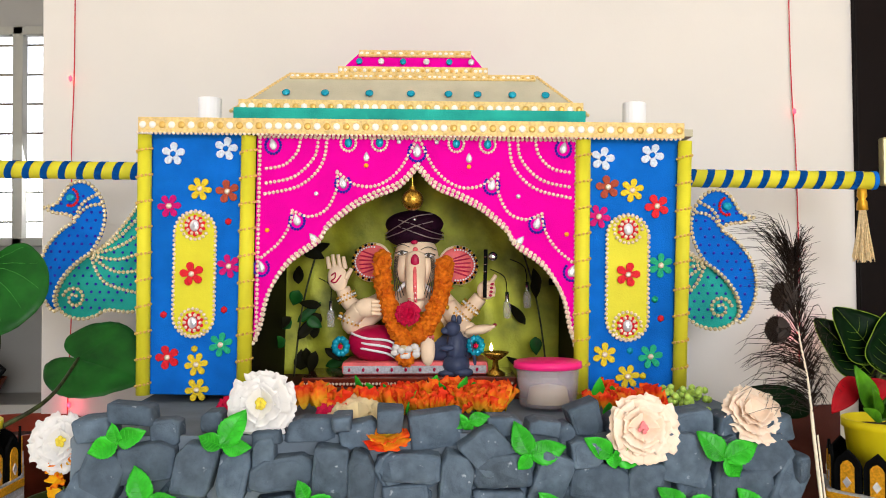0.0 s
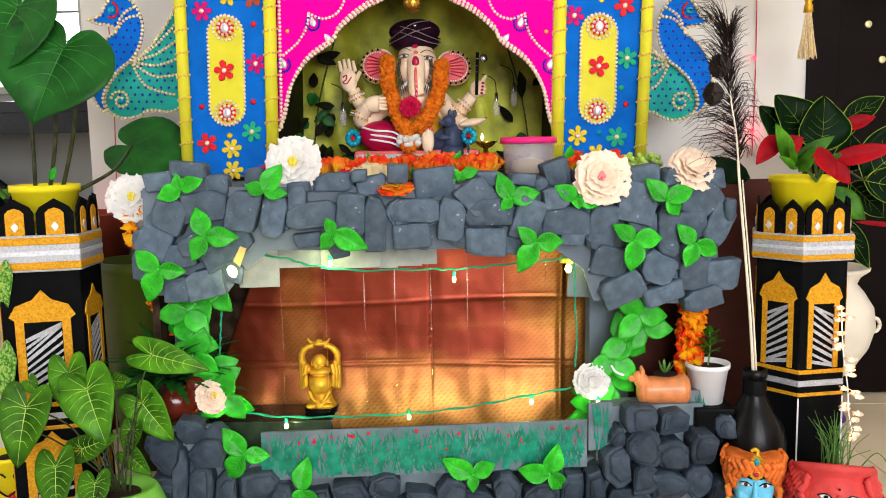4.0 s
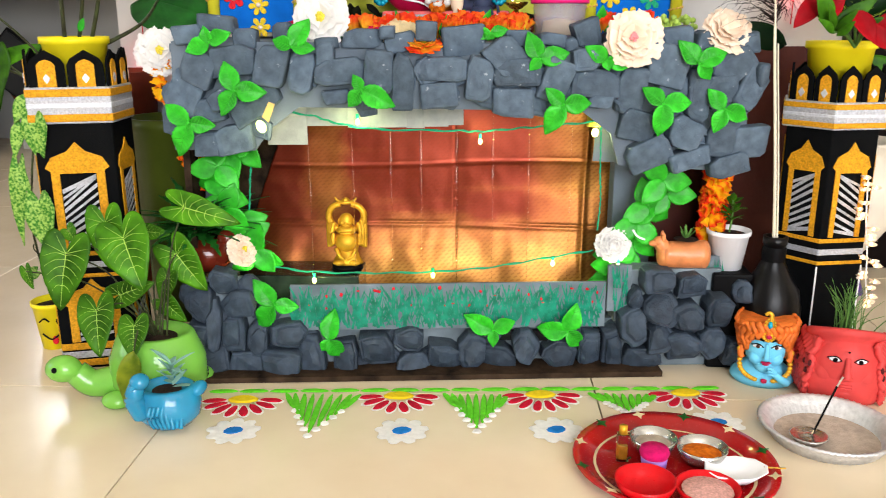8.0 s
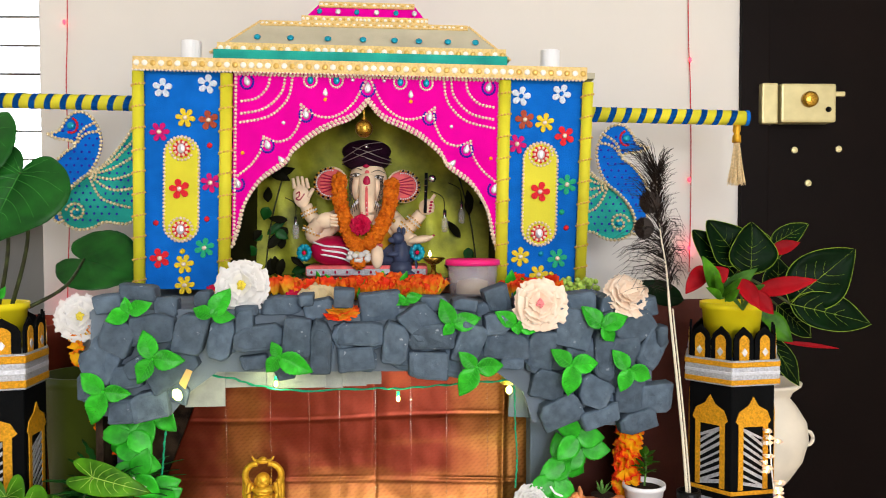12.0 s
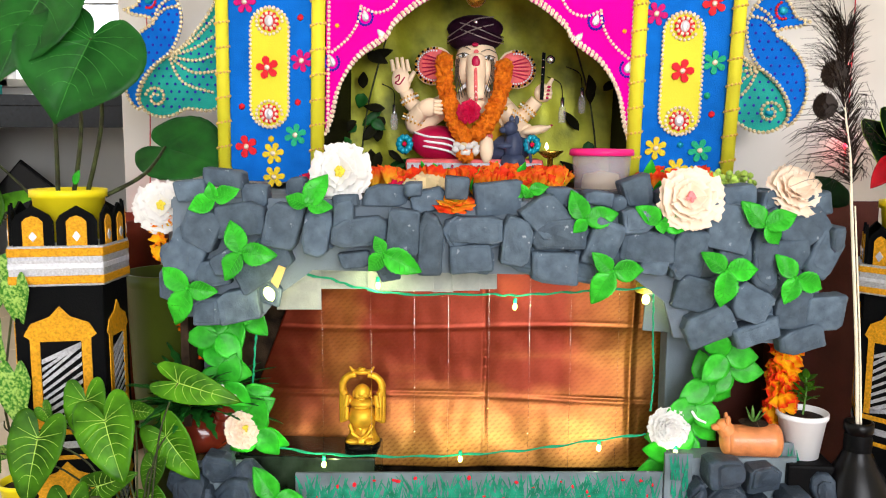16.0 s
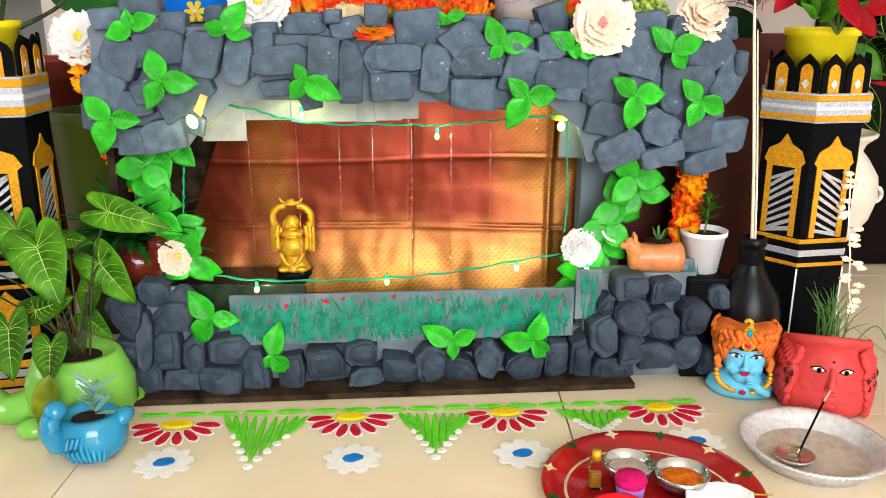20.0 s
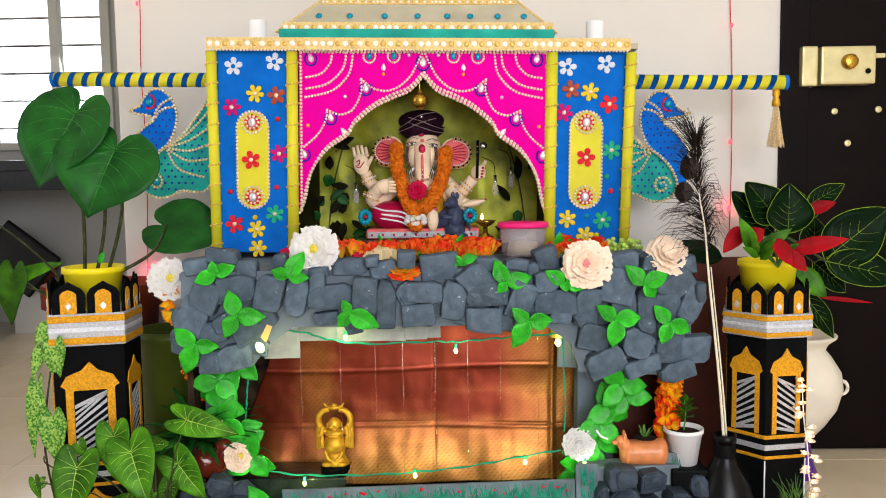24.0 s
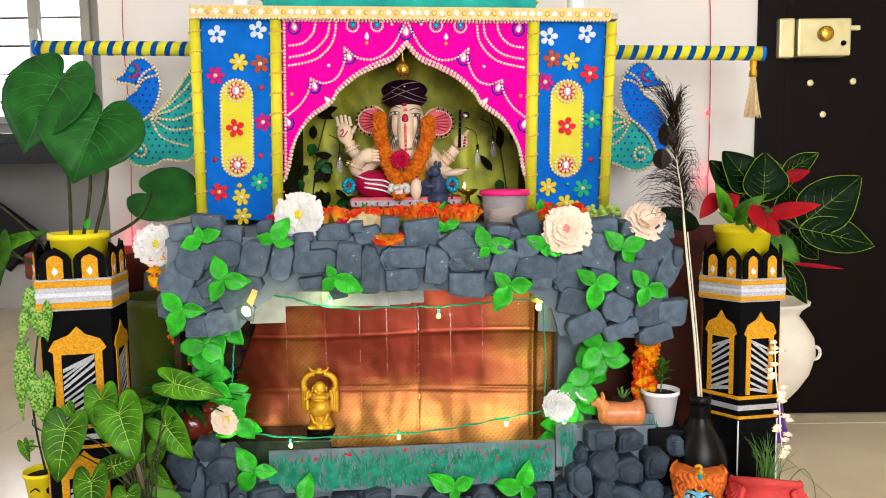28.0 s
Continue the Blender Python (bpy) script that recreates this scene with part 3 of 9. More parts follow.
# ---- palanquin ----
pal = thing("palanquin", "felt palanquin with magenta arch, blue side panels and carrying poles", "palanquin")
pal.matrix_world = pose(0.0146, 1.40, 0.581, 0, 1.25, 0)
for s in (-1, 1):
    xp, xo, xi = (-0.374, -0.4606, -0.2866) if s < 0 else (0.362, 0.446, 0.279)
    part("side_panel", box((xp, 0.012, 0.225), (0.158, 0.014, 0.45), 0.002), BLUE, pal, "blue felt side panel with glitter flowers")
    part("side_wall", box((xo - s * 0.004, 0.15, 0.225), (0.012, 0.26, 0.45)), BLUE, pal)
    part("roof_wing", box((s * 0.37, 0.15, 0.456), (0.19, 0.29, 0.012)), GREYCARD, pal)
    part("white_tube", lathe([(0.021, 0.462), (0.021, 0.524), (0.019, 0.525), (0.019, 0.47)], 20, None, pose(s * 0.386, 0.1, 0)), WHITEP, pal)
    for x, r, lean in ((xo, 0.0115, -s * 0.9), (xi, 0.0125, 0)):
        pil = part("pillar", lathe([(0, 0.0), (r, 0.0), (r, 0.44), (0, 0.44)], 16, None, pose(x, -0.004, 0) @ pose(0, 0, 0.22, 0, -lean, 0) @ pose(0, 0, -0.22)), YELLOW, pal, "yellow paper-wrapped tube pillar", True)
        bm = bmesh.new()
        for k in range(10):
            for a in range(7):
                t = a / 6
                ang = math.pi * (1 + t)
                bmesh.ops.create_icosphere(bm, subdivisions=1, radius=0.0027, matrix=Matrix.Translation((x - math.tan(radians(lean)) * (k * 0.044 - 0.2) + (r + 0.0008) * math.cos(ang), -0.004 + (r + 0.0008) * math.sin(ang), 0.014 + k * 0.044 + 0.007 * t)))
        tagged(part("bead_string", bm, SEQUIN, pil), kind="stuff")

half_arch = [(0.0, 0.388), (0.03, 0.356), (0.071, 0.338), (0.11, 0.318), (0.152, 0.283), (0.167, 0.259), (0.217, 0.222), (0.25, 0.17), (0.264, 0.112), (0.273, 0.088)]
right = bent(half_arch)
left = [(-x, z) for x, z in right]
edge = left[::-1] + right[1:]
bm = prism([(-0.273, 0.447)] + edge + [(0.273, 0.447)], 0.006, 0, 0.0)
curtain = part("arch_curtain", bm, PINK, pal, "magenta felt arch with bead swags")
inner = [(x * 0.985, z + 0.010) for x, z in edge]
tagged(part("arch_bead_trim", beads([[(x, z + 0.002) for x, z in edge], inner], 0.0042, 0.0085, -0.002), BEAD, curtain), kind="stuff")
tagged(part("frame_bead_trim", beads([[(-0.268, 0.44), (0.268, 0.44)], [(-0.268, 0.095), (-0.268, 0.44)], [(0.268, 0.095), (0.268, 0.44)]], 0.0036, 0.0078, -0.002), BEAD, curtain), kind="stuff")
swags = [
    [(-0.199, 0.438), (-0.205, 0.414), (-0.227, 0.392), (-0.262, 0.385)],
    [(-0.169, 0.438), (-0.176, 0.405), (-0.21, 0.372), (-0.262, 0.36)],
    [(-0.154, 0.438), (-0.163, 0.393), (-0.2, 0.357), (-0.262, 0.342)],
    [(-0.262, 0.235), (-0.234, 0.259), (-0.216, 0.288), (-0.211, 0.315)],
    [(-0.211, 0.315), (-0.183, 0.305), (-0.154, 0.317), (-0.137, 0.351), (-0.136, 0.382)],
    [(-0.136, 0.382), (-0.107, 0.361), (-0.069, 0.359), (-0.031, 0.386), (-0.003, 0.438)],
]
lines = [bent(p) for p in swags]
lines += [[(-x, z) for x, z in p] for p in lines]
tagged(part("bead_swag", beads(lines, 0.0034, 0.0072, -0.001), BEAD, curtain), kind="stuff")


def drop(x, z, color, halo, r=0.007, turn=0):
    bm = lathe([(0, -1.0), (0.6, -0.75), (0.9, -0.2), (0.8, 0.3), (0.35, 0.95), (0, 1.3)], 10, None, pose(x, -0.001, z, 0, turn, 0) @ Matrix.Diagonal((r, r * 0.55, r * 1.25, 1)))
    d = part("crystal_drop", bm, FELTS[color], curtain, "", True)
    if halo:
        ring = [(x + (1.75 * r) * math.sin(a * 0.4), z - 0.001 - 1.9 * r * math.cos(a * 0.4)) for a in range(-6, 7)]
        tagged(part("bead_halo", beads([ring], 0.0028, 0.005, -0.001), FELTS[halo] if halo in FELTS else BEAD, d), kind="stuff")


for s in (-1, 1):
    for x, z in ((0.246, 0.426), (0.126, 0.362), (0.203, 0.298), (0.262, 0.218)):
        drop(s * x, z, "crystal", "deepblue", 0.0075, s * 15)
    for x, z in ((0.118, 0.432), (0.065, 0.433)):
        drop(s * x, z, "aqua", "pearl", 0.0075)
    drop(s * 0.087, 0.407, "crystal", "", 0.006)
    drop(s * 0.174, 0.268, "crystal", "", 0.007, s * 40)
    for x, z, c in ((0.171, 0.344, "crystal"), (0.253, 0.281, "orange"), (0.032, 0.434, "crystal"), (0.087, 0.393, "orange")):
        part("bead", ball((s * x, -0.002, z), (0.004, 0.003, 0.004)), FELTS[c], curtain)
drop(-0.001, 0.418, "crystal", "deepblue", 0.0085)

FLOWERS = [
    ('white', -0.417, 0.409), ('white', -0.327, 0.419), ('yellow', -0.37, 0.35), ('brown', -0.323, 0.346),
    ('pink', -0.422, 0.32), ('red', -0.379, 0.205), ('pink', -0.318, 0.219), ('red', -0.419, 0.063),
    ('yellow', -0.37, 0.052), ('green', -0.329, 0.086), ('yellow', -0.368, 0.009), ('white', 0.313, 0.41),
    ('white', 0.396, 0.417), ('brown', 0.322, 0.362), ('yellow', 0.363, 0.357), ('red', 0.405, 0.331),
    ('pink', 0.307, 0.312), ('red', 0.356, 0.215), ('green', 0.412, 0.231), ('yellow', 0.319, 0.08),
    ('green', 0.396, 0.078), ('yellow', 0.358, 0.044),
]
DOTS = [
    ('red', -0.321, 0.295), ('red', -0.325, 0.145), ('red', -0.428, 0.135), ('yellow', -0.374, 0.078),
    ('red', 0.413, 0.142), ('green', 0.403, 0.174), ('aqua', 0.362, 0.087), ('yellow', 0.384, 0.045),
]

shapes = {c: prism(petal_flower(5 + k % 2, 0.0205 if c not in ("green", "red") else 0.021), 0.003, 0.0007) for k, c in enumerate(("white", "yellow", "brown", "pink", "red", "green"))}
made = {}
for c, x, z in FLOWERS:
    if c not in made:
        made[c] = part("felt_flower", shapes.pop(c), FELTS[c], pal)
        o = made[c]
    else:
        o = again(made[c], Matrix())
    o.matrix_basis = pose(x, -0.005 if c == "red" and 0.2 < z < 0.22 else 0.001, z, 0, rnd.uniform(-30, 30), 0)
    part("flower_eye", ball((0, -0.001, 0), (0.0055, 0.002, 0.0055), 1), BLUE if c == "white" else BEAD, o)
for bm in shapes.values():
    bm.free()
for c, x, z in DOTS:
    part("felt_dot", ball((x, 0.004, z), (0.0065, 0.003, 0.0065), 1), FELTS[c], pal)
for x, z0, z1 in ((-0.376, 0.098, 0.312), (0.356, 0.104, 0.316)):
    r = 0.035
    out = [(x + r * math.cos(a * math.pi / 10), z1 - r + r * math.sin(a * math.pi / 10)) for a in range(11)] + [(x - r * math.cos(a * math.pi / 10), z0 + r - r * math.sin(a * math.pi / 10)) for a in range(11)]
    cap = part("medallion_strip", prism(out, 0.003, 0.0006, 0.001), YELLOW, pal, "yellow rounded strip edged with beads")
    tagged(part("bead_edge", beads([out + out[:1]], 0.0034, 0.0078, 0.0), BEAD, cap), kind="stuff")
    for z in (z0 + 0.025, z1 - 0.025):
        part("rosette", prism(shift(petal_flower(10, 0.0185, 0.6, 4), x, z), 0.004, 0.0008, -0.003), FELTS["red"], cap)
        part("rosette_gem", ball((x, -0.004, z), (0.0085, 0.004, 0.0105)), FELTS["crystal"], cap)
        ring = [(x + 0.0235 * math.cos(a * 0.35), z + 0.0235 * math.sin(a * 0.35)) for a in range(18)]
        tagged(part("rosette_beading", beads([ring], 0.0032, 0.0074, -0.002), BEAD, cap), kind="stuff")
        petals = bmesh.new()
        for a in range(10):
            ball((x + 0.0135 * math.cos(a * 0.628), -0.005, z + 0.0135 * math.sin(a * 0.628)), (0.0035, 0.002, 0.0035), 1, petals)
        tagged(part("rosette_petal_beading", petals, BEAD, cap), kind="stuff")

# gold trims with mirror discs, roof tiers
disc = lathe([(0, -0.0025), (0.6, -0.002), (0.95, -0.0005), (1, 0.001), (0, 0.001)], 14)


def trim(x0, x1, z, h, y, parent, label="gold lace trim with mirror discs", lean=0.0):
    t = part("gold_trim", box(((x0 + x1) / 2, y, z), (x1 - x0, 0.004, h), 0.0008, (lean, 0, 0)), GOLD, parent, label)
    n = int((x1 - x0) / (h * 0.62))
    made_discs = []
    for k in range(n):
        m = pose(x0 + (k + 0.5) * (x1 - x0) / n, y - 0.0012, z, -90 + lean, 0, 0) @ Matrix.Diagonal((h * 0.27, h * 0.27, 0.9, 1))
        q = 0 if (k * 7 + k // 3) % 5 < 3 else 1
        while len(made_discs) <= q:
            made_discs.append(None)
        if made_discs[q] is None:
            made_discs[q] = part("mirror_disc", disc.copy(), (MIRROR, SEQUIN)[q], t, "", True)
            made_discs[q].matrix_basis = m
        else:
            again(made_discs[q], m)


trim(-0.470, 0.444, 0.455, 0.026, -0.019, pal)
tagged(part("bead_trim", beads([[(-0.470, 0.4415), (0.444, 0.4415)]], 0.0032, 0.0075, -0.019), BEAD, pal), kind="stuff")


def frustum(x0, x1, y0, y1, z0, x2, x3, y2, y3, z1):
    bm = bmesh.new()
    a = [bm.verts.new(v) for v in ((x0, y0, z0), (x1, y0, z0), (x1, y1, z0), (x0, y1, z0))]
    b = [bm.verts.new(v) for v in ((x2, y2, z1), (x3, y2, z1), (x3, y3, z1), (x2, y3, z1))]
    bm.faces.new(a[::-1])
    bm.faces.new(b)
    for i in range(4):
        bm.faces.new((a[i], a[(i + 1) % 4], b[(i + 1) % 4], b[i]))
    return bm


part("roof_base", box((-0.016, 0.145, 0.475), (0.598, 0.29, 0.030)), TEAL, pal, "teal band under the roof")
trim(-0.312, 0.282, 0.496, 0.024, 0.02, pal)
lower = part("roof_tier", frustum(-0.325, 0.29, 0.02, 0.30, 0.487, -0.236, 0.205, 0.09, 0.25, 0.570), GREYCARD, pal, "grey card roof slope with blue studs")
trim(-0.236, 0.205, 0.564, 0.014, 0.083, pal, "gold lace trim", -35)
for x in (-0.236, -0.167, -0.089, -0.016, 0.05, 0.101, 0.162, 0.22):
    part("blue_stud", ball((x, 0.048, 0.527), (0.0075, 0.004, 0.008), 2, None, (-40, 0, 0)), FELTS["aqua"], lower)
for s, xa, xb in ((-1, -0.325, -0.236), (1, 0.29, 0.205)):
    bm = bmesh.new()
    for p in along([(xa, 0.02, 0.487), (xb, 0.09, 0.570)], 0.006):
        bmesh.ops.create_icosphere(bm, subdivisions=1, radius=0.0035, matrix=Matrix.Translation(p))
    tagged(part("bead_edge", bm, GOLD, lower), kind="stuff")
trim(-0.152, 0.12, 0.579, 0.014, 0.098, pal)
upper = part("roof_tier", frustum(-0.155, 0.123, 0.10, 0.24, 0.571, -0.118, 0.09, 0.13, 0.21, 0.619), PINK, pal, "magenta roof slope with drops")
trim(-0.118, 0.09, 0.617, 0.016, 0.125, pal, "gold lace trim", -35)
for k, x in enumerate((-0.115, -0.075, -0.035, 0.008, 0.05, 0.09)):
    part("crystal_drop", ball((x, 0.11, 0.599), (0.006, 0.004, 0.008), 2, None, (-35, 0, 0)), FELTS["aqua" if k % 2 == 0 else "crystal"], upper)

bm = bmesh.new()
rows = []
for j in range(37):
    z = 0.002 + 0.438 * j / 36
    rows.append([bm.verts.new((x, 0.285 + 0.010 * noise.noise((x * 9, 0, z * 5)) + 0.006 * noise.noise((x * 26 + z * 8, 3, z * 7)), z)) for x in [-0.45 + 0.9 * i / 80 for i in range(81)]])
for a, b in zip(rows, rows[1:]):
    for i in range(80):
        bm.faces.new((a[i], a[i + 1], b[i + 1], b[i])).smooth = True
bm.normal_update()
bmesh.ops.solidify(bm, geom=bm.faces[:], thickness=0.002)
part("back_panel", bm, OLIVE, pal, "creased olive satin backdrop")
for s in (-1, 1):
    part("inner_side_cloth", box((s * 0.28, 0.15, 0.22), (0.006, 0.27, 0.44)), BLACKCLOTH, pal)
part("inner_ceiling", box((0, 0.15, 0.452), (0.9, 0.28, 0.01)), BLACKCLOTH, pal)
part("inner_floor_cloth", box((0, 0.15, 0.002), (0.55, 0.26, 0.003)), BROWNCLOTH, pal)


def stripe_pole(x0, x1):
    pole = part("carrying_pole", lathe([(0, x0), (0.0165, x0), (0.0165, x1), (0, x1)], 20, None, pose(0, 0.15, 0.396, 0, 90, 0)), YELLOW, pal, "yellow pole with blue spiral stripes", True)
    pitch, r = 0.034, 0.0172
    for k in range(int((x1 - x0) / pitch)):
        bm = bmesh.new()
        prev = None
        for a in range(25):
            t = a / 24
            ang = 2 * math.pi * t
            row = []
            for w in (0, 0.0135):
                x = x0 + k * pitch + 0.004 + w + 0.0055 * math.sin(ang)
                row.append(bm.verts.new((x, 0.15 + r * math.cos(ang), 0.396 + r * math.sin(ang))))
            if prev:
                bm.faces.new((prev[0], prev[1], row[1], row[0])).smooth = True
            prev = row
        bmesh.ops.solidify(bm, geom=bm.faces[:], thickness=0.0008)
        part("stripe", bm, BLUE, pole)
    part("end_cap", lathe([(0, -0.002), (0.0175, -0.002), (0.0175, 0.006), (0, 0.006)], 20, None, pose(x1 if x1 > 0 else x0, 0.15, 0.396, 0, 90 if x1 > 0 else -90, 0)), BLUE, pole)


stripe_pole(-0.885, -0.455)
stripe_pole(0.455, 0.838)

swan_head = [(-0.708, 0.324), (-0.684, 0.333), (-0.672, 0.353), (-0.655, 0.371), (-0.634, 0.374), (-0.616, 0.364), (-0.601, 0.344), (-0.593, 0.317), (-0.595, 0.290), (-0.604, 0.264), (-0.619, 0.241), (-0.639, 0.226), (-0.661, 0.205), (-0.678, 0.179), (-0.685, 0.152), (-0.677, 0.132), (-0.689, 0.133), (-0.703, 0.152), (-0.712, 0.179), (-0.713, 0.209), (-0.707, 0.238), (-0.692, 0.263), (-0.671, 0.285), (-0.648, 0.302), (-0.665, 0.312), (-0.689, 0.315)]
swan_body = [(-0.514, 0.366), (-0.544, 0.316), (-0.579, 0.271), (-0.604, 0.249), (-0.619, 0.241), (-0.639, 0.226), (-0.661, 0.205), (-0.678, 0.179), (-0.685, 0.152), (-0.676, 0.131), (-0.657, 0.119), (-0.633, 0.116), (-0.607, 0.123), (-0.589, 0.133), (-0.514, 0.153)]
for s in (-1, 1):
    def sw(o, s=s):
        return [((-1 if s > 0 else 1) * x - (0.09 if s > 0 else 0), z) for x, z in o]
    body = part("swan_body", prism(sw(bent(swan_body + swan_body[:1])[:-1]), 0.006, 0, 0.156), TEAL, pal, "teal felt swan body edged with gold beads")
    neck = part("swan_neck", prism(sw(bent(swan_head + swan_head[:1])[:-1]), 0.006, 0, 0.148), BLUE, pal, "blue felt swan neck and head edged with beads")
    tagged(part("bead_edge", beads([sw(bent(swan_body + swan_body[:1]))], 0.0044, 0.0088, 0.153), GOLDBEAD, body), kind="stuff")
    tagged(part("bead_edge", beads([sw(bent(swan_head + swan_head[:1]))], 0.0044, 0.0088, 0.145), GOLDBEAD, neck), kind="stuff")
    tagged(part("collar_beading", beads([sw(bent(q)) for q in [[(-0.610, 0.350), (-0.629, 0.339), (-0.642, 0.323), (-0.647, 0.303)], [(-0.603, 0.332), (-0.623, 0.328), (-0.639, 0.316), (-0.645, 0.303)]]], 0.0040, 0.0082, 0.145), GOLDBEAD, neck), kind="stuff")
    tagged(part("bead_ribs", beads([sw(bent(q)) for q in [[(-0.623, 0.237), (-0.569, 0.271), (-0.516, 0.326)], [(-0.623, 0.237), (-0.569, 0.253), (-0.516, 0.286)], [(-0.623, 0.237), (-0.569, 0.229), (-0.516, 0.246)], [(-0.623, 0.237), (-0.574, 0.206), (-0.516, 0.211)], [(-0.623, 0.237), (-0.594, 0.186), (-0.529, 0.166)]]], 0.0040, 0.0082, 0.153), GOLDBEAD, body), kind="stuff")
    cx, cz = (-0.650, 0.154)
    spiral = [(cx + (0.006 + 0.0011 * a) * math.cos(a * 0.55 + 1), cz + (0.006 + 0.0011 * a) * math.sin(a * 0.55 + 1)) for a in range(16)]
    tagged(part("bead_spiral", beads([sw(spiral)], 0.0040, 0.0082, 0.153), GOLDBEAD, body), kind="stuff")
    (gx, gz), = sw([(cx, cz)])
    part("spiral_gem", ball((gx, 0.154, gz), (0.009, 0.004, 0.007), 2), FELTS["aqua"], body)
    for owner, shape, y in ((body, swan_body, 0.155), (neck, swan_head, 0.147)):
        dots = bmesh.new()
        for j in range(16):
            for i in range(14):
                px, pz = -0.71 + 0.0165 * (i + 0.5 * (j % 2)), 0.122 + 0.0150 * j
                if all(inside(shape, px + ox, pz + oz) for ox, oz in ((-0.009, 0), (0.009, 0), (0, -0.009), (0, 0.009))):
                    (qx, qz), = sw([(px, pz)])
                    bmesh.ops.create_icosphere(dots, subdivisions=1, radius=0.0031, matrix=Matrix.Translation((qx, y, qz)) @ Matrix.Diagonal((1, 0.5, 1, 1)))
        tagged(part("dark_studs", dots, FELTS["deepblue"], owner), kind="stuff")
    (ex, ez), = sw([(-0.659, 0.344)])
    part("eye_gem", ball((ex, 0.146, ez), (0.009, 0.004, 0.008), 2), FELTS["aqua"], neck)
    d = 1 if s < 0 else -1
    lash = [(ex + d * 0.014 * math.cos(a), ez + 0.016 * math.sin(a)) for a in [1.2 - 0.35 * k for k in range(10)]]
    tagged(part("eye_beads", beads([lash], 0.0032, 0.0058, 0.146), FELTS["red"], neck), kind="stuff")

# ---- minaret pillars ----


def regular(n, r):
    return [(r * math.cos(2 * math.pi * k / n), r * math.sin(2 * math.pi * k / n)) for k in range(n)]


def grown(poly, f):
    return [(x * f, y * f) for x, y in poly]


def side_prism(poly, z0, z1, bevel=0.0015):
    bm = bmesh.new()
    n = len(poly)
    a = [bm.verts.new((x, y, z0)) for x, y in poly]
    b = [bm.verts.new((x, y, z1)) for x, y in poly]
    bm.faces.new(a[::-1])
    bm.faces.new(b)
    for i in range(n):
        bm.faces.new((a[i], a[(i + 1) % n], b[(i + 1) % n], b[i]))
    bmesh.ops.bevel(bm, geom=bm.edges[:], offset=bevel, segments=1, affect="EDGES")
    return bm


def face_pose(poly, k):
    """Pose of the middle of a side, and its width: local x along the side, -y outwards."""
    a, b = Vector(poly[k]), Vector(poly[(k + 1) % len(poly)])
    m, d = (a + b) / 2, b - a
    return pose(m.x, m.y, 0, 0, 0, math.degrees(math.atan2(d.y, d.x))), d.length


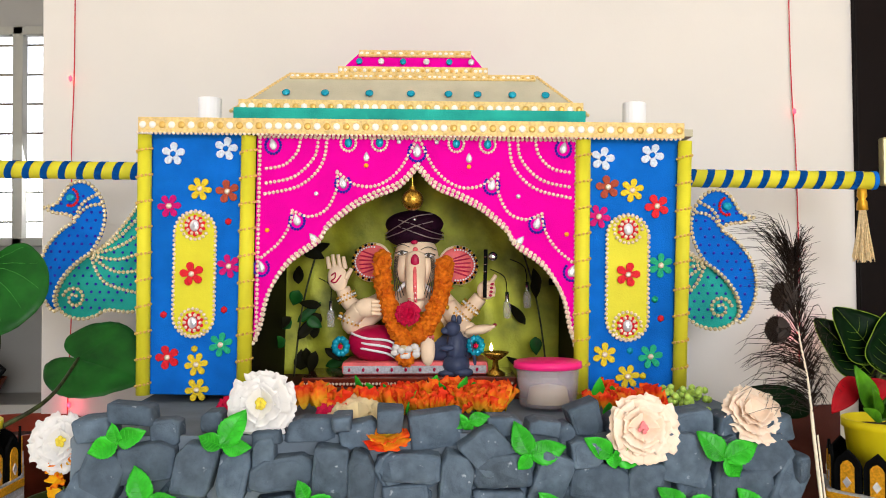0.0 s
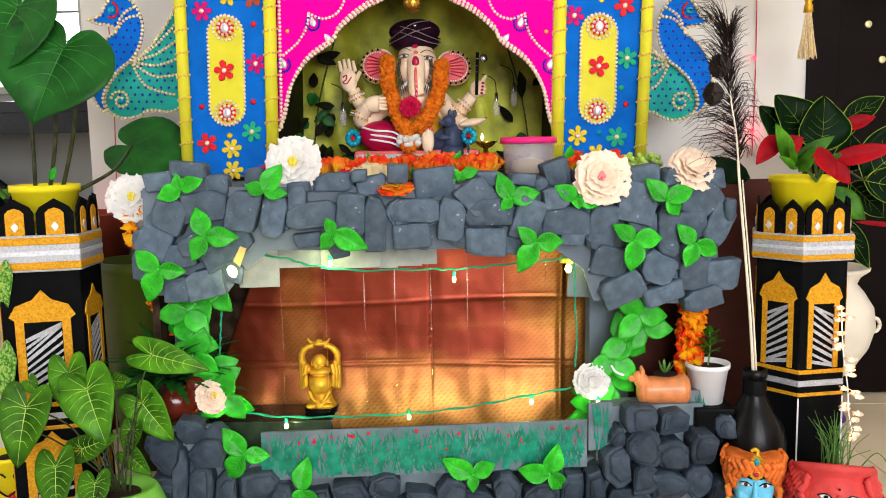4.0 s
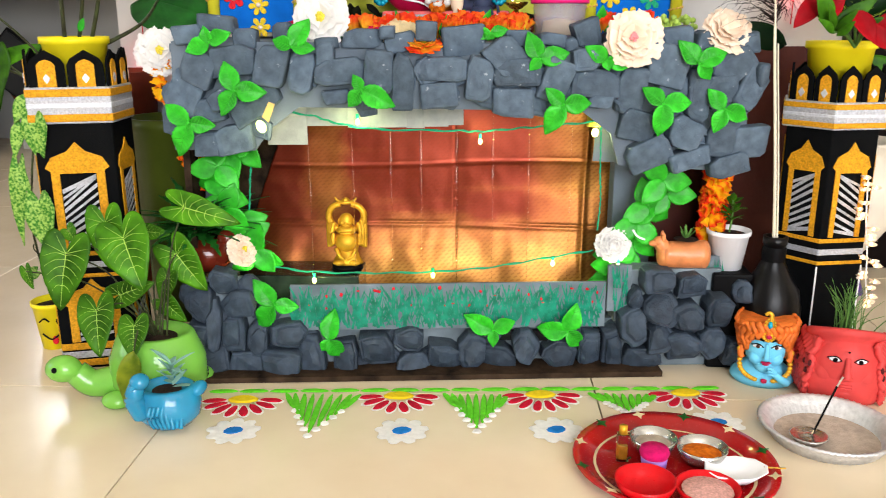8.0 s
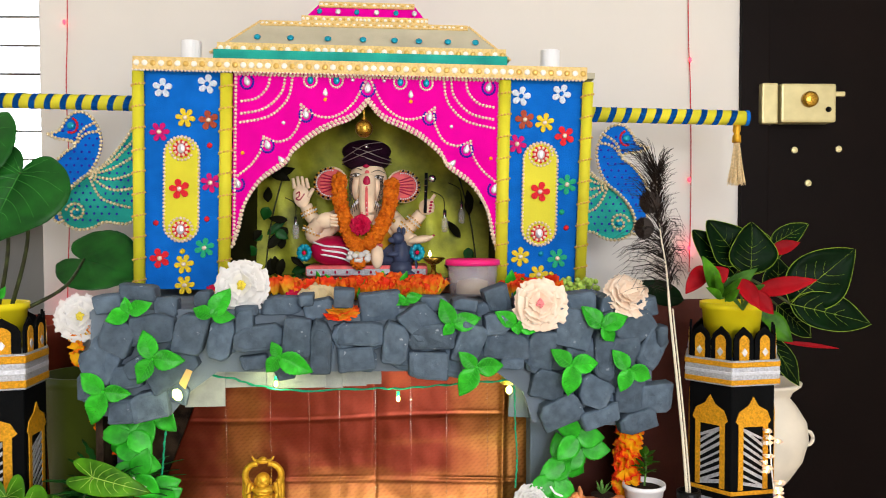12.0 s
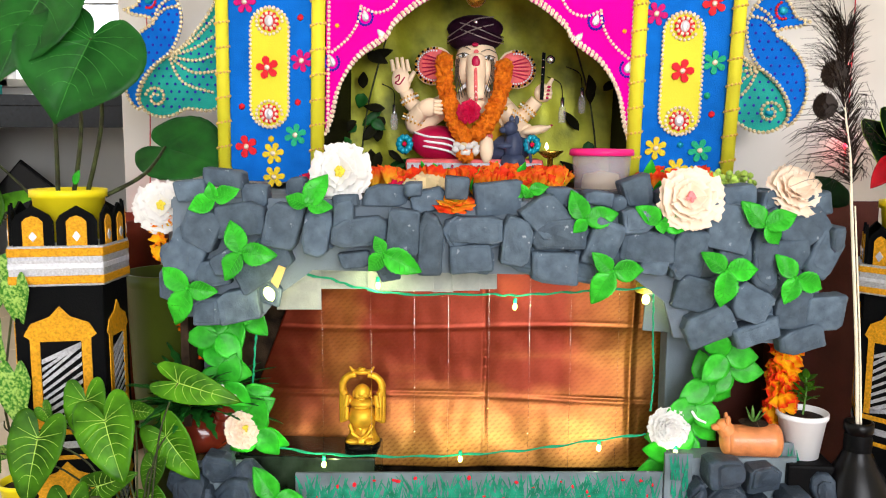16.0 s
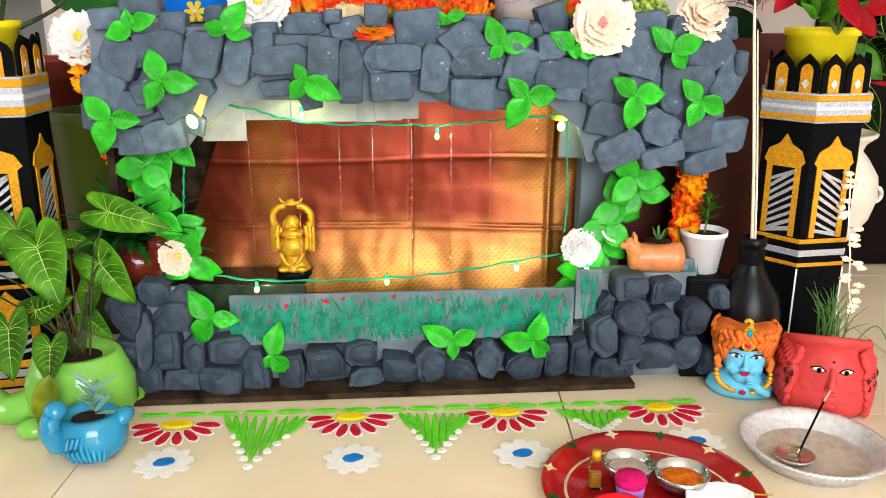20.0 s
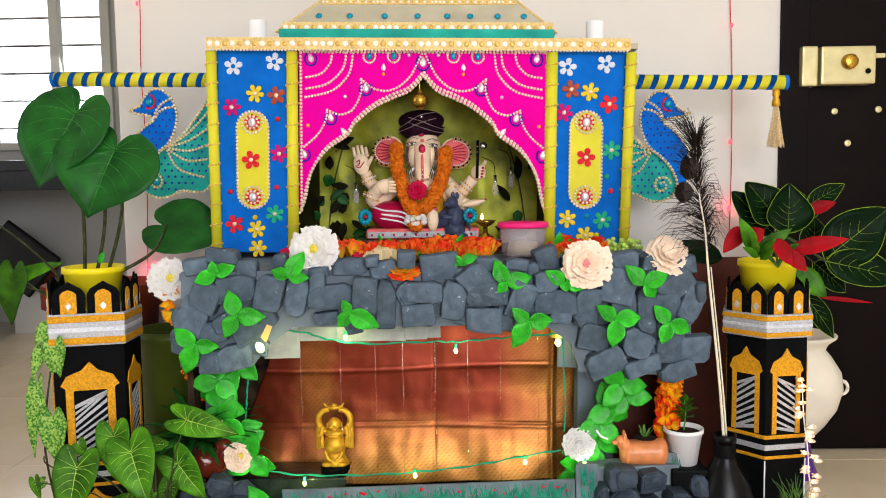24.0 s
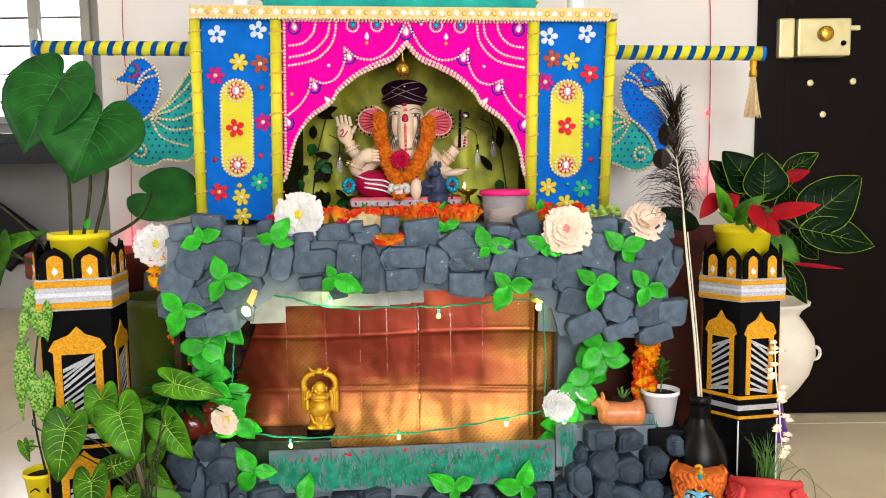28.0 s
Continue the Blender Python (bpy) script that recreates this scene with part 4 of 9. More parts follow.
def minaret(loc, rz, poly, flare, z_low, z_high, label, low_arch, sides):
    t = thing("minaret_pillar", label, "pillar", loc, rz, "minaret pillars beside the stand")
    part("shaft", side_prism(poly, 0.0, z_high - 0.02), BLACK, t)
    wide = grown(poly, flare)
    part("collar", side_prism(wide, z_low, z_high), SILVER, t, "silver collar with gold glitter bands")
    h = z_high - z_low
    for f in (0.16, 0.84):
        part("gold_band", side_prism(grown(wide, 1.012), z_low + h * (f - 0.11), z_low + h * (f + 0.11)), GLITTER, t)
    part("white_band", side_prism(grown(wide, 1.009), z_low + h * 0.42, z_low + h * 0.58), PALESILVER, t)
    for z, hh, mm, nm in ((0.212, 0.009, GLITTER, "gold_band"), (0.190, 0.012, SILVER, "silver_band"), (0.172, 0.008, GLITTER, "gold_band"), (0.004, 0.014, GLITTER, "foot_band"), (0.02, 0.014, SILVER, "foot_band"), (0.036, 0.014, GLITTER, "foot_band")):
        z += 0 if low_arch else 0.02
        if low_arch or z > 0.1:
            part(nm, side_prism(grown(poly, 1.012), z, z + hh), mm, t)
    for k in sides:
        fp, side = face_pose(poly, k)
        w = side * 0.42
        for z0, z1 in ((0.224, 0.364), (0.052, 0.12)) if low_arch else ((0.243, 0.361),):
            o = [(-w * 0.82, z0), (-w * 0.82, z1), (-w * 0.98, z1 + 0.006), (-w * 0.78, z1 + 0.024), (-w * 0.28, z1 + 0.034), (0, z1 + 0.05), (w * 0.28, z1 + 0.034), (w * 0.78, z1 + 0.024), (w * 0.98, z1 + 0.006), (w * 0.82, z1), (w * 0.82, z0), (w * 0.56, z0), (w * 0.56, z1 - 0.004), (-w * 0.56, z1 - 0.004), (-w * 0.56, z0)]
            win = part("arch_surround", prism(o, 0.002, 0, -0.002), GLITTER, t, "gold glitter arched surround")
            win.matrix_basis = fp
            rs = random.Random(k + 3)
            count = max(4, int((z1 - z0) / 0.0125))
            for q in range(count):
                zc = z0 + q * (z1 - z0) / count
                hh = 0.0058 * rs.uniform(0.8, 1.3)
                rise = w * (0.5 + 0.05 * q) * (1 if low_arch or k % 2 else -1)
                ends = [min(max(zc + e * rise, z0 + 0.001), z1 - 0.006 - hh) for e in (-0.5, 0.5)]
                part("silver_slat", prism([(-w * 0.54, ends[0]), (w * 0.54, ends[1]), (w * 0.54, ends[1] + hh), (-w * 0.54, ends[0] + hh)], 0.0014, 0, -0.0014), SILVER, win)
    for k in range(len(poly)):
        bt, side = face_pose(grown(poly, 0.97), k)
        z0 = z_high - 0.004
        for sx in (-0.25, 0.25):
            hw = side * 0.235
            cx = sx * side
            o = [(cx - hw, z0), (cx - hw, z0 + 0.04), (cx - hw * 0.8, z0 + 0.05), (cx, z0 + 0.064), (cx + hw * 0.8, z0 + 0.05), (cx + hw, z0 + 0.04), (cx + hw, z0)]
            mer = part("merlon", prism(o, 0.004, 0, -0.004), BLACK, t)
            mer.matrix_basis = bt
            hw *= 0.5
            o = [(cx - hw, z0 + 0.004), (cx - hw, z0 + 0.04), (cx - hw * 0.6, z0 + 0.046), (cx, z0 + 0.049), (cx + hw * 0.6, z0 + 0.046), (cx + hw, z0 + 0.04), (cx + hw, z0 + 0.004)]
            part("gold_niche", prism(o, 0.0015, 0, -0.0055), GLITTER, mer)
            part("mirror_gem", prism([(cx - 0.006, z0 + 0.018), (cx, z0 + 0.026), (cx + 0.006, z0 + 0.018), (cx, z0 + 0.010)], 0.0015, 0, -0.007), FELTS["crystal"], mer)
    if not low_arch:
        for x, y in grown(poly, 1.004):
            part("white_edge_line", tube([(x, y, 0.0), (x, y, 0.19)], 0.0015, 5), WHITEP, t)
    return t


LONG_HEX = [(-0.063, -0.088), (0.063, -0.088), (0.083, 0.0), (0.063, 0.088), (-0.063, 0.088), (-0.083, 0.0)]
minaret((-0.625, 1.175, 0), 15, LONG_HEX, 1.06, 0.445, 0.506, "black and gold card minaret pillar holding a yellow pot", True, (0, 1, 5))
minaret((0.713, 1.232, 0), 10.5, regular(6, 0.0845), 1.12, 0.432, 0.478, "black and gold card minaret pillar with a silver collar", False, (2, 3, 4, 5))

# ---- more materials ----
CREAM = mat("painted_clay_skin", "f2d6b6", 0.36, var=0.1, scale=30, bump=0.08)
TURBAN = mat("dark_velvet", "2a1222", 0.6, var=0.3, scale=60, bump=0.3, spec=0.06)
CORAL = mat("coral_paint", "e86a6a", 0.45, var=0.2, scale=60)
RUBY = mat("ruby_satin", "b01040", 0.35, var=0.2, scale=40, bump=0.2)
BRASS = mat("aged_brass", "b58a34", 0.28, metal=0.9, var=0.25, scale=40, bump=0.08)
GOLDP = mat("gold_painted_resin", "dca42c", 0.42, metal=0.45, var=0.25, scale=40, bump=0.08)
MARIGOLD = mat("marigold_petals", "ea640a", 0.75, var=0.3, scale=120, bump=0.5, alt="fb8c18", thin=0.2)
FRILL = petal_fade("frilled_marigold_petal", ((0.1, "ffd21a"), (0.60, "ffbe14"), (0.84, "ff7414"), (1.0, "f0360e")), 0.026)
FIRE = petal_fade("flame_silk_petal", ((0.1, "ffd83a"), (0.55, "ffa626"), (0.82, "ff6c1e"), (1.0, "f23c16")), 0.034)
WHITEF = mat("white_silk_petal", "f7f5f2", 0.7, var=0.03, scale=30, bump=0.15, thin=0.3)
PEACH = mat("peach_silk_petal", "ffdfc2", 0.7, var=0.05, scale=24, bump=0.1, alt="fff0de", thin=0.12)
CREAMF = mat("cream_silk_petal", "f2e3b8", 0.7, var=0.1, scale=24, bump=0.2, thin=0.4)
PINKF = mat("hot_pink_petal", "e0144e", 0.55, var=0.2, scale=40, bump=0.2, thin=0.4)
PINKC = mat("soft_pink_stamen", "ec8a8e", 0.7, var=0.15, scale=60, bump=0.2)
YELLOWF = mat("yellow_stamen", "e8d348", 0.7, var=0.2, scale=80, bump=0.3)
BERRY = mat("pale_green_berry", "a8c858", 0.35, var=0.2, scale=80)
SLATE = mat("slate_blue_paint", "3d4660", 0.4, var=0.3, scale=40, bump=0.15)
SILVERM = mat("steel", "c9c9c6", 0.22, metal=0.95, var=0.1, scale=60, bump=0.05)
FOIL = mat("aluminium_foil_plate", "dcdcdd", 0.4, metal=0.5, var=0.15, scale=90, bump=0.5, fine=160)
REDENAMEL = mat("red_enamel", "a80f12", 0.25, var=0.25, scale=14, bump=0.05, coat=0.6)
REDBOWL = mat("red_bowl_paint", "d01018", 0.3, var=0.1, scale=30)
TERRA = mat("terracotta_orange", "d4834f", 0.35, var=0.22, scale=40, bump=0.2, coat=0.3, lump=0.15)
BROWNGLAZE = mat("brown_glaze", "6b2416", 0.15, var=0.3, scale=25, bump=0.05, coat=0.6)
GREENGLAZE = mat("green_glaze", "74b646", 0.18, var=0.15, scale=12, bump=0.04, coat=0.6)
OLIVEGLAZE = mat("olive_pot_paint", "424c14", 0.4, var=0.2, scale=12, bump=0.08)
BLUEGLAZE = mat("turquoise_glaze", "1d86ae", 0.18, var=0.2, scale=18, bump=0.06, coat=0.6)
AQUASKIN = mat("sky_blue_paint", "6cc6e6", 0.4, var=0.1, scale=30)
ORANGEP = mat("orange_painted_clay", "e0702a", 0.5, var=0.25, scale=60, bump=0.4)
REDCLAY = mat("red_painted_clay", "cf4340", 0.5, var=0.15, scale=30, bump=0.15)
BLACKG = mat("black_glass_bottle", "060607", 0.32, var=0.2, scale=20, bump=0.02, spec=0.2)
BLACKP = mat("black_paint", "0b0b0c", 0.5, var=0.3, scale=30, bump=0.2, spec=0.06)
IVORY = mat("ivory_ceramic", "e2d8c6", 0.5, var=0.1, scale=12, bump=0.1)
SOIL = mat("potting_soil", "2a1c14", 0.95, var=0.5, scale=120, bump=0.8)
YPLASTIC = mat("yellow_plastic", "ecd91c", 0.4, var=0.05, scale=20, bump=0.05)
DEEPLEAF = mat("dark_green_leaf", "0d4416", 0.42, var=0.4, scale=18, bump=0.12, fine=120, alt="1c641f", spec=0.16)
BRIGHTLEAF = mat("syngonium_leaf", "1a4a06", 0.42, var=0.4, scale=26, bump=0.2, fine=140, piece=0.35, alt="4c8a12", thin=0.1, spec=0.14)
VARIEG = mat("variegated_leaf", "357f1c", 0.5, var=0.15, scale=210, bump=0.2, alt="9cc25e", thin=0.1)
for n in VARIEG.node_tree.nodes:
    if n.type == "VALTORGB":
        n.color_ramp.elements[0].position, n.color_ramp.elements[1].position = 0.42, 0.62
CROTON = mat("croton_leaf", "051a05", 0.42, var=0.4, scale=22, bump=0.25, fine=90, alt="08220a", spec=0.05)
REDLEAF = mat("red_spathe", "86040e", 0.5, var=0.35, scale=14, bump=0.15, spec=0.08, alt="b00a18")
VEIN3 = mat("green_leaf_vein", "34b428", 0.5, var=0.1, scale=60)
OLIVELEAF = mat("yellowing_leaf", "4f7210", 0.4, var=0.4, scale=30, alt="86921e", thin=0.1)
VEIN4 = mat("mid_green_leaf_vein", "3f8a38", 0.5, var=0.3, scale=60)
VEIN = mat("pale_leaf_vein", "a8cc5a", 0.5, var=0.1, scale=60)
VEIN2 = mat("yellow_leaf_vein", "7d9a2a", 0.5, var=0.4, scale=60)
STEM = mat("dark_stem", "2a2418", 0.6, var=0.3, scale=60, bump=0.3, alt="46502a")
GSTEM = mat("green_stem", "56803a", 0.6, var=0.2, scale=60)
PLUME = mat("dark_feather", "241c18", 0.45, var=0.4, scale=60, bump=0.2, spec=0.06)
QUILL = mat("ivory_quill", "e3d9c2", 0.4, var=0.1, scale=60)
GREENCORD = mat("green_cable", "0c9a70", 0.4, var=0.1, scale=80)
REDCORD = mat("red_cable", "c9303a", 0.4, var=0.1, scale=80)
TASSEL = mat("straw_silk", "e6cc9c", 0.6, var=0.25, scale=200, bump=0.4)
PINKLID = mat("pink_plastic_lid", "f0287c", 0.35, var=0.03, scale=10)
CLEARP = mat("frosted_plastic", "f4e9ee", 0.3, var=0.03, scale=20, bump=0.02, spec=0.5)
cn = CLEARP.node_tree.nodes
cm, ct = cn.new("ShaderNodeMixShader"), cn.new("ShaderNodeBsdfTransparent")
cm.inputs[0].default_value = 0.76
CLEARP.node_tree.links.new(cn["Principled BSDF"].outputs[0], cm.inputs[1])
CLEARP.node_tree.links.new(ct.outputs[0], cm.inputs[2])
CLEARP.node_tree.links.new(cm.outputs[0], cn["Material Output"].inputs["Surface"])
GLASSC = glass("clear_glass", "ffffff", 0.03)
WATER = glass("water", "ffffff", 0.0, 1.33)
GREENPAINT = mat("green_brush_paint", "06785a", 0.4, var=0.3, scale=60, bump=0.3, alt="12987a")
REDPAINT = mat("red_dab_paint", "d81c2c", 0.6, var=0.2, scale=60)
PW_GREEN = mat("green_powder", "62d026", 0.95, var=0.15, scale=120, bump=0.8, fine=1200)
PW_WHITE = mat("white_powder", "f3f0ea", 0.95, var=0.06, scale=120, bump=0.8, fine=1200)
PW_RED = mat("red_powder", "c8102e", 0.95, var=0.2, scale=120, bump=0.8, fine=1200)
PW_YELLOW = mat("yellow_powder", "f0cf1e", 0.95, var=0.1, scale=120, bump=0.8, fine=1200)
PW_BLUE = mat("blue_powder", "1478c8", 0.95, var=0.2, scale=120, bump=0.8, fine=1200)
PW_PINK = mat("pink_powder", "d81468", 0.95, var=0.2, scale=120, bump=0.8, fine=1200)
RICE = mat("pink_rice", "d8a59a", 0.9, var=0.25, scale=260, bump=0.9, fine=700)
ASH = mat("incense_ash", "b9a99a", 0.95, var=0.2, scale=80, bump=0.6)
LOCKM = mat("cream_lock_enamel", "c9bd8c", 0.35, metal=0.3, var=0.1, scale=30, bump=0.05)
BULB = glow("warm_green_bulb", "e6ff6a", 14)
WARMBULB = glow("warm_bulb", "ffd08a", 7)
REDBULB = glow("red_bulb", "ff3040", 5)
FLAME = glow("oil_flame", "ffe8a8", 10)


def brocade():
    m = bpy.data.materials.new("maroon_brocade_gold_sheen")
    m.use_nodes = True
    n, l = m.node_tree.nodes, m.node_tree.links
    b = n["Principled BSDF"]
    tc = n.new("ShaderNodeTexCoord")
    mp = n.new("ShaderNodeMapping")
    mp.inputs["Rotation"].default_value = (0, radians(45), 0)
    l.new(tc.outputs["Object"], mp.inputs["Vector"])
    flat = n.new("ShaderNodeMapping")
    flat.inputs["Scale"].default_value = (1, 0, 1)
    l.new(mp.outputs[0], flat.inputs["Vector"])

    def calc(op, a, c=None):
        q = n.new("ShaderNodeMath")
        q.operation = op
        for k, val in enumerate((a, c)):
            if val is None:
                continue
            if isinstance(val, (int, float)):
                q.inputs[k].default_value = val
            else:
                l.new(val, q.inputs[k])
        return q.outputs[0]

    def ramp(v, lo, hi):
        q = n.new("ShaderNodeMapRange")
        q.interpolation_type = "SMOOTHSTEP"
        q.inputs["From Min"].default_value, q.inputs["From Max"].default_value = lo, hi
        l.new(v, q.inputs["Value"])
        return q.outputs[0]

    # small curled buta motifs in slanting rows
    cell = n.new("ShaderNodeSeparateXYZ")
    l.new(flat.outputs[0], cell.inputs[0])
    u = calc("FRACT", calc("MULTIPLY", cell.outputs[0], 104))
    v = calc("FRACT", calc("MULTIPLY", cell.outputs[2], 126))
    off = calc("ABSOLUTE", calc("SUBTRACT", calc("SUBTRACT", v, 0.5), calc("MULTIPLY", calc("SINE", calc("MULTIPLY", u, 6.283)), 0.1)))
    curl = calc("MULTIPLY", ramp(off, 0.27, 0.1), ramp(calc("ABSOLUTE", calc("SUBTRACT", u, 0.5)), 0.44, 0.34))
    thread = n.new("ShaderNodeTexNoise")
    thread.inputs["Scale"].default_value = 260
    l.new(tc.outputs["Object"], thread.inputs["Vector"])
    motif = calc("MULTIPLY", curl, calc("ADD", calc("MULTIPLY", thread.outputs["Fac"], 1.1), 0.4))
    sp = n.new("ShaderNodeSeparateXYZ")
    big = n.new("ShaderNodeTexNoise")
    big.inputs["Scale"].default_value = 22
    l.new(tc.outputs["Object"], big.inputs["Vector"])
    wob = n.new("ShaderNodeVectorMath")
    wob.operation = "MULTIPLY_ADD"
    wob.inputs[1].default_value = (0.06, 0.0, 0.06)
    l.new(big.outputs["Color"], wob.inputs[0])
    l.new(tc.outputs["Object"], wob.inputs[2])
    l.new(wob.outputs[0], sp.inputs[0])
    # gold sheen put into the colour: left band, lower panel and right side
    sheen_zone = None
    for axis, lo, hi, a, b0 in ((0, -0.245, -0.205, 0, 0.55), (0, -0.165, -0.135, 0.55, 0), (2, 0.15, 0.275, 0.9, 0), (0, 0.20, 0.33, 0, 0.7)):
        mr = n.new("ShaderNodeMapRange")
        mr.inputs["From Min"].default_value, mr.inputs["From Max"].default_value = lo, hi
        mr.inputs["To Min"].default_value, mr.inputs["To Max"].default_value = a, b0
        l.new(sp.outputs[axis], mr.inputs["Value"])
        if sheen_zone is None:
            sheen_zone = mr.outputs[0]
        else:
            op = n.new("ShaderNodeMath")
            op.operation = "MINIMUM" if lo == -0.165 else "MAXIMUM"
            l.new(sheen_zone, op.inputs[0])
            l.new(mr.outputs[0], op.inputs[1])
            sheen_zone = op.outputs[0]
    # blotches that break up the painted sheen
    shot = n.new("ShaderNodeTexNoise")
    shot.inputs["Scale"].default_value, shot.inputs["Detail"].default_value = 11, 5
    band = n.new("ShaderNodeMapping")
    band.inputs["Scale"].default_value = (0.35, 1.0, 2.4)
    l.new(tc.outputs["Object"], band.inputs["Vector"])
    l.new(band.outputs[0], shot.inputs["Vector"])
    sheen_zone = calc("MULTIPLY", sheen_zone, calc("ADD", calc("MULTIPLY", ramp(shot.outputs["Fac"], 0.36, 0.62), 0.35), 0.68))
    sheen_zone = calc("ADD", sheen_zone, calc("MULTIPLY", ramp(shot.outputs["Fac"], 0.50, 0.78), 0.14))
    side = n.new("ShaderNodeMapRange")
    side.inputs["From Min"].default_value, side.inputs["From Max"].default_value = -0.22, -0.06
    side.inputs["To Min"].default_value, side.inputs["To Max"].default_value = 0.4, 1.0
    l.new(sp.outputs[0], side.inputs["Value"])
    sheen_zone = calc("MULTIPLY", sheen_zone, side.outputs[0])
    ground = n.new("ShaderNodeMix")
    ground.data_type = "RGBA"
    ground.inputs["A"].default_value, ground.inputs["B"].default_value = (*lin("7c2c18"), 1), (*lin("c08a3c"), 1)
    l.new(sheen_zone, ground.inputs["Factor"])
    mix = n.new("ShaderNodeMix")
    mix.data_type = "RGBA"
    mix.inputs["B"].default_value = (*lin("57240f"), 1)
    depth = n.new("ShaderNodeMapRange")
    depth.inputs["To Min"].default_value, depth.inputs["To Max"].default_value = 0.15, 0.45
    l.new(sheen_zone, depth.inputs["Value"])
    st = n.new("ShaderNodeMath")
    st.operation = "MULTIPLY"
    l.new(depth.outputs[0], st.inputs[1])
    l.new(motif, st.inputs[0])
    l.new(st.outputs[0], mix.inputs["Factor"])
    l.new(ground.outputs["Result"], mix.inputs["A"])
    l.new(mix.outputs["Result"], b.inputs["Base Color"])
    b.inputs["Metallic"].default_value, b.inputs["Roughness"].default_value = 0.74, 0.35
    bp = n.new("ShaderNodeBump")
    bp.inputs["Strength"].default_value, bp.inputs["Distance"].default_value = 0.05, 0.001
    l.new(motif, bp.inputs["Height"])
    l.new(bp.outputs["Normal"], b.inputs["Normal"])
    return m


BROCADE = brocade()


def axes(base, tip, up=(0, -1, 0.25)):
    """Pose at base with +x to the tip and +z as near up as can be; and the length."""
    a, b = Vector(base), Vector(tip)
    x = (b - a).normalized()
    y = Vector(up).cross(x).normalized()
    z = x.cross(y)
    return Matrix.Translation(a) @ Matrix((x, y, z)).transposed().to_4x4(), (b - a).length


def leaf(parent, base, tip, width, material, veins=None, up=(0, -1, 0.25), curl=0.18, fold=0.2, heart=1.0, name="leaf", wave=0.04, pairs=5, bold=1.0, rim=False):
    m, length = axes(base, tip, up)
    length *= 1 + curl * 0.35
    ob = part(name, leaf_mesh(length, width, fold, curl, 10, 4, 0, heart, wave), material, parent)
    ob.matrix_world = m
    if veins is not None:
        bm = bmesh.new()

        def surf(t, y):
            return Vector((length * t, y, fold * abs(y) - curl * length * t * t + 0.0011))

        tube([surf(k / 10 * 0.97, 0) for k in range(11)], max(0.0013, length * 0.011) * bold, 5, bm, 0.3)
        for q in range(pairs):
            t0 = 0.03 + 0.62 * q / pairs
            for s in (-1, 1):
                if q == 0 and heart > 1.3:
                    tube([surf(0.0, 0), surf(-0.05 * heart, s * width * 0.14), surf(-0.085 * heart, s * width * 0.30)], max(0.0008, length * 0.0065) * bold, 4, bm, 0.4)
                w = width * 0.5 * (1 - min(0.95, t0 + 0.16) ** 1.7) ** 0.95
                tube([surf(t0 + 0.17 * k ** 1.6, s * w * 0.88 * k) for k in (0, 0.25, 0.5, 0.75, 1.0)], max(0.0008, length * 0.0065) * bold, 4, bm, 0.4)
        if rim:
            for s in (-1, 1):
                edge = []
                for k in range(21):
                    t = k / 20
                    y = s * max(0.0008, width * 0.5 * math.sin(math.pi * min(1, t ** 0.75)) ** 0.8)
                    edge.append((length * t, y, fold * abs(y) - curl * length * t * t + wave * width * math.sin(9 * t + 2.5 * s)))
                tube(edge, max(0.0007, length * 0.0045), 5, bm)
        part("vein_web", bm, veins, ob, "pale veins")
    return ob


EAR = ((0, 1.0), (9, 0.88), (24, 0.80), (45, 0.75), (70, 0.67), (95, 0.55), (125, 0.43), (145, 0.38), (160, 0.29), (172, 0.14), (180, 0.04))
ARROW = ((0, 1.0), (8, 0.88), (20, 0.70), (40, 0.56), (65, 0.49), (90, 0.46), (112, 0.49), (132, 0.53), (148, 0.50), (162, 0.32), (172, 0.14), (180, 0.04))


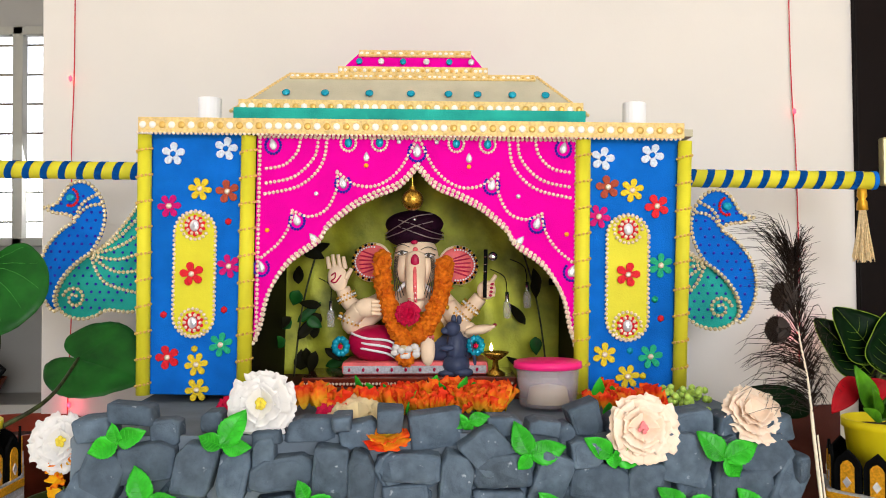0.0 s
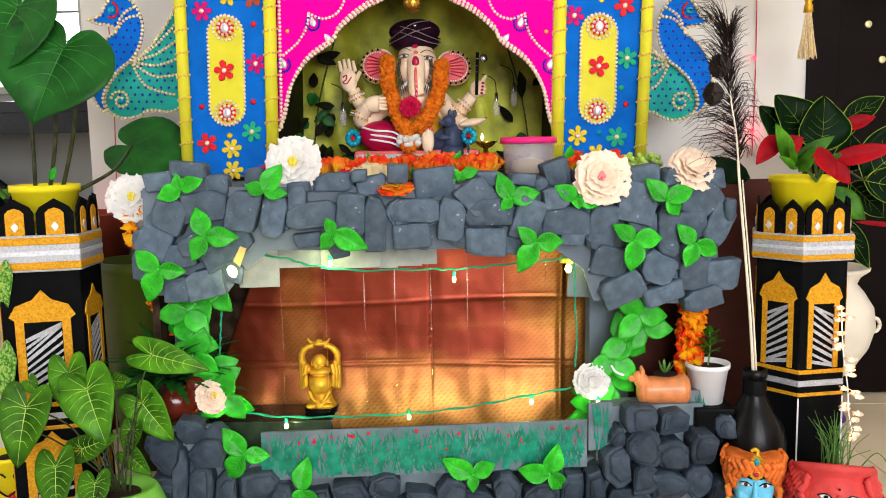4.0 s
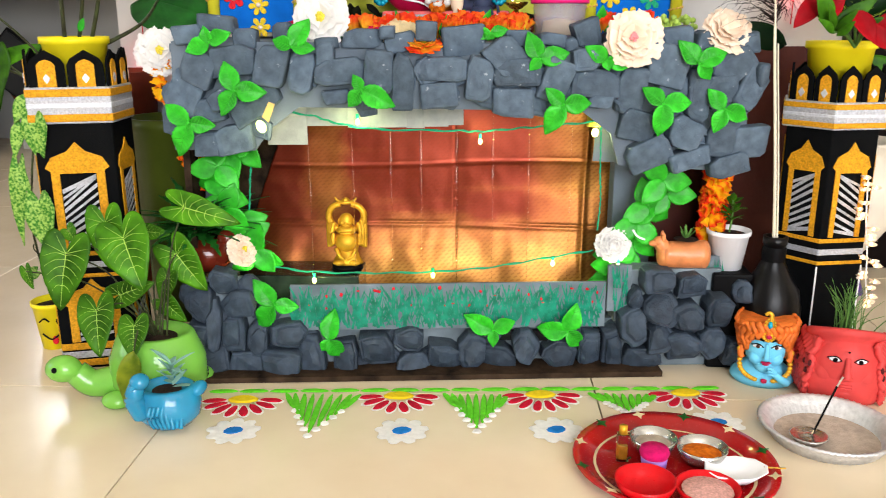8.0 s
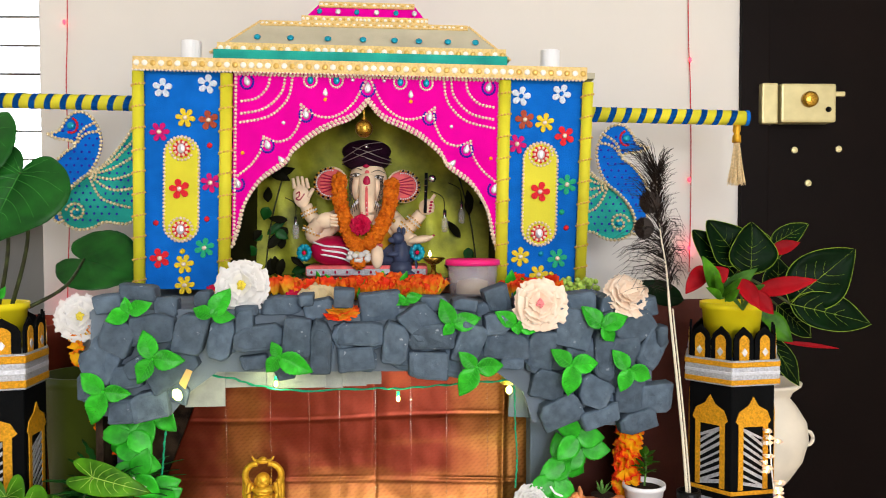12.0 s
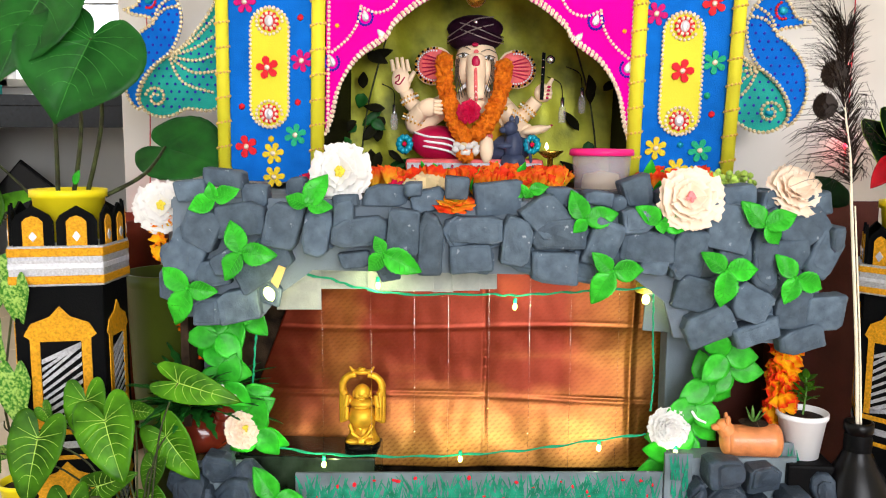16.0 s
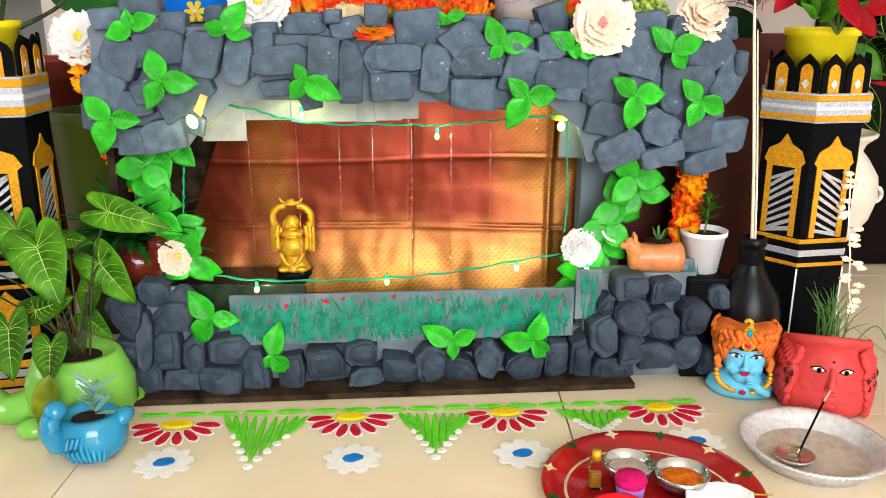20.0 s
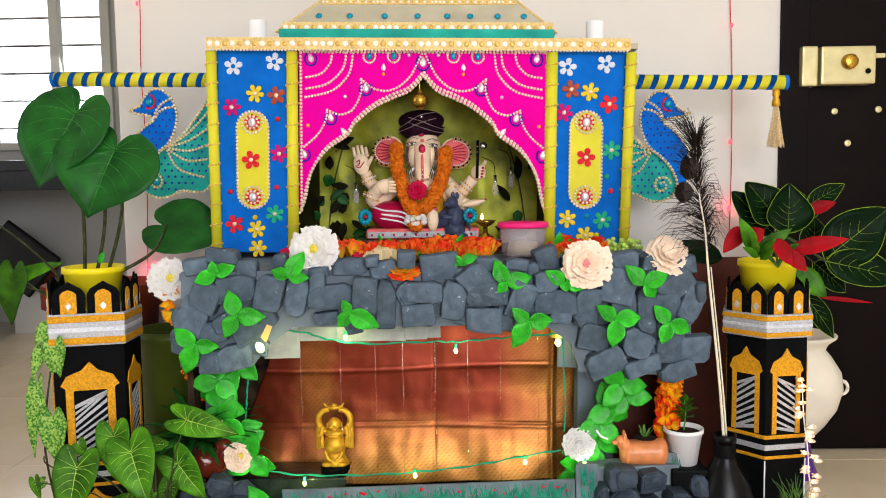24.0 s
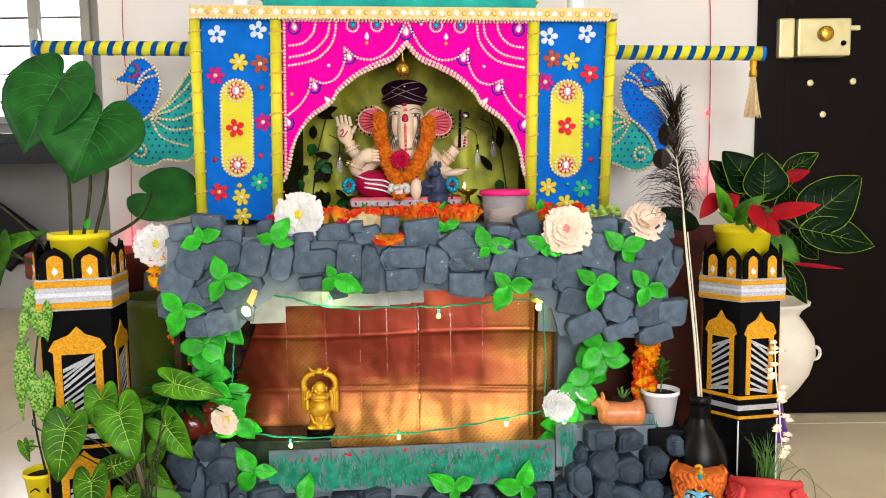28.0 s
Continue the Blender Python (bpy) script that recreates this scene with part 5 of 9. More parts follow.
def heart_leaf(parent, base, tip, material, up=(0, -1, 0.25), side=1.0, cup=0.25, droop=0.25, outline=EAR, veins=None, bold=1.0, rim=0.03):
    """A broad lobed leaf round its stalk point, with arching veins and a waved rim."""
    m, length = axes(base, tip, up)
    length *= 1 + 0.25 * droop
    bm = bmesh.new()

    def reach(a):
        for (a0, r0), (a1, r1) in zip(outline, outline[1:]):
            if a <= a1:
                t = (a - a0) / (a1 - a0)
                return r0 + (r1 - r0) * t
        return outline[-1][1]

    def soft_reach(deg):
        return (reach(max(0, deg - 5)) + reach(deg) + reach(min(180, deg + 5))) / 3 if deg > 5 else reach(deg)

    def height(x, y):
        v, r = abs(y), math.hypot(x, y) / length
        flow = (v * 0.75 - x) / length * 52
        z = cup * v * (1 - 0.6 * v / length) - droop * max(0, x) ** 2 / length - 0.35 * droop * min(0, x) ** 2 / length
        z += length * 0.007 * math.cos(flow) * min(1, v / length * 8) - length * 0.012 * math.exp(-(y / (0.02 * length)) ** 2)
        return z + length * rim * min(1, r) ** 3 * math.sin(3 * math.atan2(y, x) + length * 40)

    seg, rings = 72, 9
    rows = []
    for i in range(1, rings + 1):
        row = []
        for k in range(seg):
            deg = -180 + 360 * k / seg
            r = length * i / rings * soft_reach(abs(deg))
            x, y = r * math.cos(radians(deg)), r * math.sin(radians(deg)) * side
            row.append(bm.verts.new((x, y, height(x, y))))
        rows.append(row)
    hub = bm.verts.new((0, 0, 0))
    for k in range(seg):
        bm.faces.new((hub, rows[0][k], rows[0][(k + 1) % seg])).smooth = True
        for p, q in zip(rows, rows[1:]):
            bm.faces.new((p[k], q[k], q[(k + 1) % seg], p[(k + 1) % seg])).smooth = True
    bm.normal_update()
    bmesh.ops.solidify(bm, geom=bm.faces[:], thickness=0.0007)
    ob = part("leaf", bm, material, parent)
    ob.matrix_world = m
    if veins is not None:
        vb = bmesh.new()
        lift = length * 0.0035 + 0.0003
        tube([(length * t, 0, height(length * t, 0) + lift) for t in [0.95 * k / 10 for k in range(11)]], length * 0.010 * bold, 5, vb, 0.25)
        for deg, x0 in ((142, 0), (108, 0), (78, 0.03), (54, 0.10), (36, 0.22), (24, 0.38), (14, 0.56)):
            end = 0.86 * length * soft_reach(deg)
            for s in (-1, 1):
                line = []
                for k in range(7):
                    q = k / 6
                    x = (1 - q) * x0 * length + q * end * math.cos(radians(deg)) - 0.05 * length * math.sin(math.pi * q) * (deg < 100)
                    y = s * side * q * end * math.sin(radians(deg))
                    line.append((x, y, height(x, y) + lift * (1.6 - q)))
                tube(line, length * 0.006 * bold, 4, vb, 0.35)
        part("vein_web", vb, veins, ob, "pale veins")
    return ob


def stem(parent, points, r, material=STEM, name="stem", taper=0.7):
    return part(name, tube(curve(points, 6), r, 7, None, taper), material, parent, "", True)


def petal_mesh(length, width, cup=0.1, ruffle=0.08, rows=6, cols=6, seed=0):
    """A fan-shaped petal from the origin along +x, cupped upwards, with a ruffled outer edge."""
    bm = bmesh.new()
    rp = random.Random(seed)
    ph, kk = rp.uniform(0, 6), rp.uniform(5, 8.5)
    grid = []
    for i in range(rows + 1):
        t = i / rows
        row = []
        for j in range(cols + 1):
            s = 2 * j / cols - 1
            w = width * 0.5 * (0.12 + 0.88 * t ** 0.7) * (1 if t < 0.9 else 0.96)
            x = length * t * (1 - 0.14 * s * s) + (length * 0.035 * math.sin(kk * s * 2.6 + ph) if i == rows else 0)
            z = cup * length * t * t + ruffle * length * t * t * math.sin(kk * s + ph) * 0.5
            row.append(bm.verts.new((x, s * w, z)))
        grid.append(row)
    for a, b in zip(grid, grid[1:]):
        for k in range(cols):
            bm.faces.new((a[k], b[k], b[k + 1], a[k + 1])).smooth = True
    bm.normal_update()
    bmesh.ops.solidify(bm, geom=bm.faces[:], thickness=0.0005)
    return bm


def ruffle_flower(name, label, loc, r, material, centre, layers=4, tilt=75, rz=0, group="silk flowers on the stand", full=False):
    """A silk bloom of overlapping petals; its face looks along local +z."""
    t = thing(name, label, "flower", group=group)
    t.matrix_world = pose(*loc, tilt, 0, rz)
    rn = random.Random(int(r * 1e5) + int(abs(loc[0]) * 1e4))
    for k in range(layers):
        n = (12 - k) if full else (8, 7, 6, 4)[k]
        rk = r * (1 - (0.68 if full else 0.62) * k / max(1, layers - 0.3))
        for i in range(n):
            rj = rk * rn.uniform(0.92, 1.06) * (1 if full else rn.uniform(0.9, 1.08))
            wide, rise, ruf = (1.3, 0.03 + 0.09 * k, 0.14) if full else (1.42, 0.03 + 0.09 * k, 0.12)
            p = part("petal", petal_mesh(rj, rj * wide, rise, ruf * rn.uniform(0.6, 1.2), 7, 12, k * 31 + i), material, t)
            p.matrix_basis = pose(0, 0, 0.0016 * k + 0.0003 * i, rn.uniform(-5, 5), -2 - 8 * k + rn.uniform(-3, 3), 360 * (i + 0.5 * (k % 2)) / n + rn.uniform(-6, 6))
    if centre:
        bm = bmesh.new()
        for k in range(16):
            a, q = rn.uniform(0, 6.28), r * 0.14 * math.sqrt(rn.random())
            ball((q * math.cos(a), q * math.sin(a), 0.003 * layers + rn.uniform(0, 0.003)), r * 0.075, 1, bm)
        part("stamens", bm, centre, t)
    return t


# ---- leaf sprigs on the stones ----
def leaf_sprig(x, y, z, *tips):
    """Three serrated plastic leaves from one hub; tips are (across, up) pairs from the hub."""
    t = thing("leaf_sprig", "bright green plastic leaf sprig glued to the stones", "leaves", (x, y, z), 0, "leaf sprigs on the stand")
    rn = random.Random(int(abs(x) * 1e4) + int(z * 1e4))
    for k in range(3):
        tip = Vector((tips[2 * k], rn.uniform(-0.010, 0.008), tips[2 * k + 1]))
        m, length = axes((0, -0.0015 * k, 0), tip, (rn.uniform(-0.25, 0.25), -1, rn.uniform(0.0, 0.4)))
        length *= 1.06
        width = min(0.036, max(0.020, length * 0.66))
        fold, curl = rn.uniform(0.18, 0.5), rn.uniform(0.1, 0.3)
        lf = part("leaf", leaf_mesh(length, width, fold, curl, 18, 5, 0.035, 0, 0.07), LEAFG, t)
        lf.matrix_basis = m

        def surf(q, y, length=length, fold=fold, curl=curl):
            return Vector((length * q, y, fold * abs(y) - curl * length * q * q + 0.0006))

        vb = tube([surf(q, 0) for q in (0, 0.3, 0.6, 0.95)], 0.0007, 4, None, 0.4)
        for q in range(6):
            for s in (-1, 1):
                w = width * 0.4 * math.sin(math.pi * (0.2 + 0.12 * q) ** 0.75)
                tube([surf(0.08 + 0.12 * q, 0), surf(0.18 + 0.12 * q, s * w)], 0.0004, 4, vb)
        part("vein_web", vb, VEIN3, lf)
    part("sprig_hub", ball((0, -0.002, 0), 0.003, 1), LEAFG, t)


SPRIGS_TOP = [
    (-0.349, 1.066, 0.579, -0.038, -0.013, -0.007, 0.023, 0.035, 0.015),
    (-0.217, 1.077, 0.571, -0.032, 0.012, 0.023, 0.044, 0.034, -0.001),
    (-0.309, 1.052, 0.504, -0.015, 0.044, 0.048, -0.003, -0.025, -0.038),
    (-0.386, 1.046, 0.453, -0.036, 0.027, 0.039, -0.007, -0.026, -0.056),
    (-0.106, 1.069, 0.504, -0.011, 0.023, 0.051, -0.024, -0.023, -0.027),
    (0.103, 1.139, 0.591, 0.026, 0.007, -0.029, 0.000, -0.006, -0.009),
    (0.183, 1.110, 0.551, -0.019, 0.040, 0.046, 0.010, -0.014, -0.016),
    (0.294, 1.119, 0.549, -0.033, 0.021, 0.043, -0.005, 0.002, -0.014),
]
SPRIGS_FACE = [
    (0.442, 1.115, 0.544, -0.031, 0.035, 0.042, 0.020, 0.024, -0.026),
    (0.223, 1.097, 0.479, -0.027, 0.024, 0.046, 0.001, -0.029, -0.044),
    (0.388, 1.110, 0.479, -0.031, 0.026, 0.048, 0.004, -0.003, -0.051),
    (0.490, 1.119, 0.470, -0.025, 0.031, 0.041, -0.015, -0.015, -0.036),
    (-0.266, 1.056, 0.138, -0.029, 0.042, 0.040, -0.004, -0.034, -0.045),
    (-0.174, 1.064, 0.071, 0.006, 0.051, -0.014, -0.020, 0.022, -0.036),
    (0.114, 1.087, 0.086, -0.047, 0.025, 0.037, 0.014, -0.000, -0.028),
    (0.245, 1.098, 0.082, 0.015, 0.047, -0.051, 0.002, 0.027, -0.032),
]

for row in SPRIGS_TOP + SPRIGS_FACE:
    leaf_sprig(*row)


def garland(name, label, points, seed, n, size):
    g = thing(name, label, "garland", tuple(points[0]))
    rn = random.Random(seed)
    o = Vector(points[0])
    pts = [p - o for p in curve(points, 8)]
    part("cord", tube(pts, 0.0015, 6), GSTEM, g)
    for k in range(n):
        p = pts[int(k / max(1, n - 1) * (len(pts) - 1))]
        p = p + Vector((rn.uniform(-0.012, 0.012), -0.012 * (k % 3), 0))
        turn = rn.uniform(0, 120)
        for a in range(3):
            lf = part("leaf", leaf_mesh(size, size * 0.74, 0.12, 0.16, 16, 4, 0.025, 0, 0.03), LEAFG, g)
            lf.matrix_basis = Matrix.Translation(p) @ pose(0, 0, 0, 80 + rn.uniform(-14, 14), 0, rn.uniform(-16, 16)) @ pose(0, 0, 0, rn.uniform(-12, 12), rn.uniform(-16, 4), 120 * a + turn + rn.uniform(-15, 15))
    p = pts[int(len(pts) * 0.55)]
    part("cable_tie", tube(curve([p + Vector((-0.010, -0.034, 0.010)), p + Vector((-0.002, -0.037, -0.001)), p + Vector((0.012, -0.034, -0.008))], 5), 0.0021, 6), WHITEP, g, "white plastic cable tie")
    return g


garland("leaf_garland", "green plastic leaf garland hanging beside the alcove", [(0.385, 1.185, 0.394), (0.412, 1.185, 0.322), (0.378, 1.195, 0.260), (0.351, 1.200, 0.187), (0.328, 1.205, 0.146)], 3, 11, 0.054)
garland("leaf_garland", "green plastic leaf garland hanging beside the alcove", [(-0.337, 1.150, 0.400), (-0.373, 1.145, 0.360), (-0.357, 1.140, 0.299), (-0.332, 1.145, 0.238), (-0.321, 1.160, 0.198)], 5, 10, 0.052)


def petal_strand(name, label, points, seed, n, size, material):
    g = thing(name, label, "garland", tuple(points[0]))
    rn = random.Random(seed)
    o = Vector(points[0])
    pts = [p - o for p in curve(points, 8)]
    part("cord", tube(pts, 0.001, 5), GSTEM, g)
    for k in range(n):
        p = pts[int(k / max(1, n - 1) * (len(pts) - 1))]
        bm = petal_mesh(size, size * 1.6, 0.12, 0.42, 6, 14, k)
        f = part("petal", bm, material, g)
        f.matrix_basis = Matrix.Translation(p) @ pose(0, -0.006, 0, 78 + rn.uniform(-22, 22), 0, rn.uniform(-30, 30)) @ pose(0, 0, 0, 0, rn.uniform(-28, 0), rn.uniform(0, 360))


petal_strand("marigold_strand", "orange and yellow silk petal strand", [(0.517, 1.225, 0.366), (0.515, 1.220, 0.312), (0.509, 1.215, 0.260), (0.511, 1.220, 0.224)], 4, 60, 0.026, FRILL)
petal_strand("marigold_strand", "orange and yellow silk petal strand", [(-0.434, 1.190, 0.386), (-0.419, 1.185, 0.360), (-0.408, 1.185, 0.330)], 6, 26, 0.026, FRILL)
petal_strand("marigold_strand", "orange and yellow silk petal strand", [(-0.462, 1.160, 0.538), (-0.466, 1.160, 0.513), (-0.462, 1.160, 0.487)], 7, 12, 0.018, FRILL)

# ---- blooms and petals along the top ----
ruffle_flower("white_flower", "white silk flower with a yellow centre", (-0.178, 1.135, 0.616), 0.046, WHITEF, YELLOWF, 4, 78, -4)
ruffle_flower("white_flower", "white silk flower with a yellow centre", (-0.466, 1.16, 0.560), 0.042, WHITEF, YELLOWF, 4, 75, 12)
ruffle_flower("peach_flower", "large peach silk flower with a pink centre", (0.334, 1.125, 0.583), 0.045, PEACH, PINKC, 4, 75, 0)
ruffle_flower("peach_flower", "loose peach silk flower", (0.498, 1.17, 0.592), 0.042, PEACH, None, 4, 55, 10)
ruffle_flower("cream_flower", "cream silk flower lying among petals", (-0.055, 1.20, 0.582), 0.040, CREAMF, None, 4, 35, 0)
ruffle_flower("orange_flower", "orange silk flower with a yellow heart", (-0.008, 1.125, 0.570), 0.031, FIRE, YELLOWF, 3, 22, 0)
ruffle_flower("carnation", "white silk carnation on the alcove edge", (0.327, 1.165, 0.223), 0.031, WHITEF, None, 5, 80, 0, full=True)
ruffle_flower("carnation", "pale cream silk carnation on the alcove edge", (-0.336, 1.125, 0.216), 0.029, PEACH, YELLOWF, 4, 70, 38, full=True)
ruffle_flower("pink_flower", "small hot pink silk flower", (-0.098, 1.22, 0.585), 0.024, PINKF, None, 3, 55, 0)
ruffle_flower("pink_flower", "small hot pink silk flower", (-0.25, 1.24, 0.592), 0.022, PINKF, None, 3, 55, 0)

petals = thing("flower_garland", "orange and yellow silk flower garland lying on the stand", "garland", (0.02, 1.32, 0.576))
rn = random.Random(21)
for k in range(300):
    x = (rn.uniform(-0.02, 0.165), rn.uniform(-0.02, 0.165), rn.gauss(-0.22, 0.02), rn.choice((rn.uniform(0.29, 0.38), rn.uniform(0.0, 0.165))), rn.uniform(-0.24, 0.05))[k % 5]
    s = rn.uniform(0.026, 0.040) * (0.6 if k % 5 == 2 else 1)
    green = rn.random() < 0.09
    f = part("petal", leaf_mesh(s * 1.2, s * 0.6, 0.2, 0.1, 5, 2) if green else petal_mesh(s, s * 0.95, 0.12, 0.35, 5, 8, k), LEAFG if green else FIRE, petals)
    f.matrix_basis = pose(x - 0.02, rn.uniform(-0.10, 0.03), rn.uniform(0.002, 0.016), rn.uniform(-30, 30), rn.uniform(-88, -35), rn.uniform(-160, -20))
grapes = thing("berry_bunch", "bunch of pale green artificial berries", "berries", (0.42, 1.26, 0.60))
for k in range(60):
    part("berry", ball((rn.gauss(0, 0.026), rn.gauss(0, 0.015), rn.gauss(0, 0.008) + 0.004), 0.006, 1), BERRY, grapes)

# ---- alcove ----
bm = bmesh.new()
grid = []
NX, NZ = 230, 170


def crease(d, w):
    return math.exp(-(d / w) ** 2)


for j in range(NZ + 1):
    zr = 0.088 + 0.372 * j / NZ
    row = []
    x_left = -0.381 + 0.389 * (min(zr, 0.40) - 0.194)
    for i in range(NX + 1):
        x = x_left + (0.345 - x_left) * i / NX
        foot = 0.100 + 0.020 * x
        z = foot + (zr - 0.088) * (0.46 - foot) / 0.372
        f1, f2 = 0.345 + 0.006 * math.sin(7 * x), 0.222 - 0.02 * max(0, x - 0.04)
        y = 0.005 * noise.noise((x * 5, z * 7, 0)) + 0.0026 * noise.noise((x * 16, z * 13, 4)) + 0.0008 * noise.noise((x * 40, z * 30, 7))
        sharp = max(0.15, 0.55 + 0.9 * noise.noise((x * 6, z * 2, 9)))
        y += sharp * (0.0012 * crease(z - f1 - 0.002, 0.0028) + 0.0018 * crease(z - f2 - 0.002, 0.0026)) + 0.0016 * crease(x - 0.038, 0.0026)
        y -= 0.0012 * crease(z - f1 + 0.003, 0.005) + 0.0014 * crease(z - f2 + 0.003, 0.005) + 0.004 * crease(x - 0.285 - 0.02 * z, 0.006)
        if z < f2:
            y += 0.24 * (z - f2) * (1 + 0.35 * noise.noise((x * 9, 2, z * 3)))
        elif z < f1:
            y += 0.10 * (z - f2) * (1 - (z - f2) / (f1 - f2)) * (1 if x < 0.038 else 1.8)
        row.append(bm.verts.new((x, 1.318 + y, z)))
    grid.append(row)
for a, b in zip(grid, grid[1:]):
    for i in range(NX):
        bm.faces.new((a[i], a[i + 1], b[i + 1], b[i])).smooth = True
r = bmesh.ops.extrude_face_region(bm, geom=bm.faces[:])
for v in r["geom"]:
    if isinstance(v, bmesh.types.BMVert):
        v.co.y += 0.0015
bmesh.ops.recalc_face_normals(bm, faces=bm.faces[:])
tagged(part("brocade_cloth", bm, BROCADE), "maroon and gold brocade cloth with painted sheen and fold creases", "cloth")
tray_bm = box((-0.255, 1.235, 0.110), (0.235, 0.10, 0.08), 0.003)
tagged(part("black_box", tray_bm, mat("smoked_glass_box", "1c231f", 0.15, var=0.5, scale=25, bump=0.05, coat=0.4, alt="39443c")), "glossy black plastic box under the figurine", "box")
trough = thing("water_trough", "black water trough inside the stand", "trough", (0.0, 1.2, 0.07))
part("trough_floor", box((0, 0, -0.01), (0.64, 0.14, 0.02)), BLACKG, trough)
part("water_sheet", box((0.0, 0, 0.006), (0.62, 0.13, 0.004)), WATER, trough)

bm = bmesh.new()
Z0 = 0.1505
lathe([(0, 0), (0.036, 0), (0.036, 0.012), (0, 0.012)], 20, bm, pose(0, 0, 0))
for f in bm.faces:
    f.material_index = 1
H = 0.012
lathe([(0, H), (0.034, H), (0.033, H + 0.006), (0.027, H + 0.016), (0.023, H + 0.030), (0.027, H + 0.050), (0.024, H + 0.07), (0, H + 0.08)], 28, bm, Matrix.Diagonal((1, 0.72, 1, 1)), 0.05, 9)
ball((0, -0.009, H + 0.054), (0.0265, 0.022, 0.024), 3, bm)
ball((0, -0.006, H + 0.082), (0.024, 0.017, 0.012), 3, bm)
ball((0, -0.020, H + 0.0775), (0.016, 0.006, 0.004), 2, bm)
ball((0, -0.004, H + 0.104), (0.0165, 0.0155, 0.0180), 3, bm)
ball((0, -0.0185, H + 0.1015), (0.004, 0.003, 0.003), 1, bm)
ball((0, -0.012, H + 0.0935), (0.010, 0.008, 0.005), 2, bm)
for s in (-1, 1):
    ball((s * 0.008, -0.014, H + 0.1000), (0.006, 0.005, 0.005), 2, bm)
    ball((s * 0.017, -0.002, H + 0.100), (0.003, 0.004, 0.009), 2, bm)
    tube(curve([(s * 0.022, 0, H + 0.082), (s * 0.037, 0, H + 0.100), (s * 0.039, -0.001, H + 0.122), (s * 0.027, -0.003, H + 0.138), (s * 0.012, -0.004, H + 0.142)], 6), 0.0088, 10, bm, 0.72)
    for k in range(3):
        tube(curve([(s * (0.040 - 0.006 * k), 0.002 - 0.005 * k, H + 0.112 - 0.006 * k), (s * (0.0415 - 0.005 * k), 0.001 - 0.005 * k, H + 0.078), (s * (0.040 - 0.005 * k), -0.001 - 0.004 * k, H + 0.040 + 0.004 * k)], 6), 0.0055, 8, bm, 1.15)
    tube(curve([(s * 0.023, -0.018, H + 0.040), (s * 0.014, -0.026, H + 0.024), (s * 0.004, -0.026, H + 0.016)], 5), 0.0045, 8, bm, 0.8)
    ball((s * 0.018, -0.020, H + 0.006), (0.014, 0.010, 0.007), 2, bm)
    tube(curve([(s * 0.008, -0.004, H + 0.147), (s * 0.018, -0.004, H + 0.150), (s * 0.024, -0.004, H + 0.158)], 5), 0.005, 8, bm, 0.4)
ball((0, -0.004, H + 0.147), (0.018, 0.009, 0.006), 2, bm)
ball((0, -0.004, H + 0.152), (0.009, 0.007, 0.006), 2, bm)
fig = tagged(part("figurine", bm, [GOLDP, BLACKP], None, "", True), "gold figurine with raised arms on a black base", "figurine")
fig.matrix_world = pose(-0.166, 1.24, Z0) @ Matrix.Diagonal((0.84, 0.84, 0.82, 1))

for x, z, tall, label, mm in ((-0.297, 0.444, 0.03, "small cream paper cup shade", CREAMF), (0.287, 0.431, 0.026, "small yellow paper cup shade", YELLOWF)):
    c = thing("cup_shade", label, "shade", (x, 1.165 if x < 0 else 1.195, z))
    part("shade", lathe([(0.012, 0), (0.014, 0.002), (0.010, tall), (0.009, tall), (0.011, 0.002)], 14), mm, c, "", True)
    part("bulb", ball((0.002, -0.006, -0.010), (0.006, 0.005, 0.008), 2), BULB, c)
card = thing("corner_card", "curved pale plastic sheet in the alcove corner", "sheet", (0.322, 1.215, 0.402))
part("sheet", box((0, 0, 0), (0.06, 0.004, 0.075), 0.001, (0, 3, 0)), BOARD, card)

lights = thing("string_lights", "green wired string lights round the alcove", "string lights", (0, 1.15, 0.3))
top = curve([(-0.285, 0.0, 0.160), (-0.206, 0, 0.149), (-0.166, 0, 0.137), (-0.095, 0, 0.126), (0.04, 0, 0.124), (0.088, 0, 0.123), (0.157, 0, 0.129), (0.217, 0, 0.134), (0.285, 0, 0.141)], 8)
bot = curve([(-0.312, 0, -0.122), (-0.227, 0, -0.134), (-0.118, 0, -0.136), (0.004, 0, -0.132), (0.107, 0, -0.122), (0.203, 0, -0.104), (0.29, 0, -0.088)], 8)
lft = curve([(-0.30, 0, 0.135), (-0.318, 0, 0.06), (-0.325, 0, -0.01), (-0.335, 0, -0.085)], 8)
rgt = curve([(0.294, 0, 0.135), (0.296, 0, 0.054), (0.299, 0, 0.004), (0.296, 0, -0.05)], 8)


def hung(p, bow):
    """The wires bow back into the alcove between their ends."""
    y = 0.008 + bow * max(0.0, 1 - (p[0] / 0.31) ** 2) * min(1, max(0, (p[0] + 0.08) / 0.14))
    k = 1 + y / 1.43
    return Vector((0.09 + (p[0] - 0.09) * k, y, 0.31 + (p[2] - 0.31) * k + 0.004))


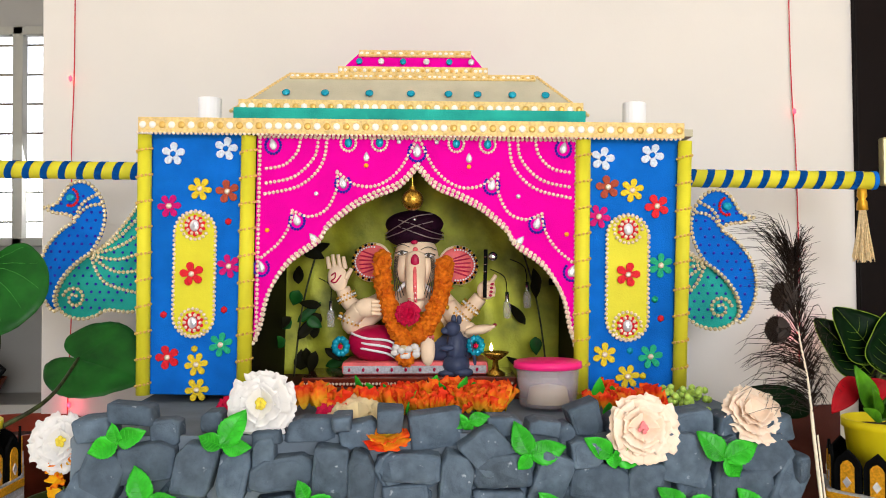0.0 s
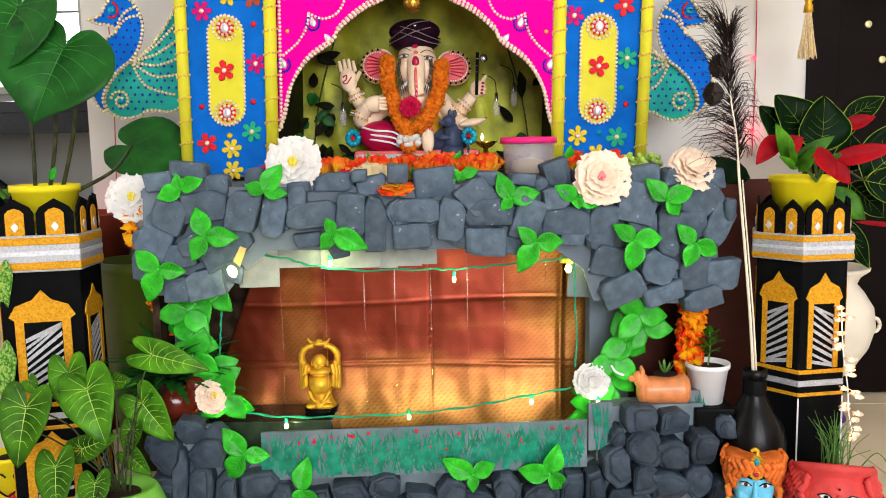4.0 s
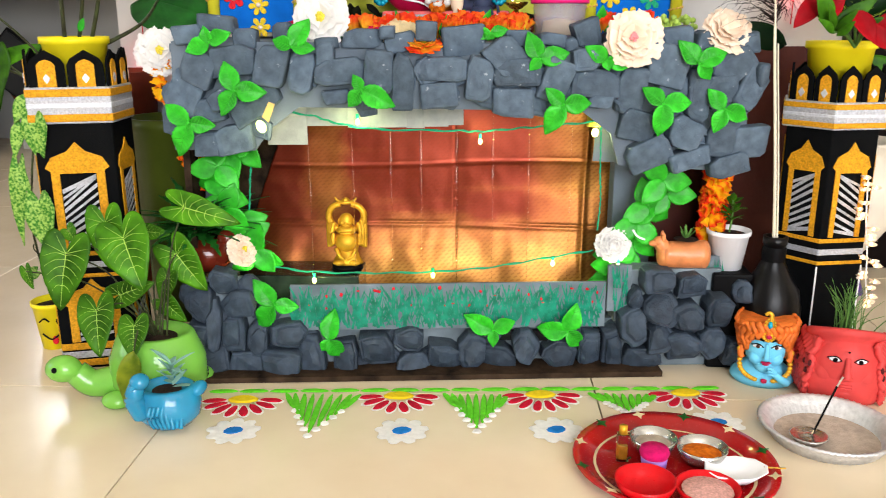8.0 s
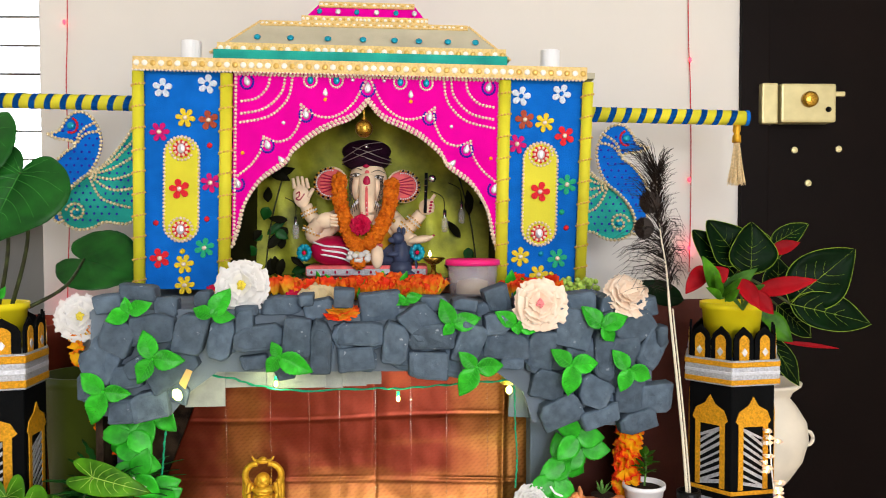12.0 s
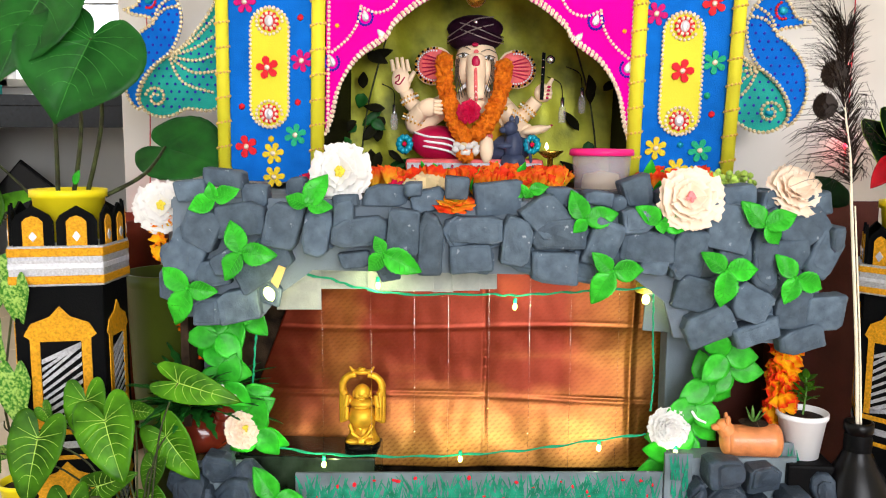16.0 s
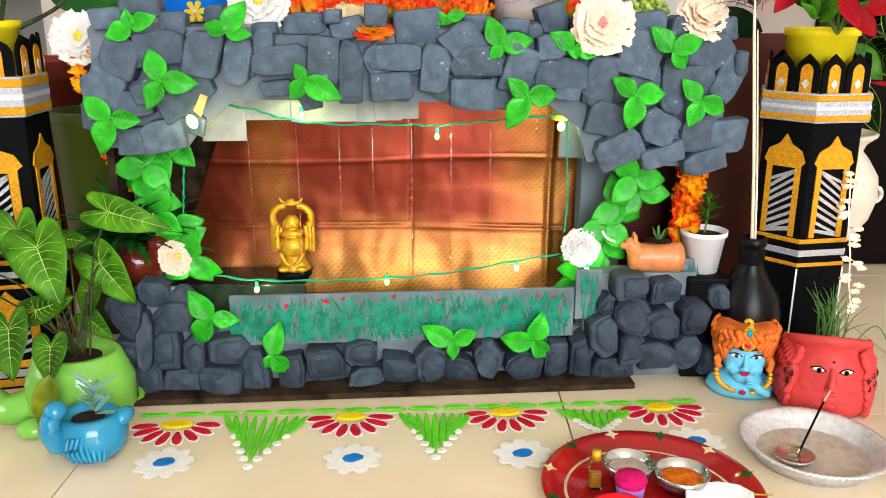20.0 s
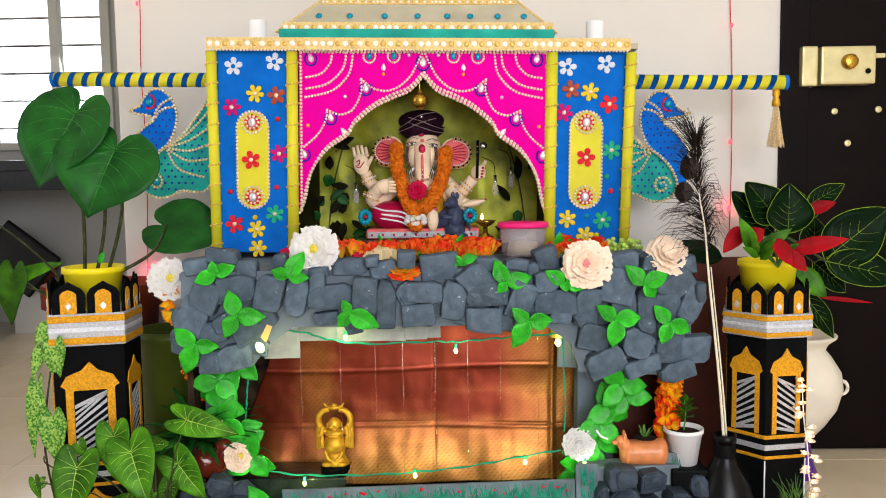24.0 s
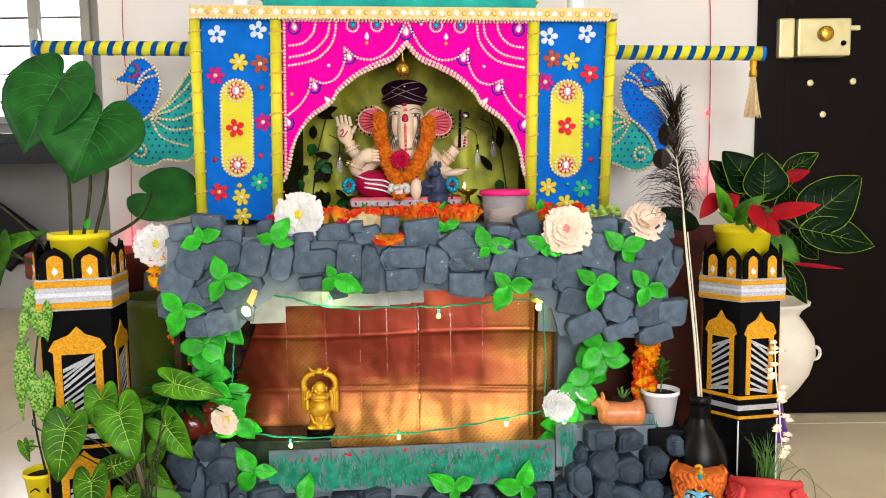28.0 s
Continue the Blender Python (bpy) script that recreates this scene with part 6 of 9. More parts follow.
for q, (line, bow) in enumerate(((top, 0.075), (bot, 0.045), (lft, 0), (rgt, 0.05))):
    line = [hung(p, bow) for p in line]
    for off in (0, 0.0022):
        part("cable", tube([p + Vector((0.001 * math.sin(9 * i + off * 900), off, 0.0014 * math.sin(5 * i + q + off * 500))) for i, p in enumerate(line)], 0.0013, 6), GREENCORD, lights)
for x, z, bow, watts in ((-0.125, 0.139, 0.075, 0.12), (0.087, 0.106, 0.075, 0.13), (-0.325, -0.105, 0, 0.16), (-0.213, -0.150, 0.045, 0.16), (0.004, -0.137, 0.045, 0.04), (0.219, -0.112, 0.045, 0.06), (0.335, -0.115, 0.02, 0.16)):
    p = hung((x, 0, z), bow)
    bulb = part("bulb", ball((p.x, p.y - 0.004, p.z), (0.0038, 0.0038, 0.0055), 2), BULB, lights, "lit warm green bulb")
    part("socket", lathe([(0.003, 0), (0.003, 0.008), (0, 0.008)], 8, None, pose(p.x, p.y - 0.004, p.z + 0.006)), GREENCORD, bulb)
    la = bpy.data.lights.new("bulb_light", "POINT")
    la.energy, la.color, la.shadow_soft_size = watts, (0.82, 1.0, 0.5), 0.008
    new("bulb_light", la).matrix_world = pose(p.x, 1.15 + p.y - 0.018, 0.3 + p.z)
part("bulb", ball((-0.265, -0.112, 0.148), (0.0075, 0.006, 0.0105), 2, None, (0, -25, 0)), BULB, lights, "lit warm bulb in the alcove corner")
for x, y, z in ((-0.250, 1.075, 0.430), (0.292, 1.18, 0.424)):
    la = bpy.data.lights.new("bulb_light", "POINT")
    la.energy, la.color, la.shadow_soft_size = 0.09, (1.0, 0.95, 0.5), 0.008
    new("bulb_light", la).matrix_world = pose(x, y, z)
streams = thing("water_curtain", "thin falling water threads in the alcove", "water", (0, 1.2, 0.1))
for k, x in enumerate((-0.225, -0.145, -0.075, -0.02, 0.045, 0.11, 0.175, 0.25)):
    part("water_thread", tube([(x, 0, 0.36), (x + 0.001, 0, 0.2), (x, 0, -0.01)], 0.0005, 5), WATER, streams)

# painted grass strip
strip = thing("painted_strip", "board painted with green grass and red flowers", "board", (0.035, 1.110, 0.127), 4.75)
part("board", box((0.0, 0, -0.005), (0.56, 0.006, 0.085), 0.001), LOWBOARD, strip)
rn = random.Random(12)
blades = bmesh.new()
for k in range(640):
    x, h, lean = rn.uniform(-0.275, 0.275), rn.uniform(0.018, 0.048), rn.uniform(-0.018, 0.018)
    z0 = rn.uniform(-0.047, -0.02) if k % 2 else max(rn.uniform(-0.046, 0.036 - h), rn.uniform(-0.046, 0.036 - h))
    w = rn.uniform(0.0010, 0.0030)
    prism([(x - w, z0), (x + w, z0), (x + lean + w * 0.3, z0 + h), (x + lean - w * 0.3, z0 + h)], 0.0006, 0, -0.0036 - 0.0006 * rn.random(), blades)
tagged(part("grass_paint", blades, GREENPAINT, strip), kind="stuff")
for k in range(26):
    part("red_dab", ball((rn.uniform(-0.25, 0.27), -0.0035, rn.uniform(-0.008, 0.032)), (rn.uniform(0.0018, 0.0045), 0.001, rn.uniform(0.0018, 0.0045)), 1), REDPAINT, strip)
for x0, x1, z0, z1 in ((0.322, 0.352, 0.12, 0.185), (0.49, 0.535, 0.14, 0.195)):
    p = thing("paint_patch", "green painted grass on the grey board", "paint", ((x0 + x1) / 2, (1.100 if x0 < 0.4 else 1.118) + 0.083 * x0, (z0 + z1) / 2), 4.75)
    part("board", box((0, 0.006, 0), (x1 - x0 + 0.012, 0.008, z1 - z0 + 0.02), 0.001), LOWBOARD, p)
    bm = bmesh.new()
    for k in range(30):
        x, z = rn.uniform(x0, x1) - (x0 + x1) / 2, rn.uniform(z0, z1) - (z0 + z1) / 2
        prism([(x - 0.002, z - 0.012), (x + 0.002, z - 0.012), (x + rn.uniform(-0.006, 0.006), z + 0.014)], 0.0006, 0, -0.0002 * k / 30, bm)
    tagged(part("grass_paint", bm, GREENPAINT, p), kind="stuff")

# ---- dark foliage against the palanquin backdrop ----
dark = thing("dark_foliage", "dark artificial leaves along the palanquin backdrop", "leaves", (0.015, 1.66, 0.589))
rn = random.Random(17)
for s in (-1, 1):
    for k in range(20 if s < 0 else 11):
        z = 0.01 + 0.26 * rn.random() ** 1.5
        x = s * rn.uniform(0.17 + 0.05 * (z > 0.15), 0.26)
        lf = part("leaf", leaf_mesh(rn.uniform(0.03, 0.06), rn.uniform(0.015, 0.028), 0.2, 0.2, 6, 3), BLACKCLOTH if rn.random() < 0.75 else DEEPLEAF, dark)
        lf.matrix_basis = pose(x, rn.uniform(-0.06, 0.0), z, 90 + rn.uniform(-25, 25), 0, 0) @ pose(0, 0, 0, 0, 0, rn.uniform(0, 360))
    part("stalk", tube(curve([(s * 0.25, -0.02, 0.0), (s * 0.23, -0.02, 0.15), (s * 0.19, -0.02, 0.29)], 6), 0.002, 6), STEM, dark)

# ---- idol group in the palanquin ----
plinth = thing("offering_board", "low board with jewelled edge under the idol", "board", (0.0, 1.58, 0.586))
part("board", box((0.0, 0, 0.010), (0.39, 0.15, 0.018), 0.003), BROWNGLAZE, plinth)
tagged(part("bead_edge", beads([[(-0.19, 0.007), (0.19, 0.007)]], 0.003, 0.0066, -0.0765), BEAD, plinth), kind="stuff")
part("cushion", box((0.01, 0.005, 0.032), (0.27, 0.12, 0.025), 0.008), CORAL, plinth, "orange cloth seat with silver lace")
part("lace", box((0.01, -0.056, 0.03), (0.262, 0.004, 0.014), 0.001), SILVER, plinth)
for k in range(10):
    part("jewel", ball((-0.11 + 0.026 * k, -0.059, 0.03), (0.003, 0.002, 0.004), 1), RUBY, plinth)

bm = bmesh.new()
IX, IY, IZ = 0.01, 1.585, 0.624
def gb(c, s, mi, rot=(0, 0, 0), sub=3):
    ball((c[0], c[1], c[2]), s, sub, bm, rot, mi)
def gt(points, r, mi, taper=1.0):
    n0 = len(bm.faces)
    tube(curve(points, 6), r, 10, bm, taper)
    bm.faces.ensure_lookup_table()
    for f in bm.faces[n0:]:
        f.material_index = mi
        f.smooth = True
gb((0, 0.008, 0.075), (0.060, 0.045, 0.078), 0)
gb((0, -0.012, 0.055), (0.056, 0.045, 0.05), 4)
gb((-0.07, -0.022, 0.036), (0.058, 0.042, 0.036), 3, (0, 6, 18))
gb((0.062, -0.016, 0.026), (0.056, 0.042, 0.030), 9, (0, -6, -18))
for k in range(3):
    gt([(-0.118, -0.045, 0.058 - 0.012 * k), (-0.09, -0.064, 0.050 - 0.010 * k), (-0.05, -0.066, 0.046 - 0.012 * k), (-0.03, -0.062, 0.034 - 0.012 * k)], 0.0022, 5)
gb((0.024, -0.06, 0.028), (0.014, 0.010, 0.030), 0)
for k in range(5):
    gb((0.014 + 0.005 * k, -0.066, 0.055 - 0.002 * abs(k - 2)), (0.003, 0.004, 0.005), 2, (0, 0, 0), 1)
# head
gb((0.002, -0.010, 0.194), (0.043, 0.040, 0.050), 0)
gb((-0.017, -0.030, 0.176), (0.019, 0.020, 0.028), 0)
gb((0.021, -0.030, 0.176), (0.019, 0.020, 0.028), 0)
gt([(0.002, -0.036, 0.198), (0.002, -0.058, 0.165), (0.003, -0.072, 0.135), (0.004, -0.074, 0.116), (-0.004, -0.070, 0.100)], 0.0215, 0, 0.62)
gb((0.002, -0.066, 0.191), (0.0078, 0.004, 0.0125), 3)
gb((0.002, -0.050, 0.212), (0.005, 0.003, 0.005), 2, (0, 0, 0), 2)
gb((0.0, -0.049, 0.226), (0.007, 0.003, 0.004), 3, (0, 0, 0), 2)
gt([(0.002, -0.0680, 0.178), (0.002, -0.0765, 0.166), (0.003, -0.0895, 0.138), (0.004, -0.0890, 0.116)], 0.0042, 2, 0.7)
for k in range(13):
    q = k / 12
    gb((0.002 + 0.002 * q, -0.0690 - 0.0275 * math.sin(1.5 * q), 0.180 - 0.062 * q), (0.0013, 0.0016, 0.0018), 5 if k % 2 else 3, (0, 0, 0), 1)
for k in range(4):
    for s in (-1, 1):
        gt([(0.003 + s * 0.008, -0.081 - 0.002 * k, 0.150 - 0.009 * k), (0.003 + s * 0.014, -0.075 - 0.002 * k, 0.149 - 0.009 * k)], 0.0008, 2)
for s, ez, ex in ((-1, 0.206, -0.023), (1, 0.201, 0.026)):
    gb((ex, -0.045, ez), (0.0098, 0.0036, 0.0028), 5, (0, s * 14, 0), 2)
    gb((ex, -0.0485, ez), (0.0034, 0.0018, 0.0033), 10, (0, 0, 0), 2)
    gt([(ex - 0.013, -0.045, ez), (ex, -0.0490, ez + 0.0042), (ex + 0.013, -0.044, ez + 0.001)], 0.0010, 10)
    gt([(ex - 0.013, -0.045, ez), (ex, -0.0490, ez - 0.0040), (ex + 0.013, -0.044, ez + 0.001)], 0.0006, 10)
    gt([(ex - s * 0.014, -0.050, ez + 0.011), (ex, -0.049, ez + 0.016), (ex + s * 0.015, -0.038, ez + 0.010)], 0.0008, 10)
    # ear
    cx, cz = (-0.083, 0.190) if s < 0 else (0.081, 0.183)
    gb((cx, 0.0, cz), (0.040, 0.010, 0.038), 0, (0, s * 22, s * 12))
    gb((cx, -0.007, cz), (0.036, 0.007, 0.033), 2, (0, s * 22, s * 12))
    for k in range(6):
        a = -1.0 + 0.4 * k
        gt([(cx - s * 0.014, -0.0135, cz + 0.004 * (k - 2.5)), (cx + s * 0.008, -0.0145, cz + 0.007 * (k - 2.5)), (cx + s * (0.012 + 0.012 * math.cos(a)), -0.0125, cz + 0.0085 * (k - 2.5))], 0.0019, 3, 0.6)
    for k in range(22):
        a = -1.75 + 3.5 * k / 21
        gb((cx + s * 0.036 * math.cos(a), -0.009, cz + 0.034 * math.sin(a)), 0.0030, 4 if k % 2 else 6, (0, 0, 0), 1)
        gb((cx + s * 0.031 * math.cos(a), -0.013, cz + 0.029 * math.sin(a)), 0.0022, 5, (0, 0, 0), 1)
    gt([(s * 0.016, -0.050, 0.150), (s * 0.024, -0.068, 0.142), (s * 0.028, -0.074, 0.136)], 0.0045, 5, 0.5)
# raised palm
gt([(-0.05, 0.005, 0.125), (-0.10, 0.0, 0.103), (-0.125, -0.008, 0.112), (-0.138, -0.014, 0.14)], 0.018, 0, 0.75)
gb((-0.147, -0.018, 0.160), (0.019, 0.009, 0.026), 0, (0, -8, 0))
for q in range(4):
    gt([(-0.162 + 0.010 * q, -0.018, 0.178), (-0.166 + 0.010 * q, -0.02, 0.207 - 0.004 * abs(q - 1.5))], 0.0048, 0, 0.7)
gt([(-0.132, -0.02, 0.158), (-0.120, -0.022, 0.178)], 0.0055, 0, 0.7)
gt([(-0.158, -0.0275, 0.165), (-0.150, -0.0285, 0.170), (-0.151, -0.0285, 0.160), (-0.158, -0.028, 0.155), (-0.150, -0.0285, 0.152), (-0.143, -0.0285, 0.160), (-0.139, -0.0275, 0.166)], 0.0013, 3)
# resting hand
gt([(-0.06, -0.005, 0.11), (-0.112, -0.02, 0.072), (-0.12, -0.035, 0.082), (-0.10, -0.05, 0.104)], 0.020, 0, 0.8)
gb((-0.088, -0.056, 0.106), (0.024, 0.012, 0.018), 0, (0, -10, 0))
for q in range(4):
    gt([(-0.078, -0.066, 0.096 + 0.007 * q), (-0.060, -0.068, 0.094 + 0.0075 * q)], 0.0042, 0, 0.7)
# axe hand
gt([(0.05, 0.005, 0.12), (0.085, 0.0, 0.088), (0.103, -0.008, 0.100), (0.122, -0.014, 0.122)], 0.018, 0, 0.75)
gb((0.134, -0.020, 0.136), (0.018, 0.011, 0.018), 0)
for q in range(4):
    gt([(0.132, -0.032, 0.125 + 0.007 * q), (0.149, -0.030, 0.127 + 0.0075 * q)], 0.0042, 0, 0.8)
    gb((0.141 + 0.001 * q, -0.0345, 0.126 + 0.007 * q), (0.004, 0.002, 0.0028), 3, (0, 0, 0), 1)
gt([(0.142, -0.022, 0.148), (0.152, -0.022, 0.164)], 0.005, 0, 0.7)
gt([(0.1300, -0.036, 0.122), (0.1315, -0.036, 0.165), (0.133, -0.034, 0.212)], 0.0036, 6, 1.0)
for k in range(5):
    gb((0.1305 + 0.0005 * k, -0.036, 0.142 + 0.014 * k), (0.0042, 0.0042, 0.0016), 7, (0, 0, 0), 1)
gb((0.146, -0.034, 0.199), (0.009, 0.006, 0.009), 7)
# offering hand
gt([(0.06, -0.005, 0.105), (0.088, -0.022, 0.068), (0.104, -0.036, 0.060)], 0.019, 0, 0.8)
gb((0.118, -0.046, 0.063), (0.028, 0.016, 0.009), 0, (0, -10, 0))
for q in range(4):
    gt([(0.130, -0.054 + 0.007 * q, 0.066), (0.148, -0.056 + 0.007 * q, 0.070)], 0.0042, 0, 0.7)
    gb((0.1485, -0.056 + 0.007 * q, 0.0725), (0.004, 0.003, 0.002), 3, (0, 0, 0), 1)
# bangles
for x, y, z, rx, ang in ((-0.131, -0.011, 0.124, 0.018, -25), (-0.122, -0.034, 0.083, 0.021, 20), (0.104, -0.010, 0.103, 0.018, 42), (0.086, -0.016, 0.088, 0.019, 42)):
    for q in range(3):
        for k in range(16):
            a = 2 * math.pi * k / 16
            p = Vector((rx * math.cos(a), rx * math.sin(a), 0.005 * (q - 1)))
            p.rotate(Euler((0, radians(ang), 0)))
            gb((x + p.x, y + p.y, z + p.z), 0.0021, 5 if q == 1 else 4, (0, 0, 0), 1)
# turban with cords
gb((-0.002, 0.0, 0.241), (0.054, 0.050, 0.025), 1)
gb((-0.002, 0.002, 0.262), (0.056, 0.047, 0.027), 1)
for q in range(4):
    gt([(-0.056, -0.012, 0.232 + 0.004 * q), (-0.03, -0.045, 0.236 + 0.007 * q), (0.0, -0.053, 0.246 + 0.009 * q), (0.035, -0.042, 0.258 + 0.007 * q)], 0.0010, 11 if q % 2 else 1)
    gt([(0.054, -0.012, 0.232 + 0.004 * q), (0.03, -0.045, 0.234 + 0.006 * q), (0.0, -0.053, 0.244 + 0.007 * q), (-0.03, -0.044, 0.256 + 0.006 * q)], 0.0010, 11 if q % 2 == 0 else 1)
gb((0.001, -0.050, 0.268), (0.005, 0.004, 0.005), 7)
for s in (-1, 1):
    for k in range(4):
        gt([(s * (0.030 + 0.002 * k), -0.044 + 0.001 * k, 0.200), (s * (0.031 + 0.002 * k), -0.064, 0.170), (s * (0.018 + 0.005 * k), -0.080, 0.128 - 0.004 * (k % 3))], 0.0008, 10)
for k in range(9):
    gb((-0.06 + 0.015 * k, -0.046 - 0.012 * math.sin(k * 0.4), 0.105 - 0.03 * math.sin(k * 0.392)), 0.005, 4, (0, 0, 0), 1)
tagged(part("idol", bm, [CREAM, TURBAN, CORAL, RUBY, GOLDP, WHITEP, BLACKP, SILVERM, FELTS["brown"], SLATE, mat("grey_brown_eye_paint", "4a4238", 0.5), mat("dull_silver_cord", "9a8a86", 0.4, metal=0.4)]), "painted clay elephant-headed idol seated on a board", "statue").matrix_world = pose(IX, IY, IZ)

gar = thing("marigold_garland", "thick orange marigold garland with a pink rose", "garland", (IX, IY - 0.055, IZ))
rn = random.Random(2)
for line in ([(-0.060, 0.012, 0.196), (-0.058, 0.0, 0.15), (-0.047, -0.012, 0.112), (-0.034, -0.018, 0.072), (-0.016, -0.020, 0.046)], [(0.056, 0.012, 0.186), (0.053, 0.0, 0.15), (0.043, -0.012, 0.112), (0.022, -0.018, 0.070), (-0.004, -0.020, 0.052)], [(-0.016, -0.022, 0.014), (-0.016, -0.022, 0.006), (-0.016, -0.022, 0.0)]):
    line = curve(line, 10)
    for p in along(line, 0.0145):
        bm = ball(p, (0.0158, 0.013, 0.0145), 3)
        for v in bm.verts:
            d = v.co - p
            v.co = p + d * (1.03 + 0.55 * noise.noise(v.co * 330))
        for f in bm.faces:
            f.smooth = False
        part("marigold", bm, MARIGOLD, gar)
for k in range(14):
    part("tuberose", ball((-0.016 + rn.uniform(-0.02, 0.02), -0.026 + rn.uniform(-0.006, 0.006), 0.028 + rn.uniform(-0.010, 0.012)), (0.009, 0.008, 0.007), 1), CREAMF if k % 4 == 0 else WHITEF, gar)
ruffle_flower("rose", "hot pink rose on the garland", (IX - 0.010, IY - 0.096, IZ + 0.096), 0.021, PINKF, None, 4, 85, 0, group="garland flowers")
leaf(gar, (0.022, -0.028, 0.108), (0.042, -0.026, 0.118), 0.016, DEEPLEAF, None, (0, -1, 0.2), 0.1, 0.2, 0)
for s, x in ((-1, -0.136), (1, 0.112)):
    ros = thing("rosette", "teal ribbon rosette with a pink stone", "rosette", (IX + x, IY - 0.06, IZ + 0.035), 0, "teal rosettes")
    for k in range(10):
        a = 2 * math.pi * k / 10
        part("petal", ball((0.011 * math.cos(a), 0, 0.013 * math.sin(a)), (0.0075, 0.004, 0.0075), 1), FELTS["aqua"], ros)
    part("stone", ball((0, -0.004, 0), (0.005, 0.003, 0.005), 1), PINKF, ros)

bm = bmesh.new()
for c, s, r in (((0, 0, 0.02), (0.026, 0.024, 0.022), 0), ((0, 0, 0.05), (0.019, 0.018, 0.036), 0), ((-0.006, -0.005, 0.086), (0.015, 0.016, 0.015), 0), ((-0.018, -0.008, 0.083), (0.010, 0.008, 0.007), 0), ((-0.004, 0.004, 0.103), (0.005, 0.003, 0.009), 0), ((0.006, 0.004, 0.102), (0.005, 0.003, 0.009), 0), ((-0.016, -0.014, 0.052), (0.016, 0.006, 0.006), 0), ((-0.016, -0.01, 0.006), (0.018, 0.009, 0.006), 0), ((0.012, -0.012, 0.008), (0.02, 0.014, 0.009), 0)):
    ball(c, s, 2, bm)
tube(curve([(0.02, 0.005, 0.012), (0.034, 0.0, 0.02), (0.03, -0.004, 0.05), (0.026, -0.004, 0.07)], 6), 0.004, 7, bm, 0.5)
tagged(part("mouse_figure", bm, SLATE, None, "", True), "slate blue painted mouse figure standing upright", "statue").matrix_world = pose(0.086, 1.528, 0.604)

lamp = thing("oil_lamp", "small brass oil lamp with a lit wick", "oil lamp", (0.158, 1.528, 0.6045))
part("foot", lathe([(0, 0), (0.018, 0), (0.018, 0.004), (0.006, 0.012), (0.005, 0.028), (0.0, 0.028)], 18), BRASS, lamp, "", True)
part("bowl", lathe([(0, 0.026), (0.012, 0.03), (0.026, 0.042), (0.024, 0.043), (0.011, 0.034), (0, 0.033)], 18), BRASS, lamp, "", True)
part("flame", lathe([(0, 0), (0.0035, 0.004), (0.003, 0.009), (0, 0.016)], 10, None, pose(-0.008, -0.008, 0.044)), FLAME, lamp, "", True)

tub = thing("food_tub", "clear plastic tub with a hot pink lid", "container", (0.232, 1.33, 0.580))
part("tub", lathe([(0, 0.002), (0.045, 0.002), (0.050, 0.063), (0.0485, 0.063), (0.0435, 0.004), (0, 0.004)], 26), CLEARP, tub, "frosted clear plastic tub", True)
part("lid", lathe([(0.0, 0.074), (0.05, 0.073), (0.054, 0.071), (0.0545, 0.062), (0.051, 0.061), (0.050, 0.0645), (0, 0.0645)], 26), PINKLID, tub, "hot pink plastic lid", True)
part("filling", lathe([(0, 0.006), (0.034, 0.006), (0.030, 0.03), (0, 0.036)], 14), CREAMF, tub, "", True)

bell = thing("hanging_bell", "gold ball hanging from the arch point", "ornament", (0.014, 1.41, 0.961))
part("cord", tube([(0, 0, 0), (0, 0, -0.026)], 0.0012, 6), BRASS, bell)
part("cap", lathe([(0, 0), (0.005, 0), (0.007, -0.008), (0, -0.008)], 12, None, pose(0, 0, -0.02)), BRASS, bell)
part("ball", ball((0, 0, -0.043), 0.0185, 3), BRASS, bell, "", True)
for x, z in ((-0.158, 0.70), (0.186, 0.715), (0.225, 0.735)):
    b = thing("mini_light", "small clear glass bulb hanging unlit", "bulb", (x, 1.62, z + 0.009), 0, "clear bulbs on the backdrop")
    part("glass", lathe([(0, -0.022), (0.007, -0.02), (0.008, 0.0), (0.006, 0.012), (0, 0.014)], 12), CLEARP, b, "", True)
    part("neck", lathe([(0.004, 0.012), (0.004, 0.03), (0, 0.03)], 10), SILVERM, b, "", True)
    part("wire", tube(curve([(0, 0, 0.03), (-0.004, 0.02, 0.06), (-0.03, 0.04, 0.075)], 6), 0.001, 5), BLACKP, b)
tas = thing("tassel", "straw coloured silk tassel on the pole end", "tassel", (0.842, 1.55, 0.964))
part("loop", tube([(0, 0, 0.012), (0.001, 0, -0.02)], 0.003, 7), GOLD, tas)
part("knob", lathe([(0, 0), (0.008, -0.004), (0.009, -0.016), (0.006, -0.022), (0.009, -0.028), (0.010, -0.042), (0, -0.043)], 14, None, pose(0, 0, -0.018)), GOLDP, tas, "", True)
bm = bmesh.new()
for k in range(170):
    a, q = rn.uniform(0, 6.28), rn.uniform(0.1, 1)
    tube([(0.006 * q * math.cos(a), 0.006 * q * math.sin(a), -0.06), (0.013 * q * math.cos(a), 0.01 * q * math.sin(a), -0.11), (0.022 * q * math.cos(a) + rn.uniform(-0.002, 0.002), 0.012 * q * math.sin(a), -0.152 + rn.uniform(-0.006, 0.006))], 0.0006, 4, bm)
tagged(part("fringe", bm, TASSEL, tas), kind="stuff")

# ---- powder pattern on the floor ----
rang = thing("rangoli", "coloured powder rangoli of half flowers on the tiles", "rangoli", (0.07, 0.98, 0.0015), 3.5)
RZ = pose(0.07, 0.98, 0.0015, 0, 0, 3.5).inverted()
rn = random.Random(31)


